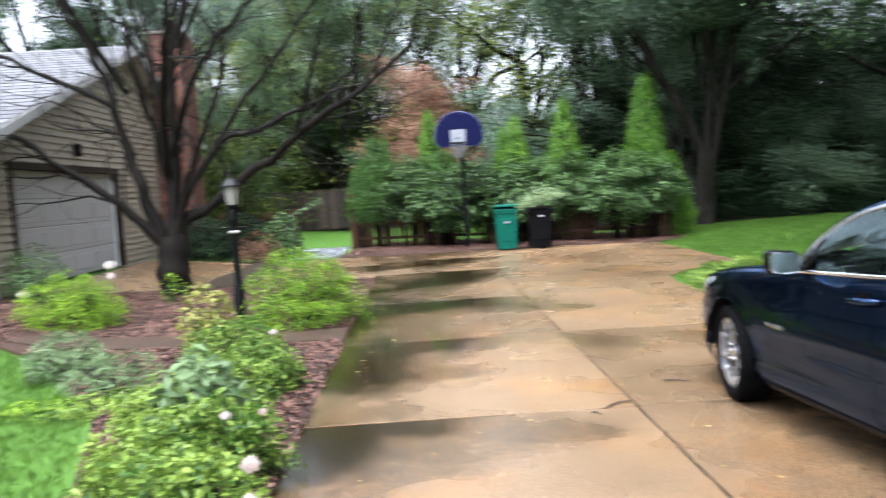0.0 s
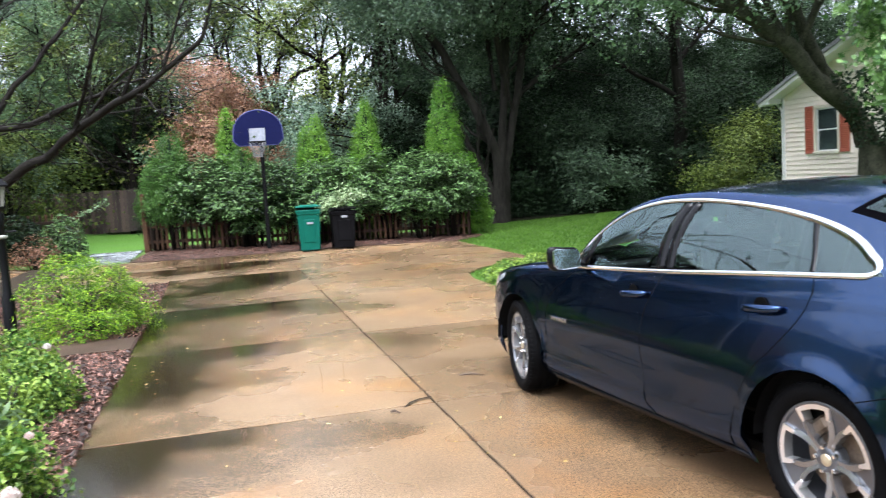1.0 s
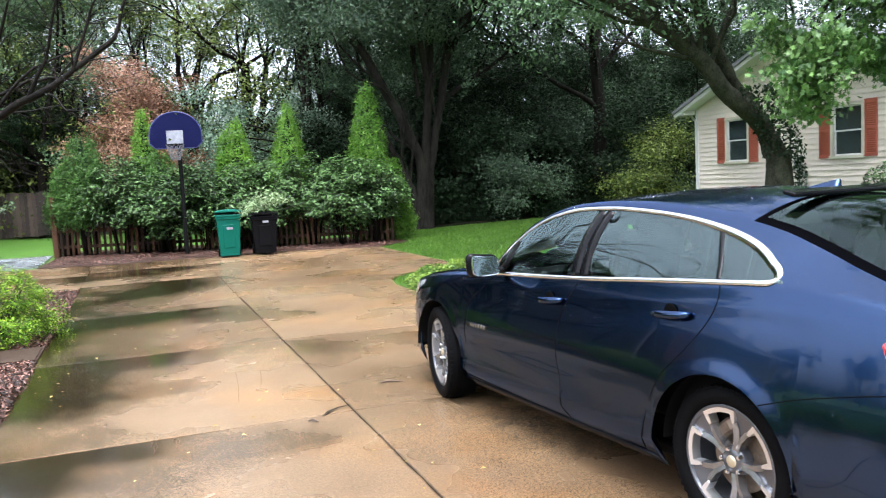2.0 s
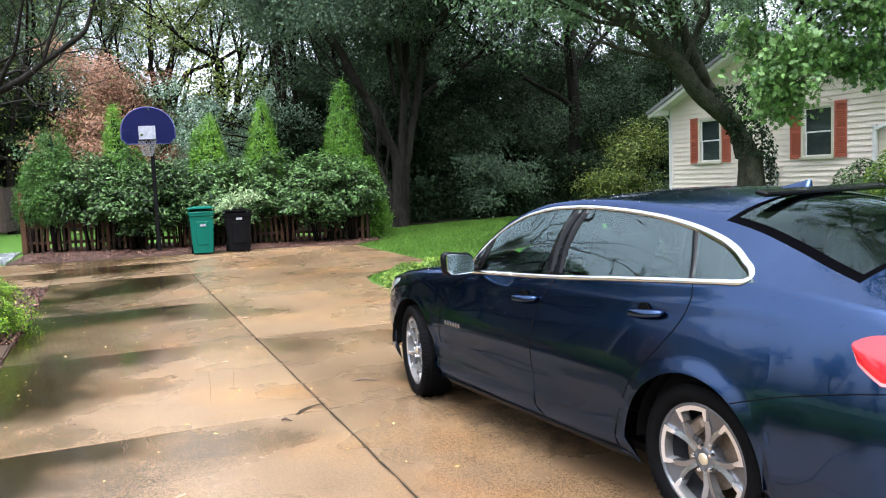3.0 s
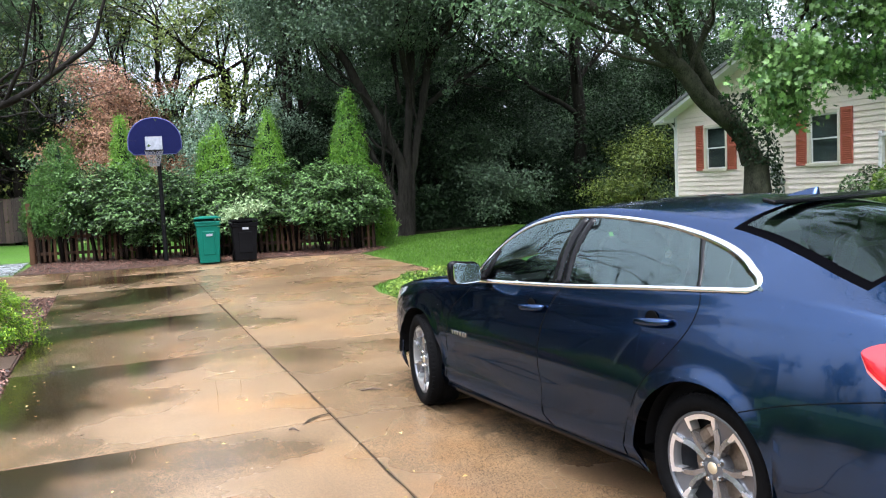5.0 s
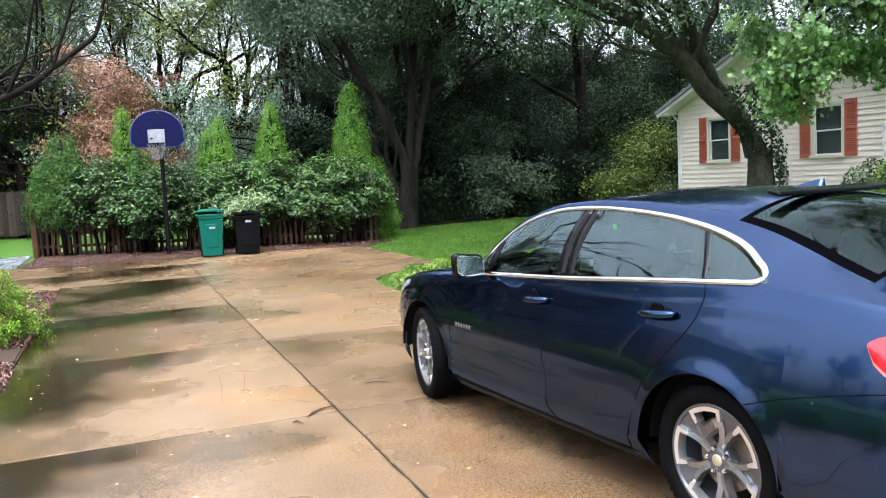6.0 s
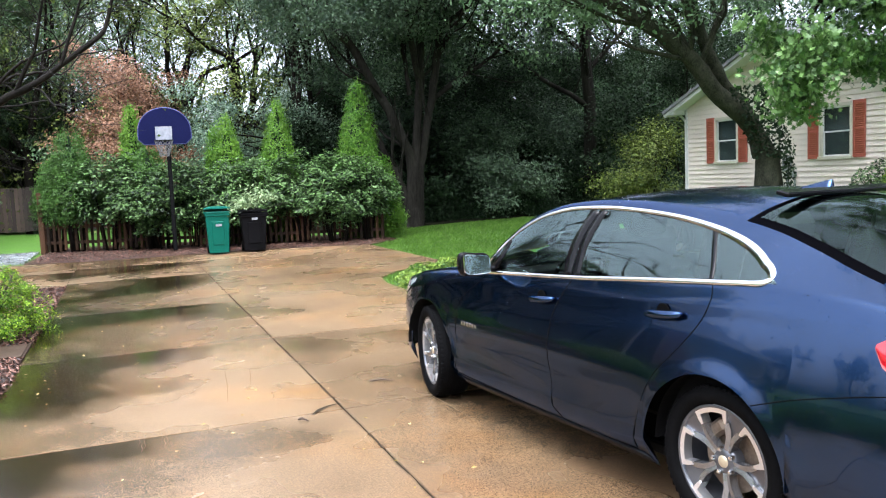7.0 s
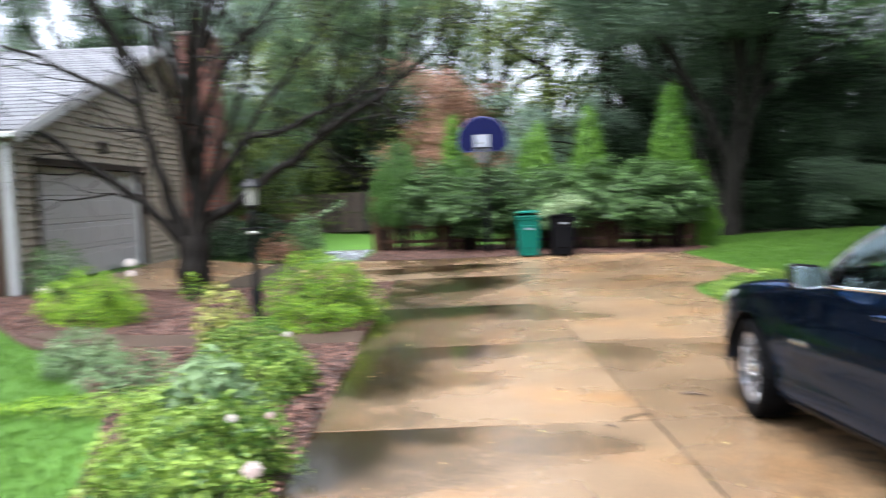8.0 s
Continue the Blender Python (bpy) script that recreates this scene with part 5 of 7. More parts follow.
    for a in AXLES:
        for sg in (-1, 1):
            part("wheel_housing", Geo().lathe([(0.41, 0.0), (0.41, 0.34), (0.0, 0.35)], 28, Matrix.Translation((sg * 0.90, a, HUB_Z)) @ Matrix(((0, 0, -sg, 0), (1, 0, 0, 0), (0, 1, 0, 0), (0, 0, 0, 1))), math.pi), CABIN, car)
    part("cabin_floor", Geo().box((0, 0.95, 0.55), (1.62, 2.5, 0.3), None, 0.03).box((0, 1.97, 0.93), (1.5, 0.42, 0.14), None, 0.06).box((0, -0.45, 0.98), (1.42, 0.55, 0.1), None, 0.03), CABIN, car, "dark cabin and dashboard")
    for x, s in ((-0.37, 1.22), (0.37, 1.22), (-0.37, 0.25), (0.37, 0.25)):
        back = 0.30
        g = Geo().box((x, s + 0.22, 0.80), (0.5, 0.5, 0.15), None, 0.05)
        g.box((x, s - 0.09, 1.02), (0.48, 0.13, 0.6), Matrix.Rotation(back, 3, "X"), 0.05)
        seat = part("seat", g, SEAT, car, "charcoal seat")
        part("headrest", Geo().box((x, s - 0.20, 1.33), (0.27, 0.10, 0.17), Matrix.Rotation(back * 0.6, 3, "X"), 0.045), SEAT, seat)
    wheel_m = Matrix.Translation((-0.37, 1.68, 1.0)) @ Matrix.Rotation(radians(-65), 4, "X")
    ring = [wheel_m @ Vector((0.185 * math.cos(w), 0.185 * math.sin(w), 0)) for w in np.linspace(0, 2 * math.pi, 25)]
    g = Geo().tube(ring, [0.016] * 25, 8)
    for w in (0.1, 3.04, 4.71):
        g.tube([wheel_m @ Vector((0, 0, -0.03)), wheel_m @ Vector((0.18 * math.cos(w), 0.18 * math.sin(w), 0))], [0.03, 0.018], 6)
    part("steering_wheel", g, GLOSS_BLACK, car, "black steering wheel", True)

    # wheels
    def wheel(sg, s, steer):
        m = Matrix.Translation((sg * 0.80, s, HUB_Z)) @ Matrix.Rotation(radians(steer), 4, "Z") @ Matrix.Rotation(radians(90 * sg), 4, "Y")
        R, r = 0.342, 0.258
        prof = [(r, -0.10), (r + 0.012, -0.115), (R - 0.03, -0.122), (R - 0.008, -0.108), (R, -0.085), (R, 0.085), (R - 0.008, 0.108), (R - 0.03, 0.122), (r + 0.012, 0.115), (r, 0.10)]
        ty = part("wheel", Geo().lathe(prof, 56, m), RUBBER, car, "wet black tyre on a two-tone alloy rim", True)
        g = Geo()
        for k in range(64):
            w = 2 * math.pi * k / 64
            for zz, tw in ((0.088, 0.25), (-0.088, -0.25)):
                q = m @ Matrix.Rotation(w, 4, "Z") @ Matrix.Translation((R - 0.0072, 0, zz)) @ Matrix.Rotation(tw, 4, "X")
                g.box(q.translation, (0.012, 0.022, 0.045), q.to_3x3(), 0.003)
        for zz in (-0.045, 0.0, 0.045):
            g.lathe([(R - 0.002, zz - 0.018), (R + 0.004, zz - 0.016), (R + 0.004, zz + 0.016), (R - 0.002, zz + 0.018)], 56, m)
        part("tread", g, RUBBER, ty)
        part("rim_barrel", Geo().lathe([(r - 0.002, 0.100), (r - 0.012, 0.104), (r - 0.018, 0.098), (r - 0.025, 0.05), (r - 0.04, -0.08)], 56, m), ALLOY_GREY, ty, "grey rim barrel", True)
        part("brake_disc", Geo().lathe([(0.0, 0.015), (0.08, 0.016), (0.15, 0.02), (0.15, 0.0), (0.0, -0.01)], 36, m), BRAKE, ty, "rust-tinted brake disc")
        cal = m @ Matrix.Rotation(radians(40), 4, "Z") @ Matrix.Translation((0.14, 0, 0.03))
        part("caliper", Geo().box(cal.translation, (0.07, 0.16, 0.05), cal.to_3x3(), 0.015), BRAKE, ty)
        hubp = Geo().lathe([(0.0, 0.078), (0.03, 0.08), (0.055, 0.075), (0.068, 0.06), (0.07, 0.02)], 28, m)
        part("hub", hubp, ALLOY_GREY, ty, "grey hub", True)
        part("centre_cap", Geo().lathe([(0.0, 0.087), (0.022, 0.087), (0.027, 0.083), (0.028, 0.075)], 24, m), GOLD_CAP, ty, "pale gold round cap", True)
        for k in range(5):
            base = 2 * math.pi * k / 5 + 0.25

            def P(rad, ang, z):
                return m @ Vector((rad * math.cos(base + ang), rad * math.sin(base + ang), z))
            # bright frame round the outer part of each opening, with two short legs
            def bar(name, edge, drop, mat, label):
                """A strip between two rows of (radius, angle, height)."""
                vs, fs = [], []
                for (a, b2, z), (c, d, z2) in edge:
                    vs += [P(a, b2, z), P(c, d, z2), P(c, d, z2 - drop), P(a, b2, z - drop)]
                n = len(edge)
                for i in range(n - 1):
                    for q in range(4):
                        fs.append((4 * i + q, 4 * i + (q + 1) % 4, 4 * i + 4 + (q + 1) % 4, 4 * i + 4 + q))
                fs += [(0, 1, 2, 3), (4 * n - 1, 4 * n - 2, 4 * n - 3, 4 * n - 4)]
                return part(name, Geo().add(vs, fs), mat, ty, label)
            bar("rim_arc", [((0.221, -0.40 + 0.08 * i, 0.098), (0.249, -0.40 + 0.08 * i, 0.101)) for i in range(11)], 0.05, ALLOY, "machined bright rim arc")
            for sgn in (-1, 1):
                bar("spoke_edge", [((0.232, sgn * 0.30, 0.099), (0.232, sgn * 0.40, 0.099)), ((0.205, sgn * 0.315, 0.097), (0.205, sgn * 0.42, 0.097)), ((0.182, sgn * 0.345, 0.094), (0.180, sgn * 0.42, 0.094))], 0.05, ALLOY, "machined bright spoke edge")
                bar("spoke_arm", [((0.190, sgn * 0.335, 0.094), (0.190, sgn * 0.46, 0.088)), ((0.165, sgn * 0.375, 0.091), (0.160, sgn * 0.55, 0.083)), ((0.120, sgn * 0.43, 0.086), (0.125, sgn * 0.625, 0.080)), ((0.085, sgn * 0.40, 0.082), (0.090, sgn * 0.628, 0.078)), ((0.055, sgn * 0.30, 0.078), (0.055, sgn * 0.628, 0.074))], 0.045, ALLOY_MID, "satin grey spoke arm")
            # recessed panel between the arms of a fork
            half = math.pi / 5
            bar("spoke", [((0.13, half - 0.02, 0.070), (0.13, half + 0.02, 0.070)), ((0.165, half - 0.12, 0.074), (0.165, half + 0.12, 0.074)), ((0.20, half - 0.22, 0.080), (0.20, half + 0.22, 0.080)), ((0.249, half - 0.235, 0.090), (0.249, half + 0.235, 0.090))], 0.04, ALLOY_GREY, "recessed dark grey spoke panel")
            lug = m @ Matrix.Rotation(base, 4, "Z") @ Matrix.Translation((0.055, 0, 0.07))
            part("lug_nut", Geo().lathe([(0.0, 0.022), (0.008, 0.022), (0.011, 0.016), (0.012, 0.0)], 8, lug), CHROME, ty)
        return ty
    for sg in (-1, 1):
        wheel(sg, 0.0, 0)
        wheel(sg, 2.83, -12)
    car.matrix_basis = Matrix.Translation((3.247, 2.853, 0.0)) @ Matrix.Rotation(radians(5.74), 4, "Z")
    return car


build_car()
# ---- trees and hedge ----
def wood_mesh(name, limbs, mat, thin=0.006, sides=7):
    g = Geo()
    for pts, rad in limbs:
        if max(rad) < thin:
            continue
        g.tube(pts, rad, sides if rad[0] > 0.06 else (5 if rad[0] > 0.02 else 3), cap=False)
    return g.mesh(name, mat, smooth=True)


def crown_mesh(name, mat, rng, tips, n, sigma, length, width, up=0.7, hang=0.4, keep=None, shape=None, clump=0.45):
    t = np.array([tuple(p) for p in tips])
    mid = t.mean(0)
    t = t[rng.random(len(t)) < clump]
    pick = t[rng.integers(0, len(t), n)]
    c = pick + rng.normal(0, 1, (n, 3)) * sigma * np.array((1, 1, 0.55))
    nr = (c - mid) / (np.linalg.norm(c - mid, axis=1, keepdims=True) + 1e-6) * 0.6
    nr[:, 2] += up
    if keep is not None:
        ok = keep(c)
        c, nr = c[ok], nr[ok]
    return leaves_mesh(name, mat, rng, c, nr, length, width, jitter=0.55, hang=hang, shape=shape)


def forest_tree(name, label, seed, height, radius, bare, spread, leaf_mat, bark, n, leaf=0.2, sigma=0.5, depth=4, lift=0.12, lean=(0, 0), group="woodland trees", up=0.7):
    """A whole tree at the origin: bare trunk, forking limbs and a loose crown."""
    rng = np.random.default_rng(seed)
    limbs, tips = [], []
    base = [(0, 0, -0.15), (lean[0] * 0.1, lean[1] * 0.1, bare * 0.3), (lean[0] * 0.4, lean[1] * 0.4, bare * 0.7), (lean[0], lean[1], bare)]
    limbs.append((base, [radius * 1.45, radius * 1.02, radius * 0.9, radius * 0.82]))
    k = 4
    for i in range(k):
        w = 2 * math.pi * (i + rng.uniform(-0.25, 0.25)) / k
        out = spread if i else 0.15
        grow(rng, (lean[0], lean[1], bare - 0.25 * (i % 2)), (math.cos(w) * out + lean[0] * 0.15, math.sin(w) * out, 1), (height - bare) * 0.36, radius * (0.62 if i else 0.7), depth - 1, limbs, tips, 0.62, lift, 0.0, 3, 0.72, 5, 0.13)
    # low side boughs
    for i in range(5):
        w = rng.uniform(0, 6.28)
        grow(rng, (lean[0] * 0.8, lean[1] * 0.8, bare * rng.uniform(0.7, 1.0)), (math.cos(w), math.sin(w), 0.25), (height - bare) * 0.3, radius * 0.28, 2, limbs, tips, 0.7, 0.02, 0.1, 3, 0.7, 5, 0.15)
    t = thing(name, label, "tree", group)
    part("trunk", wood_mesh(name + "_trunk", limbs, bark, 0.012), bark, t)
    part("crown", crown_mesh(name + "_crown", leaf_mat, rng, tips, n, sigma, leaf, leaf * 0.55, up), leaf_mat, t)
    return t


def plant(t, places):
    """Sets a tree and its copies: (x, y, turn, scale)."""
    for i, (x, y, turn, s) in enumerate(places):
        m = Matrix.Translation((x, y, ground_z(x, y))) @ Matrix.Rotation(radians(turn), 4, "Z") @ Matrix.Scale(s, 4)
        if i == 0:
            t.matrix_basis = m
        else:
            c = copy_thing(t, Matrix())
            c.matrix_basis = m


plant(forest_tree("oak_tree", "tall woodland tree with a full dark green crown", 11, 19, 0.30, 4.2, 0.75, LEAF_WOOD, BARK, 58000, 0.135, 0.40),
      [(-1, 45, 0, 1.0), (12.5, 46, 70, 1.1), (14.5, 37, 160, 0.95), (22, 40, 250, 1.1), (-9.5, 47, 40, 1.0), (30, 34, 120, 1.0), (33, 47, 20, 1.2), (14, 50, 200, 1.25), (-14.5, 46, 30, 0.8), (-8, 60, 80, 1.0), (-12, 27, 180, 0.72), (-17.5, 25, 300, 0.75), (-22, 33, 100, 1.0), (-3.6, 37.5, 310, 0.8), (21, 58, 10, 1.1), (2.5, 52, 200, 0.85),
       # unseen oaks behind and right of the camera, added to block horizon sky
       (-13, -15, 60, 1.0), (-4, -17, 150, 1.1), (6, -18, 260, 1.0), (15, -13, 330, 1.1), (21, -4, 45, 1.1), (25, 6, 110, 1.0), (18.5, 2.5, 75, 1.15), (23.5, 13.0, 200, 1.0)])
plant(forest_tree("shade_tree", "dense woodland tree with low boughs, leaves darkened for shade", 23, 12, 0.22, 2.2, 0.95, LEAF_DARK, BARK, 46000, 0.14, 0.40, up=0.5),
      # copies at x of -24 and beyond: unseen, added to darken reflections from the left
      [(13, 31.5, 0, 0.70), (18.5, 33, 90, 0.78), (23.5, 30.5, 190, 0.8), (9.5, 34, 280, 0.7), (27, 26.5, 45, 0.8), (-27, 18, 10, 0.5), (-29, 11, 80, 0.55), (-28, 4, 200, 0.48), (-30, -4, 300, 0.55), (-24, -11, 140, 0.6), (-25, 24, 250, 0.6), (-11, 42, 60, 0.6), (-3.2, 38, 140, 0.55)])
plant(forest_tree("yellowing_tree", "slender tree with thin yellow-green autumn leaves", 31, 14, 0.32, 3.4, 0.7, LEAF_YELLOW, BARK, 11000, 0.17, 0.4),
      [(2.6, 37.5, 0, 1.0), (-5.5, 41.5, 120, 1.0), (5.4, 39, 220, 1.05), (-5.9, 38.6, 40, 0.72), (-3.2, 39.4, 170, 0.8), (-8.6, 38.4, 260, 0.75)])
plant(forest_tree("understorey_tree", "small tree with fine leaves darkened for shade", 41, 6.5, 0.10, 0.9, 0.9, LEAF_DARK, BARK, 12000, 0.16, 0.4, depth=3, up=0.5),
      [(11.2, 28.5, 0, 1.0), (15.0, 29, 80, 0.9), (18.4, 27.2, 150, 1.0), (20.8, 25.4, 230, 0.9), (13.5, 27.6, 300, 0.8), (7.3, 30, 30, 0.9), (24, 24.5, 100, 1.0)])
plant(forest_tree("edge_tree", "small leafy grey-green tree at the wood's edge", 43, 5.0, 0.09, 0.7, 0.9, LEAF_SHADE, BARK, 15000, 0.12, 0.34, depth=3, up=0.6),
      [(12.8, 26.8, 0, 1.0), (15.2, 28.6, 120, 1.1), (19.2, 29.5, 220, 1.25), (10.9, 29.5, 60, 1.3)])
plant(forest_tree("lime_shrub_tree", "small garden tree with yellow-green leaves", 47, 5.0, 0.09, 0.8, 0.9, LEAF_YELLOW, BARK, 9000, 0.15, 0.4, depth=3),
      [(-7.2, 31.5, 0, 1.0), (17.1, 23.4, 30, 0.74), (-9.6, 27.8, 90, 1.0), (-12.0, 31, 180, 1.3), (-8.0, 40, 200, 1.7), (-4.4, 41, 20, 1.6), (-12.5, 40, 60, 1.8)])
plant(forest_tree("rust_maple", "ornamental maple with rusty orange-brown leaves", 53, 7.0, 0.14, 1.6, 0.95, LEAF_RUST, BARK, 38000, 0.085, 0.26, lift=0.0),
      [(0.9, 31.8, 0, 1.12)])

plant(forest_tree("pale_tree", "tall tree with drooping pale grey-green leaves", 59, 15, 0.2, 3.4, 0.8, LEAF_PALE, BARK, 44000, 0.11, 0.34),
      [(6.7, 31.0, 0, 0.95), (9.2, 34.5, 140, 1.0), (-9.5, 30, 60, 0.8)])


def bezier_limb(pts, r0, r1, steps=4):
    """Smooths a few bends of a limb into a tapered run of points."""
    p = [Vector(a) for a in pts]
    out = []
    for i in range(len(p) - 1):
        a, b2, c, d = p[max(0, i - 1)], p[i], p[i + 1], p[min(len(p) - 1, i + 2)]
        for k in range(steps):
            t = k / steps
            out.append(0.5 * ((2 * b2) + (c - a) * t + (2 * a - 5 * b2 + 4 * c - d) * t * t + (3 * b2 - a - 3 * c + d) * t ** 3))
    out.append(p[-1])
    n = len(out) - 1
    return out, [r0 + (r1 - r0) * (i / n) ** 0.8 for i in range(n + 1)]


def limbed_tree(name, label, seed, trunk, limbs, bark, leaf_mat, n, leaf, sigma, twig_len, twig_depth=2, twigs=5, group="", lift=0.08, splits=3, up=0.7, thin=0.004, spread=0.7, keep=None, gnarl=0.0, wob=0.16, fine=0.5):
    """A tree with chosen main limbs; side twigs grow from them by chance. trunk and limbs: (points, r0, r1)."""
    rng = np.random.default_rng(seed)
    wood, tips = [], []
    for i, (pts, r0, r1) in enumerate([trunk] + limbs):
        run, rad = bezier_limb(pts, r0, r1)
        if gnarl:
            for j in range(1, len(run)):
                q = run[j] * 2.2
                run[j] = run[j] + Vector((noise.noise(q), noise.noise(q + Vector((7, 1, 3))), noise.noise(q + Vector((2, 9, 5))))) * gnarl * min(1.0, j / 4)
                rad[j] *= 1 + 0.22 * noise.noise(run[j] * 5.0)
        wood.append((run, rad))
        if i == 0:
            continue
        for k in range(twigs):
            j = int(len(run) * rng.uniform(0.3, 1.0)) if k else len(run) - 1
            j = min(j, len(run) - 1)
            d = (run[j] - run[max(0, j - 1)]).normalized()
            side = Vector(rng.normal(0, 1, 3))
            side = (side - d * side.dot(d)).normalized()
            nd = d + side * (0.2 if k == 0 else spread)
            grow(rng, run[j], nd, twig_len * rng.uniform(0.7, 1.2), rad[j] * (0.9 if k == 0 else fine), twig_depth, wood, tips, 0.65, lift, 0.0, splits, 0.7, 5, wob)
    t = thing(name, label, "tree", group)
    part("trunk", wood_mesh(name + "_trunk", wood, bark, thin), bark, t)
    if n:
        part("crown", crown_mesh(name + "_crown", leaf_mat, rng, tips, n, sigma, leaf, leaf * 0.55, up, keep=keep), leaf_mat, t)
    return t, tips


# the great many-stemmed tree behind the hedge
great, _ = limbed_tree("great_tree", "great many-stemmed shade tree at the lawn's edge", 61,
            ([(8.92, 25.2, -0.1), (8.96, 25.2, 0.5), (9.02, 25.2, 1.4), (9.1, 25.2, 2.2)], 0.44, 0.17),
            [([(8.86, 25.1, 0.1), (8.90, 25.15, 1.1), (8.98, 25.2, 2.04), (8.79, 25.2, 2.76), (8.23, 25.2, 3.91), (7.7, 25.2, 4.82), (7.19, 25.2, 5.8), (6.5, 25.2, 6.58), (5.8, 25.3, 7.6), (4.6, 25.6, 9.2)], 0.21, 0.12),
             ([(9.02, 25.1, 0.1), (9.08, 25.15, 1.4), (9.17, 25.2, 2.75), (9.36, 25.2, 4.46), (9.48, 25.2, 6.12), (9.6, 25.2, 7.6), (9.7, 25.3, 11)], 0.19, 0.11),
             ([(9.16, 25.15, 0.1), (9.22, 25.2, 1.5), (9.42, 25.2, 2.74), (9.79, 25.2, 4.27), (10.08, 25.2, 5.95), (10.36, 25.2, 7.6), (10.8, 25.3, 11)], 0.18, 0.11),
             ([(8.72, 25.3, 0.3), (8.70, 25.3, 1.2), (8.34, 25.4, 2.2), (8.02, 25.6, 2.9), (7.5, 26.2, 5.0)], 0.16, 0.08),
             ([(9.05, 25.3, 4.4), (8.98, 25.4, 5.2), (8.84, 25.5, 6.5), (8.5, 25.6, 8.4)], 0.09, 0.05),
             ([(9.79, 25.3, 4.2), (11.0, 25.6, 5.0), (12.4, 26.0, 5.8), (14.0, 26.2, 7.0)], 0.11, 0.05),
             ([(9.4, 25.3, 4.8), (8.6, 24.0, 6.8), (8.2, 22.6, 8.2)], 0.12, 0.05),
             ([(10.0, 25.2, 5.6), (10.6, 24.0, 7.0), (11.4, 22.6, 8.2)], 0.12, 0.05),
             ([(10.2, 25.2, 6.6), (11.6, 24.6, 7.6), (13.4, 24.2, 8.4)], 0.10, 0.04),
             ([(7.7, 25.2, 4.82), (7.4, 26.0, 6.0), (7.2, 27.0, 7.4)], 0.08, 0.04)],
            BARK_SHADE, LEAF_SHADE, 120000, 0.125, 0.42, 2.2, 3, 8, up=0.6, thin=0.022, gnarl=0.05, fine=0.35,
            keep=lambda c: (c[:, 2] > 3.9 + 0.8 * np.sin(c[:, 0] * 1.3)) & ~((np.hypot(c[:, 0] - 9.2, c[:, 1] - 25.2) < 1.5) & (c[:, 2] < 5.0)) & ~((c[:, 1] < 25.3) & (c[:, 2] < 6.0) & (c[:, 0] < 9.9)))

# straight tree before the shade
limbed_tree("straight_tree", "straight-trunked shade tree at the wood's edge", 67,
            ([(17.33, 27.6, 0.3), (17.37, 27.6, 1.5), (17.46, 27.6, 4.0), (17.32, 27.6, 5.6), (17.16, 27.6, 8.5)], 0.33, 0.20),
            [([(17.3, 27.6, 4.2), (16.6, 27.6, 4.65), (15.27, 27.6, 5.27), (13.62, 27.6, 6.42), (12.82, 27.6, 6.92), (11.6, 27.4, 8.0)], 0.12, 0.04),
             ([(17.4, 27.6, 5.6), (18.8, 27.4, 7.0), (20.2, 27.0, 8.3)], 0.12, 0.04),
             ([(17.16, 27.6, 8.0), (17.1, 27.8, 10), (16.8, 28, 12.5)], 0.18, 0.06),
             ([(17.4, 27.6, 5.2), (16.6, 26.6, 6.8), (15.8, 25.6, 8.2)], 0.1, 0.04),
             ([(17.3, 27.6, 6.2), (15.8, 28.0, 7.6), (14.4, 28.4, 9.2)], 0.1, 0.04)],
            BARK_SHADE, LEAF_WOOD, 46000, 0.105, 0.42, 2.2, 3, 7, thin=0.01, keep=lambda c: c[:, 2] > 4.6)

# the ivy-clad tree that leans before the neighbour's gable
lean_tree, lean_tips = limbed_tree("leaning_tree", "leaning ivy-clad tree before the neighbour's house", 71,
            ([(13.14, 13.7, 0.1), (13.14, 13.7, 0.7), (13.2, 13.75, 1.3), (13.22, 13.8, 1.9)], 0.36, 0.27),
            [([(13.24, 13.85, 1.5), (13.14, 13.9, 2.1), (12.75, 13.9, 2.62), (12.2, 13.9, 3.0), (11.68, 13.9, 3.42), (11.36, 13.9, 3.83), (10.88, 13.95, 4.24), (10.46, 14.0, 4.5), (9.7, 14.2, 4.95), (9.0, 14.5, 5.4)], 0.235, 0.13),
             ([(13.2, 13.95, 1.8), (12.98, 14.05, 2.6), (12.5, 14.1, 3.2), (12.16, 14.1, 3.6), (11.9, 14.15, 4.1), (11.66, 14.2, 4.8), (11.4, 14.3, 5.6), (11.2, 14.5, 7.0)], 0.19, 0.11),
             ([(11.36, 13.95, 3.85), (11.45, 14.8, 5.0), (11.5, 16.0, 6.4)], 0.09, 0.04),
             ([(10.46, 14.0, 4.5), (9.6, 13.6, 5.4), (8.8, 13.2, 6.2)], 0.08, 0.04),
             ([(11.9, 14.15, 4.1), (12.6, 14.4, 5.2), (13.2, 14.6, 6.2)], 0.08, 0.04)],
            BARK_MOSS, LEAF_WOOD, 46000, 0.115, 0.36, 1.6, 3, 7, fine=0.35, thin=0.012, gnarl=0.04, keep=lambda c: c[:, 2] > 4.15 + 0.35 * (c[:, 0] - 11.2).clip(0) - 0.1 * (c[:, 1] - 14).clip(0))
irng = np.random.default_rng(5)
ic = np.column_stack([irng.normal(13.2, 0.36, 9000), irng.normal(13.7, 0.36, 9000), irng.uniform(0.3, 3.3, 9000)])
ic[:, 0] += -0.62 * np.clip(ic[:, 2] - 2.0, 0, 9) + 0.10
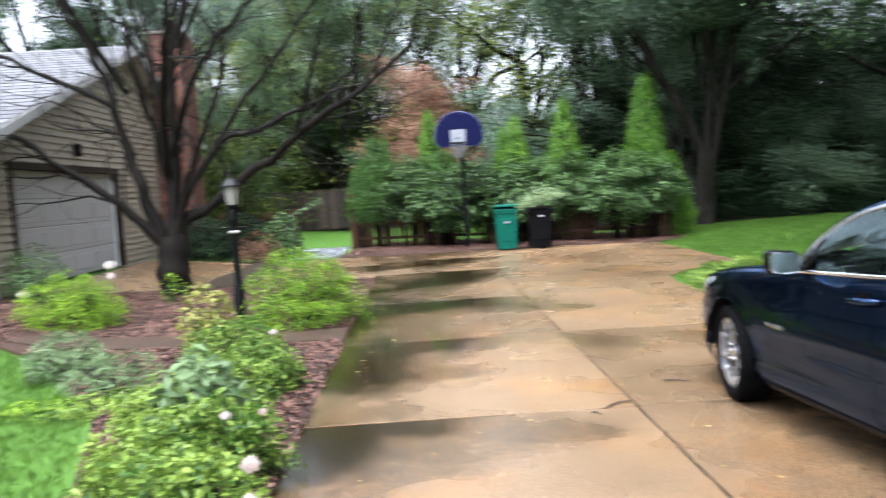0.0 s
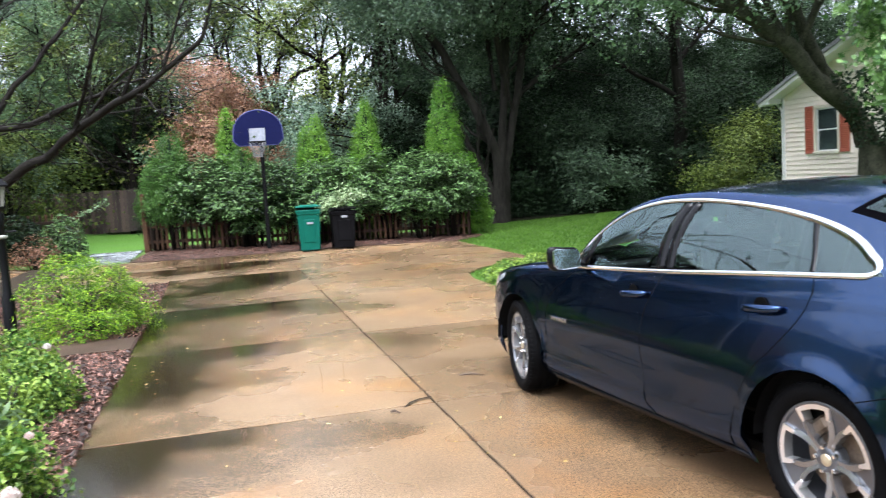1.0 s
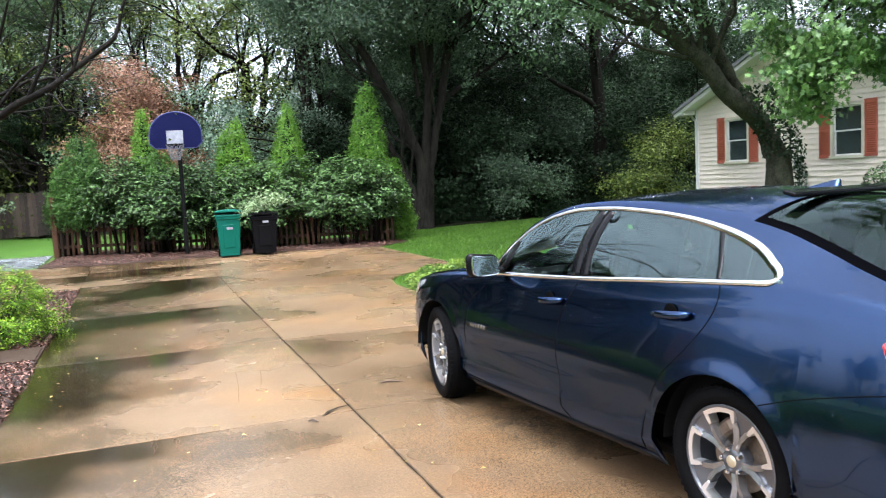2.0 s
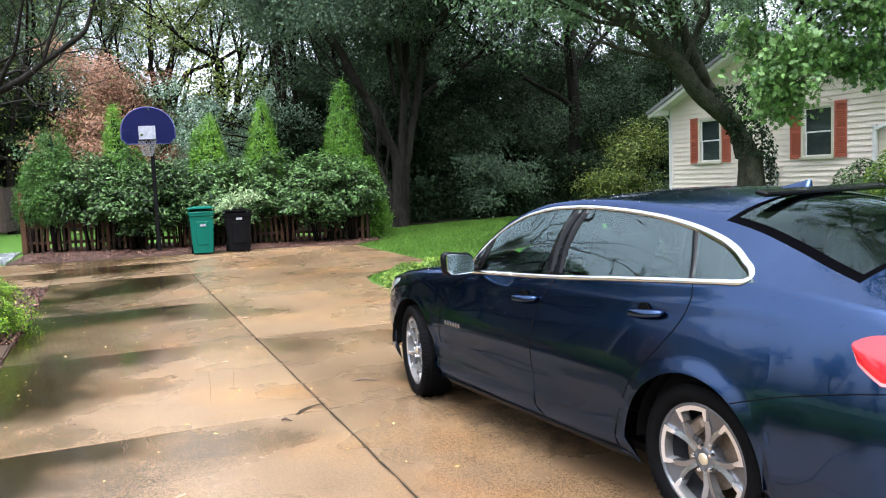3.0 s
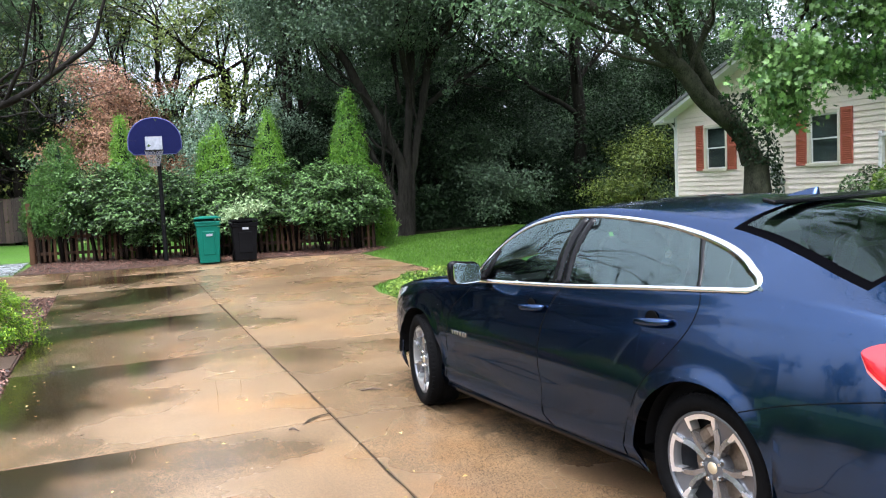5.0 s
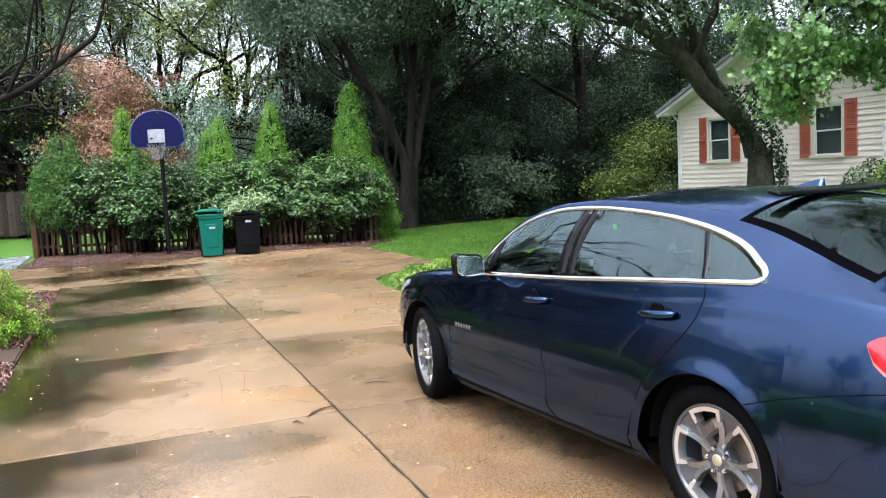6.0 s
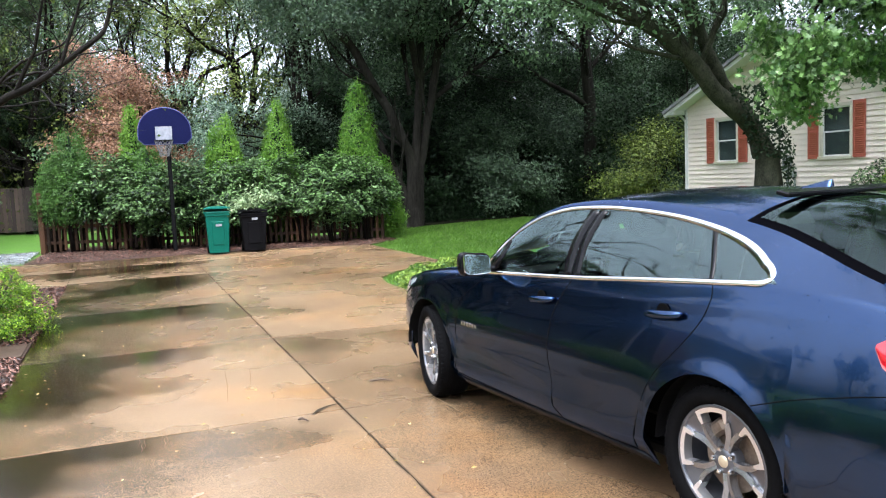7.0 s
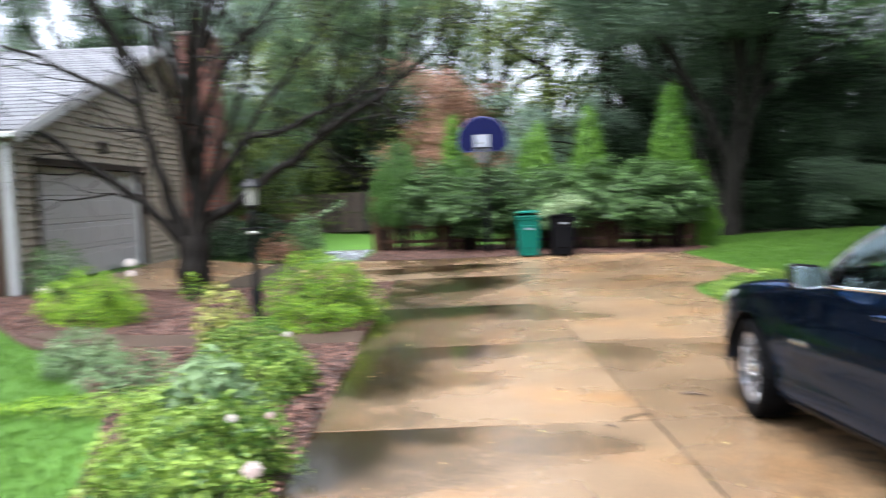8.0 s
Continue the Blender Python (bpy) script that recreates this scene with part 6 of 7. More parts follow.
rr = np.hypot(ic[:, 0] - 13.3 + 0.62 * np.clip(ic[:, 2] - 2.0, 0, 9), ic[:, 1] - 13.7)
ic = ic[(rr > 0.26) & (rr < 0.46) & ((ic[:, 0] > 13.3) | (ic[:, 2] > 1.75))]
nr = ic - np.array((13.2, 13.8, 1.5))
nr[:, 2] = 0.2
part("ivy", leaves_mesh("ivy", LEAF_DARK, irng, ic, nr / np.linalg.norm(nr, axis=1, keepdims=True), 0.075, 0.065), LEAF_DARK, lean_tree, "dark ivy leaves on the trunk")

# pin oak bough with lobed leaves, hanging from the neighbour's front tree
LOBED = (((-0.5, 0, 0), (-0.2, -0.16, 0), (-0.12, -0.5, 0.3), (0.02, -0.15, 0), (0.2, -0.42, 0.3), (0.25, -0.1, 0), (0.55, 0, 0.1), (0.25, 0.1, 0), (0.2, 0.42, 0.3), (0.02, 0.15, 0), (-0.12, 0.5, 0.3), (-0.2, 0.16, 0)),
         ((0, 1, 11), (1, 2, 3), (1, 3, 9), (1, 9, 11), (9, 10, 11), (3, 4, 5), (3, 5, 7), (3, 7, 9), (7, 8, 9), (5, 6, 7)))


def pin_oak():
    rng = np.random.default_rng(77)
    wood, tips = [], []
    run, rad = bezier_limb([(15.5, 5.0, 0.1), (15.4, 5.1, 3.0), (15.2, 5.3, 6.5), (15.0, 5.6, 10)], 0.34, 0.2)
    wood.append((run, rad))
    boughs = [([(15.3, 5.2, 5.0), (13.0, 7.0, 4.9), (10.8, 8.6, 4.4), (9.4, 9.2, 3.7), (8.9, 9.3, 2.9)], 0.11, 0.014),
              ([(15.3, 5.2, 4.6), (13.4, 7.0, 4.5), (11.4, 8.6, 4.1), (10.4, 9.1, 3.5)], 0.10, 0.016),
              ([(13.0, 7.0, 4.9), (10.8, 8.4, 5.1), (9.3, 9.2, 4.5), (8.8, 9.4, 3.8)], 0.07, 0.014),
              ([(15.2, 5.3, 6.0), (12.4, 7.6, 6.0), (10.2, 9.0, 5.3), (9.5, 9.4, 4.5)], 0.09, 0.016),
              ([(11.4, 8.6, 4.1), (10.2, 9.2, 3.7), (9.4, 9.4, 3.2), (9.1, 9.4, 2.5)], 0.04, 0.01),
              ([(11.4, 8.6, 4.1), (11.0, 9.1, 3.7), (10.9, 9.3, 3.3), (11.1, 9.4, 3.05)], 0.035, 0.01)]
    for k in range(12):
        w = 1.2 + 2.6 * k / 11
        q = 4.5 + 2.5 * (k % 3)
        boughs.append(([(15.2, 5.3, 6.6 + 0.2 * k), (15.1 + q * 0.5 * math.cos(w), 5.3 + q * 0.5 * math.sin(w), 8.6 + 0.15 * k), (15.0 + q * math.cos(w), 5.4 + q * math.sin(w), 8.6 + 0.25 * k)], 0.10, 0.02))
    for pts, a, b2 in boughs:
        run, rad = bezier_limb(pts, a, b2)
        wood.append((run, rad))
        for k in range(14):
            j = min(len(run) - 1, int(len(run) * rng.uniform(0.3, 1.0)))
            d = Vector(rng.normal(0, 1, 3)) + Vector((-0.3, 0.3, -0.5))
            grow(rng, run[j], d, 0.5, max(rad[j] * 0.4, 0.006), 2, wood, tips, 0.7, -0.05, 0.12, 3, 0.66, 4, 0.2)
    t = thing("pin_oak", "pin oak with bright lobed leaves on hanging boughs", "tree")
    part("trunk", wood_mesh("pin_oak_trunk", wood, BARK, 0.003), BARK, t)
    low = [p for p in tips if p[2] < 6.9]
    high = [p for p in tips if p[2] >= 6.9]
    part("crown", crown_mesh("pin_oak_crown", LEAF_OAK, rng, low, 15000, 0.15, 0.13, 0.105, 0.45, 1.2, shape=LOBED, clump=0.8), LEAF_OAK, t)
    part("crown", crown_mesh("pin_oak_upper_crown", LEAF_OAK, rng, high, 16000, 0.25, 0.15, 0.12, 0.5, 0.8, shape=LOBED), LEAF_OAK, t)
    return t


pin_oak().matrix_basis = Matrix.Translation((0.66, 0.0, 0.5))

# the spreading, nearly bare cherry by the path
cherry, cherry_tips = limbed_tree("cherry_tree", "spreading old cherry tree, nearly bare and wet", 83,
            ([(-4.56, 14.3, -0.1), (-4.56, 14.3, 0.3), (-4.52, 14.3, 0.75), (-4.5, 14.3, 1.1)], 0.33, 0.25),
            [([(-4.42, 14.3, 1.0), (-4.2, 14.28, 1.38), (-3.5, 14.1, 1.75), (-2.8, 13.8, 2.2), (-2.1, 13.4, 2.65), (-1.3, 12.8, 3.1), (-0.7, 12.5, 3.4), (-0.1, 12.3, 3.9)], 0.117, 0.032),
             ([(-1.3, 12.8, 3.1), (-0.95, 12.45, 3.8), (-0.7, 12.1, 4.7)], 0.034, 0.012),
             ([(-2.1, 13.4, 2.65), (-1.4, 13.2, 3.4), (-0.6, 13.0, 3.9)], 0.036, 0.012),
             ([(-0.7, 12.5, 3.4), (-0.35, 12.35, 4.3), (-0.1, 12.1, 5.3)], 0.030, 0.010),
             ([(-4.4, 14.3, 1.5), (-3.8, 14.5, 2.5), (-3.2, 14.6, 2.85), (-2.2, 14.6, 3.2), (-1.6, 14.5, 3.5)], 0.086, 0.028),
             ([(-4.52, 14.3, 0.95), (-4.40, 14.3, 2.2), (-4.36, 14.3, 3.2), (-4.30, 14.3, 4.2), (-4.1, 14.2, 5.4)], 0.13, 0.05),
             ([(-4.43, 14.25, 1.1), (-4.12, 14.1, 2.05), (-3.74, 14.0, 2.9), (-3.45, 13.9, 3.65), (-3.2, 13.7, 4.4)], 0.075, 0.03),
             ([(-4.5, 14.25, 1.9), (-4.6, 14.1, 2.75), (-4.7, 13.9, 3.4), (-4.8, 13.6, 4.2), (-4.8, 13.3, 5.0)], 0.07, 0.028),
             ([(-4.68, 14.3, 0.95), (-4.93, 14.25, 1.8), (-5.1, 14.2, 2.3), (-5.25, 14.2, 2.9), (-5.3, 14.1, 3.5), (-5.6, 14.0, 4.4), (-6.0, 13.8, 5.3)], 0.125, 0.045),
             ([(-4.68, 14.25, 0.95), (-5.05, 14.1, 1.4), (-5.45, 13.95, 1.82), (-6.2, 13.6, 2.45), (-6.7, 13.3, 2.9), (-7.5, 13.0, 3.15)], 0.101, 0.040),
             ([(-5.3, 14.1, 3.4), (-6.0, 14.0, 3.8), (-6.9, 13.9, 4.25), (-7.6, 13.8, 4.6)], 0.062, 0.024),
             ([(-4.45, 14.3, 2.4), (-3.9, 13.7, 3.5), (-3.2, 13.2, 4.3), (-2.3, 12.8, 5.0)], 0.078, 0.024),
             ([(-2.1, 13.4, 2.65), (-1.7, 12.6, 3.4), (-1.4, 12.0, 4.2)], 0.047, 0.016),
             ([(-4.2, 14.3, 4.4), (-3.6, 13.8, 5.8), (-2.8, 13.2, 7.2), (-2.2, 12.8, 8.6)], 0.070, 0.024),
             ([(-3.9, 14.2, 5.5), (-4.2, 13.6, 7.0), (-4.7, 13.0, 8.6)], 0.055, 0.024),
             ([(-2.3, 12.8, 5.0), (-1.3, 12.4, 6.2), (-0.6, 12.0, 7.5)], 0.039, 0.016),
             ([(-3.2, 11.0, 5.3), (-2.8, 10.3, 6.5), (-2.4, 9.8, 7.6)], 0.031, 0.016),
             ([(-4.5, 14.2, 2.2), (-4.1, 13.0, 3.6), (-3.6, 11.9, 4.5), (-3.2, 11.0, 5.3)], 0.086, 0.024),
             ([(-3.8, 14.5, 2.5), (-2.9, 14.9, 3.9), (-2.0, 15.0, 5.0), (-1.2, 14.8, 6.0)], 0.062, 0.020),
             ([(-5.0, 14.0, 3.6), (-5.8, 13.0, 5.4), (-6.4, 12.0, 6.8), (-6.8, 11.2, 8.0)], 0.070, 0.024)]
            + [([(-4.5, 14.2, 3.4), (-4.5 + 1.2 * math.cos(w), 14.6 + 1.0 * math.sin(w), 6.4), (-4.6 + 2.4 * math.cos(w), 15.0 + 2.2 * math.sin(w), 9.2 + 0.5 * (k % 3)), (-4.8 + 3.8 * math.cos(w), 15.4 + 3.4 * math.sin(w), 11.6 + 0.8 * (k % 2))], 0.036, 0.012) for k, w in enumerate(np.linspace(0.3, 6.2, 7))],
            CHERRY_BARK, LEAF_YELLOW, 1800, 0.07, 0.25, 1.15, 3, 12, lift=0.0, thin=0.0015, spread=1.05, gnarl=0.10, wob=0.24, fine=0.32)


# ---- hedge, arborvitae ----
def lumpy(rng, n, rx, ry, rz, lumps=14, depth=0.22, skirt=1.0):
    """Points on a lumpy dome and their outward ways."""
    d = unit(rng, n)
    d[:, 2] = np.abs(d[:, 2]) * 1.0 - 0.25 * (rng.random(n) < 0.35)
    c = unit(rng, lumps)
    c[:, 2] = np.abs(c[:, 2])
    near = (d @ c.T).max(1)
    r = 1 - depth + depth * np.clip((near - 0.75) / 0.25, 0, 1) * 1.6
    r *= (1 - 0.45 * rng.random(n) ** 3) * np.where(d[:, 2] < 0.12, skirt, 1.0)
    return d * r[:, None] * np.array((rx, ry, rz)), d


def bush(name, label, category, seed, rx, ry, rz, mat, n, leaf, width, stems=10, z0=0.0, hang=0.3, group="", stem_mat=TWIG, lumps=14, jitter=0.55, sprays=0, fan=0.2, skirt=1.0):
    rng = np.random.default_rng(seed)
    if sprays:
        c, dc = lumpy(rng, sprays, rx, ry, rz, lumps, skirt=skirt)
        which = rng.integers(0, sprays, n)
        w, q = rng.uniform(0, 6.283, n), np.sqrt(rng.random(n)) * fan
        flat = np.column_stack([np.cos(w) * q, np.sin(w) * q, rng.normal(0, 0.025, n) - 0.9 * q * q / fan])
        p, d = c[which] + flat, dc[which] * 0.5
    else:
        p, d = lumpy(rng, n, rx, ry, rz, lumps)
    p[:, 2] += z0
    nn = d * 0.8
    nn[:, 2] += 0.6
    t = thing(name, label, category, group)
    g = Geo()
    for k in range(stems):
        w = rng.uniform(0, 6.28)
        e = Vector((math.cos(w) * rx * 0.6, math.sin(w) * ry * 0.6, z0 + rz * rng.uniform(0.4, 0.8)))
        b2 = Vector((math.cos(w) * rx * 0.15, math.sin(w) * ry * 0.15, -0.05))
        g.tube([b2, b2.lerp(e, 0.5) + Vector((0, 0, 0.1 * rz)), e], [0.02 * rz ** 0.5, 0.015 * rz ** 0.5, 0.006], 5)
    tagged(part("stem_tangle", g, stem_mat, t, "", True, False), kind="stuff")
    part("foliage", leaves_mesh(name + "_foliage", mat, rng, p, nn, leaf, width, jitter=jitter, hang=hang), mat, t)
    return t


FA, FB = Vector((-2.1, 24.3)), Vector((6.6, 21.2))


def along_fence(t, back):
    d = (FB - FA).normalized()
    p = FA + (FB - FA) * t + Vector((-d.y, d.x)) * back
    return p.x, p.y


shrubs = [bush("hedge_shrub", "dense broad-leaved hedge shrub behind the fence", "shrub", 90 + k, 0.95, 0.85, 1.36, LEAF_HEDGE, 7500, 0.11, 0.055, 16, 1.06, 0.6, "hedge shrubs", BARK, jitter=0.3, sprays=210, fan=0.24, skirt=0.62) for k in range(3)]
hrng = np.random.default_rng(8)
for i, t in enumerate((0.19, 0.27, 0.35, 0.44, 0.55, 0.66, 0.76, 0.86, 0.95)):
    x, y = along_fence(t, 0.05 + 0.15 * float(hrng.random()))
    s = float(hrng.uniform(0.92, 1.06))
    m = Matrix.Translation((x, y - (0.25 if i in (2, 4, 7) else 0.0), -0.38 if i in (2, 4, 7) else 0.0)) @ Matrix.Rotation(float(hrng.uniform(0, 6.28)), 4, "Z") @ Matrix.Scale(s * (1.14 if i in (2, 4, 7) else 1.0), 4)
    if i < 3:
        shrubs[i].matrix_basis = m
    else:
        copy_thing(shrubs[i % 3], Matrix()).matrix_basis = m


def arborvitae(seed, h, r, blunt, mat, label, bare=0.03):
    """A conifer of upright flat sprays, clumped so that dark hollows show between them."""
    rng = np.random.default_rng(seed)
    clumps = int(230 * h * (0.4 + r))
    z = bare + (h - bare) * (1 - np.sqrt(rng.random(clumps))) * 0.98
    w = rng.uniform(0, 2 * np.pi, clumps)
    lump = 1 + 0.12 * np.sin(w * 3 + z * 2.1 + seed) + 0.10 * rng.normal(0, 1, clumps)
    rad = 1.08 * r * (1 - z / h) ** blunt * lump * np.clip(0.6 + (z - bare) / (0.35 * h), 0, 1)
    out = np.column_stack([np.cos(w), np.sin(w), 0.35 + 0 * w])
    cen = np.column_stack([rad * np.cos(w), rad * np.sin(w), z])
    per = 26
    size = 0.075 + 0.05 * rng.random((clumps, 1, 1)) * min(1.0, r + 0.3)
    fan = rng.normal(0, 1, (clumps, per, 3)) * np.array((0.75, 0.75, 1.15)) * size * 0.8
    p = (cen[:, None, :] + fan).reshape(-1, 3)
    p[:, 2] = np.clip(p[:, 2], 0.02, h * 1.01)
    nn = np.repeat(out, per, axis=0) + rng.normal(0, 0.35, (clumps * per, 3))
    t = thing("arborvitae", label, "conifer", "arborvitae row")
    stems = Geo().tube([(0, 0, -0.05), (0, 0, h * 0.5), (0, 0, h * 0.9)], [0.08, 0.05, 0.01], 7)
    for w in (0.4, 2.3, 4.2) if bare > 0.3 else ():
        stems.tube([(0.16 * math.cos(w), 0.16 * math.sin(w), -0.05), (0.3 * math.cos(w), 0.3 * math.sin(w), bare + 0.3)], [0.07, 0.05], 6)
    part("trunk", stems, BARK, t, "", True, False)
    # Solid dark cone that paints the shade in the hollows between sprays
    part("core", Geo().lathe([(0.02, bare + 0.1), (r * 0.6, bare + 0.25), (r * 0.66, bare + h * 0.25), (r * 0.36, h * 0.65), (0.01, h * 0.93)], 14), LEAF_DARK, t, "dark inner core painted as shade", True)
    part("foliage", leaves_mesh("arborvitae_foliage", mat, rng, p, nn, 0.075, 0.03, hang=-1.2, jitter=0.45), mat, t)
    return t


POINTED, ROUNDED = "pointed bright green arborvitae behind the hedge", "rounded deep green conifer in the hedge"
for k, (x, y, h, r, blunt, deep) in enumerate(((-1.30, 24.2, 3.45, 0.64, 0.45, True), (-1.82, 24.5, 2.65, 0.5, 0.45, True), (0.32, 24.1, 4.2, 0.5, 0.72, False), (0.66, 23.3, 2.9, 0.55, 0.5, True), (2.50, 23.6, 3.45, 0.5, 0.72, False), (2.82, 23.5, 3.65, 0.64, 0.7, False), (4.20, 23.1, 4.08, 0.74, 0.75, False), (6.41, 22.6, 4.66, 0.76, 0.68, False), (6.92, 22.0, 2.3, 0.5, 0.5, False))):
    a = arborvitae(120 + k, h, r, blunt, LEAF_ARB_DEEP if deep else LEAF_ARB, ROUNDED if deep else POINTED, 0.85 if deep else 0.03)
    a.matrix_basis = Matrix.Translation((x, y, 0))

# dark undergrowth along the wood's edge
under = bush("undergrowth_shrub", "leafy undergrowth at the wood's edge, darkened for shade", "shrub", 151, 1.1, 0.9, 1.0, LEAF_DARK, 5200, 0.10, 0.05, 12, 0.05, 0.3, "undergrowth")
for i, (x, y, s) in enumerate(((10.6, 26.6, 0.9), (12.2, 26.0, 1.0), (13.8, 25.8, 0.85), (15.4, 27.2, 1.1), (19.0, 26.6, 1.0), (7.6, 27.2, 0.9), (17.0, 26.2, 0.7))):
    m = Matrix.Translation((x, y, ground_z(x, y))) @ Matrix.Rotation(radians(67 * i), 4, "Z") @ Matrix.Scale(s, 4)
    if i == 0:
        under.matrix_basis = m
    else:
        copy_thing(under, Matrix()).matrix_basis = m

# the far woods close the view low down: fine leaves before a mass coloured shade-dark
def far_crest(a):
    return 7.4 + 2.2 * noise.noise(Vector((a * 0.22, 0, 0))) + 1.2 * noise.noise(Vector((a * 0.9, 3, 0))) - 1.8 * math.exp(-((a - 6.0) / 4.5) ** 2) + 3.2 * min(1.0, max(0.0, (a - 13) / 8))


wrng = np.random.default_rng(171)
far_leaves = []
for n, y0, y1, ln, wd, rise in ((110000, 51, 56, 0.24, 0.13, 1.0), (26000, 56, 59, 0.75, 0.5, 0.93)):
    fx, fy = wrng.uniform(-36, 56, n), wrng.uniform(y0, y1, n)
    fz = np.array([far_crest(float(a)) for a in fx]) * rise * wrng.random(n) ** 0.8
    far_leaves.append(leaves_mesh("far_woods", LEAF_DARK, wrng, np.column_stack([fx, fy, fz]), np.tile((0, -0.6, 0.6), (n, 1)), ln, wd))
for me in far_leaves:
    tagged(part("far_woods", me, LEAF_DARK), "distant green woods behind the yard, darkened for shade", "woods", kind="stuff")
# ---- fences ----
def picket_mesh(h, w=0.07):
    g = Geo()
    o = [(-w / 2, 0, 0.05), (w / 2, 0, 0.05), (w / 2, 0, h - 0.05), (w / 4, 0, h), (-w / 4, 0, h), (-w / 2, 0, h - 0.05)]
    return g.prism(o, (0, -0.01, 0), (0, 0.01, 0)).mesh("picket", PICKET, fix=True)


def picket_fence(name, label, a, b2, h, step, group=""):
    f = thing(name, label, "fence", group)
    a, b2 = Vector(a), Vector(b2)
    d = (b2 - a).normalized()
    L = (b2 - a).length
    ang = math.atan2(d.y, d.x)
    turn = Matrix.Rotation(ang, 4, "Z")
    me = picket_mesh(h)
    rng = np.random.default_rng(int(L * 100))
    n = int(L / step)
    for i in range(n + 1):
        p = a + d * (i * L / n)
        ob = new("picket", me)
        ob.parent = f
        ob.matrix_basis = Matrix.Translation((p.x + d.y * 0.045, p.y - d.x * 0.045, float(rng.normal(0, 0.012)))) @ turn @ Matrix.Rotation(float(rng.normal(0, 0.012)), 4, "Y")
    mid = (a + b2) / 2
    for z in (0.27, h - 0.24):
        part("rail", Geo().box((mid.x, mid.y, z), (L, 0.04, 0.085), turn.to_3x3(), 0.006), PICKET, f)
    for i in range(int(L / 2.2) + 2):
        p = a + d * min(L, i * 2.2)
        part("post", Geo().box((p.x - d.y * 0.06, p.y + d.x * 0.06, h / 2), (0.09, 0.09, h + 0.1), turn.to_3x3(), 0.01), PICKET, f)
    return f


picket_fence("picket_fence", "low weathered brown picket fence under the hedge", FA, FB, 0.95, 0.145, "picket fences")
picket_fence("picket_fence", "weathered brown picket fence beyond the garden bed", (-3.9, 24.3), (-8.2, 24.6), 1.25, 0.16, "picket fences")
tagged(part("gate_post", Geo().box((-2.15, 24.3, 0.82), (0.13, 0.13, 1.68), None, 0.015), PICKET), "tall brown wooden gate post", "post")


def board_fence():
    f = thing("board_fence", "tall grey-brown wooden board fence across the back yard", "fence")
    rng = np.random.default_rng(3)
    me = Geo().box((0, 0, 0.93), (0.142, 0.02, 1.82), None, 0.004).mesh("board", BOARD, fix=True)
    x = -17.0
    while x < 5:
        ob = new("board", me)
        ob.parent = f
        ob.matrix_basis = Matrix.Translation((x, 37.0 + float(rng.normal(0, 0.006)), float(rng.normal(0.05, 0.02))))
        x += 0.15
    for z in (0.4, 1.6):
        part("rail", Geo().box((-6, 37.03, z), (22, 0.04, 0.09)), BOARD, f)
    return f


board_fence()
# ---- garden bed ----
def put(t, x, y, turn=0.0, s=1.0, z=None):
    t.matrix_basis = Matrix.Translation((x, y, ground_z(x, y) if z is None else z)) @ Matrix.Rotation(radians(turn), 4, "Z") @ Matrix.Scale(s, 4)
    return t


put(bush("lime_spirea", "rounded lime-green spirea bush by the driveway", "shrub", 201, 0.80, 0.75, 1.0, LEAF_LIME, 15000, 0.055, 0.017, 24, 0.05, -0.8, "spirea bushes", lumps=26, sprays=420, fan=0.11, jitter=0.45), -1.68, 10.35, 0, 0.92)
put(bush("lime_spirea", "rounded lime-green spirea bush in the mulch", "shrub", 202, 0.82, 0.75, 0.85, LEAF_LIME, 13000, 0.055, 0.017, 24, 0.05, -0.8, "spirea bushes", lumps=26, sprays=380, fan=0.11, jitter=0.45), -5.0, 11.0, 0, 0.80)
put(bush("boxwood", "small dark green clipped boxwood", "shrub", 203, 0.5, 0.5, 0.8, LEAF_HEDGE, 2500, 0.05, 0.03, 10, 0.05), -6.35, 12.85)
put(bush("sage_clump", "grey-green woolly sage clump", "perennial", 204, 0.46, 0.4, 0.38, LEAF_SAGE, 1000, 0.11, 0.022, 14, 0.03, -0.8, jitter=0.8), -3.75, 7.9, 0, 1.0)
put(bush("sage_clump", "thin grey-green sage stems over bare mulch", "perennial", 214, 0.45, 0.4, 0.34, LEAF_SAGE, 600, 0.10, 0.02, 12, 0.02, -0.8, jitter=0.8), -2.95, 7.1, 0, 1.0)
put(bush("golden_shrub", "pale golden-leaved shrub above the roses", "shrub", 205, 0.30, 0.28, 0.66, LEAF_GOLD, 620, 0.08, 0.04, 10, 0.12, -0.5), -2.42, 8.35)
put(bush("groundcover", "low light green groundcover at the lawn's edge", "perennial", 206, 0.5, 0.34, 0.14, LEAF_ROSE, 700, 0.06, 0.03, 12, 0.0), -2.75, 6.45, 20)
put(bush("groundcover", "yellow-green strap leaves spilling over the lawn", "perennial", 216, 0.55, 0.2, 0.10, LEAF_LIME, 420, 0.10, 0.018, 10, 0.0), -3.35, 6.5, 10)
put(bush("blue_green_perennial", "broad-leaved blue-green perennial between rose bushes", "perennial", 207, 0.34, 0.32, 0.52, LEAF_SAGE, 420, 0.135, 0.06, 14, 0.05, -0.2, jitter=0.8), -1.66, 5.3)
put(bush("blue_green_perennial", "broad-leaved blue-green perennial among roses", "perennial", 208, 0.26, 0.25, 0.46, LEAF_SAGE, 260, 0.13, 0.06, 14, 0.05, -0.2, jitter=0.8), -1.85, 5.9)


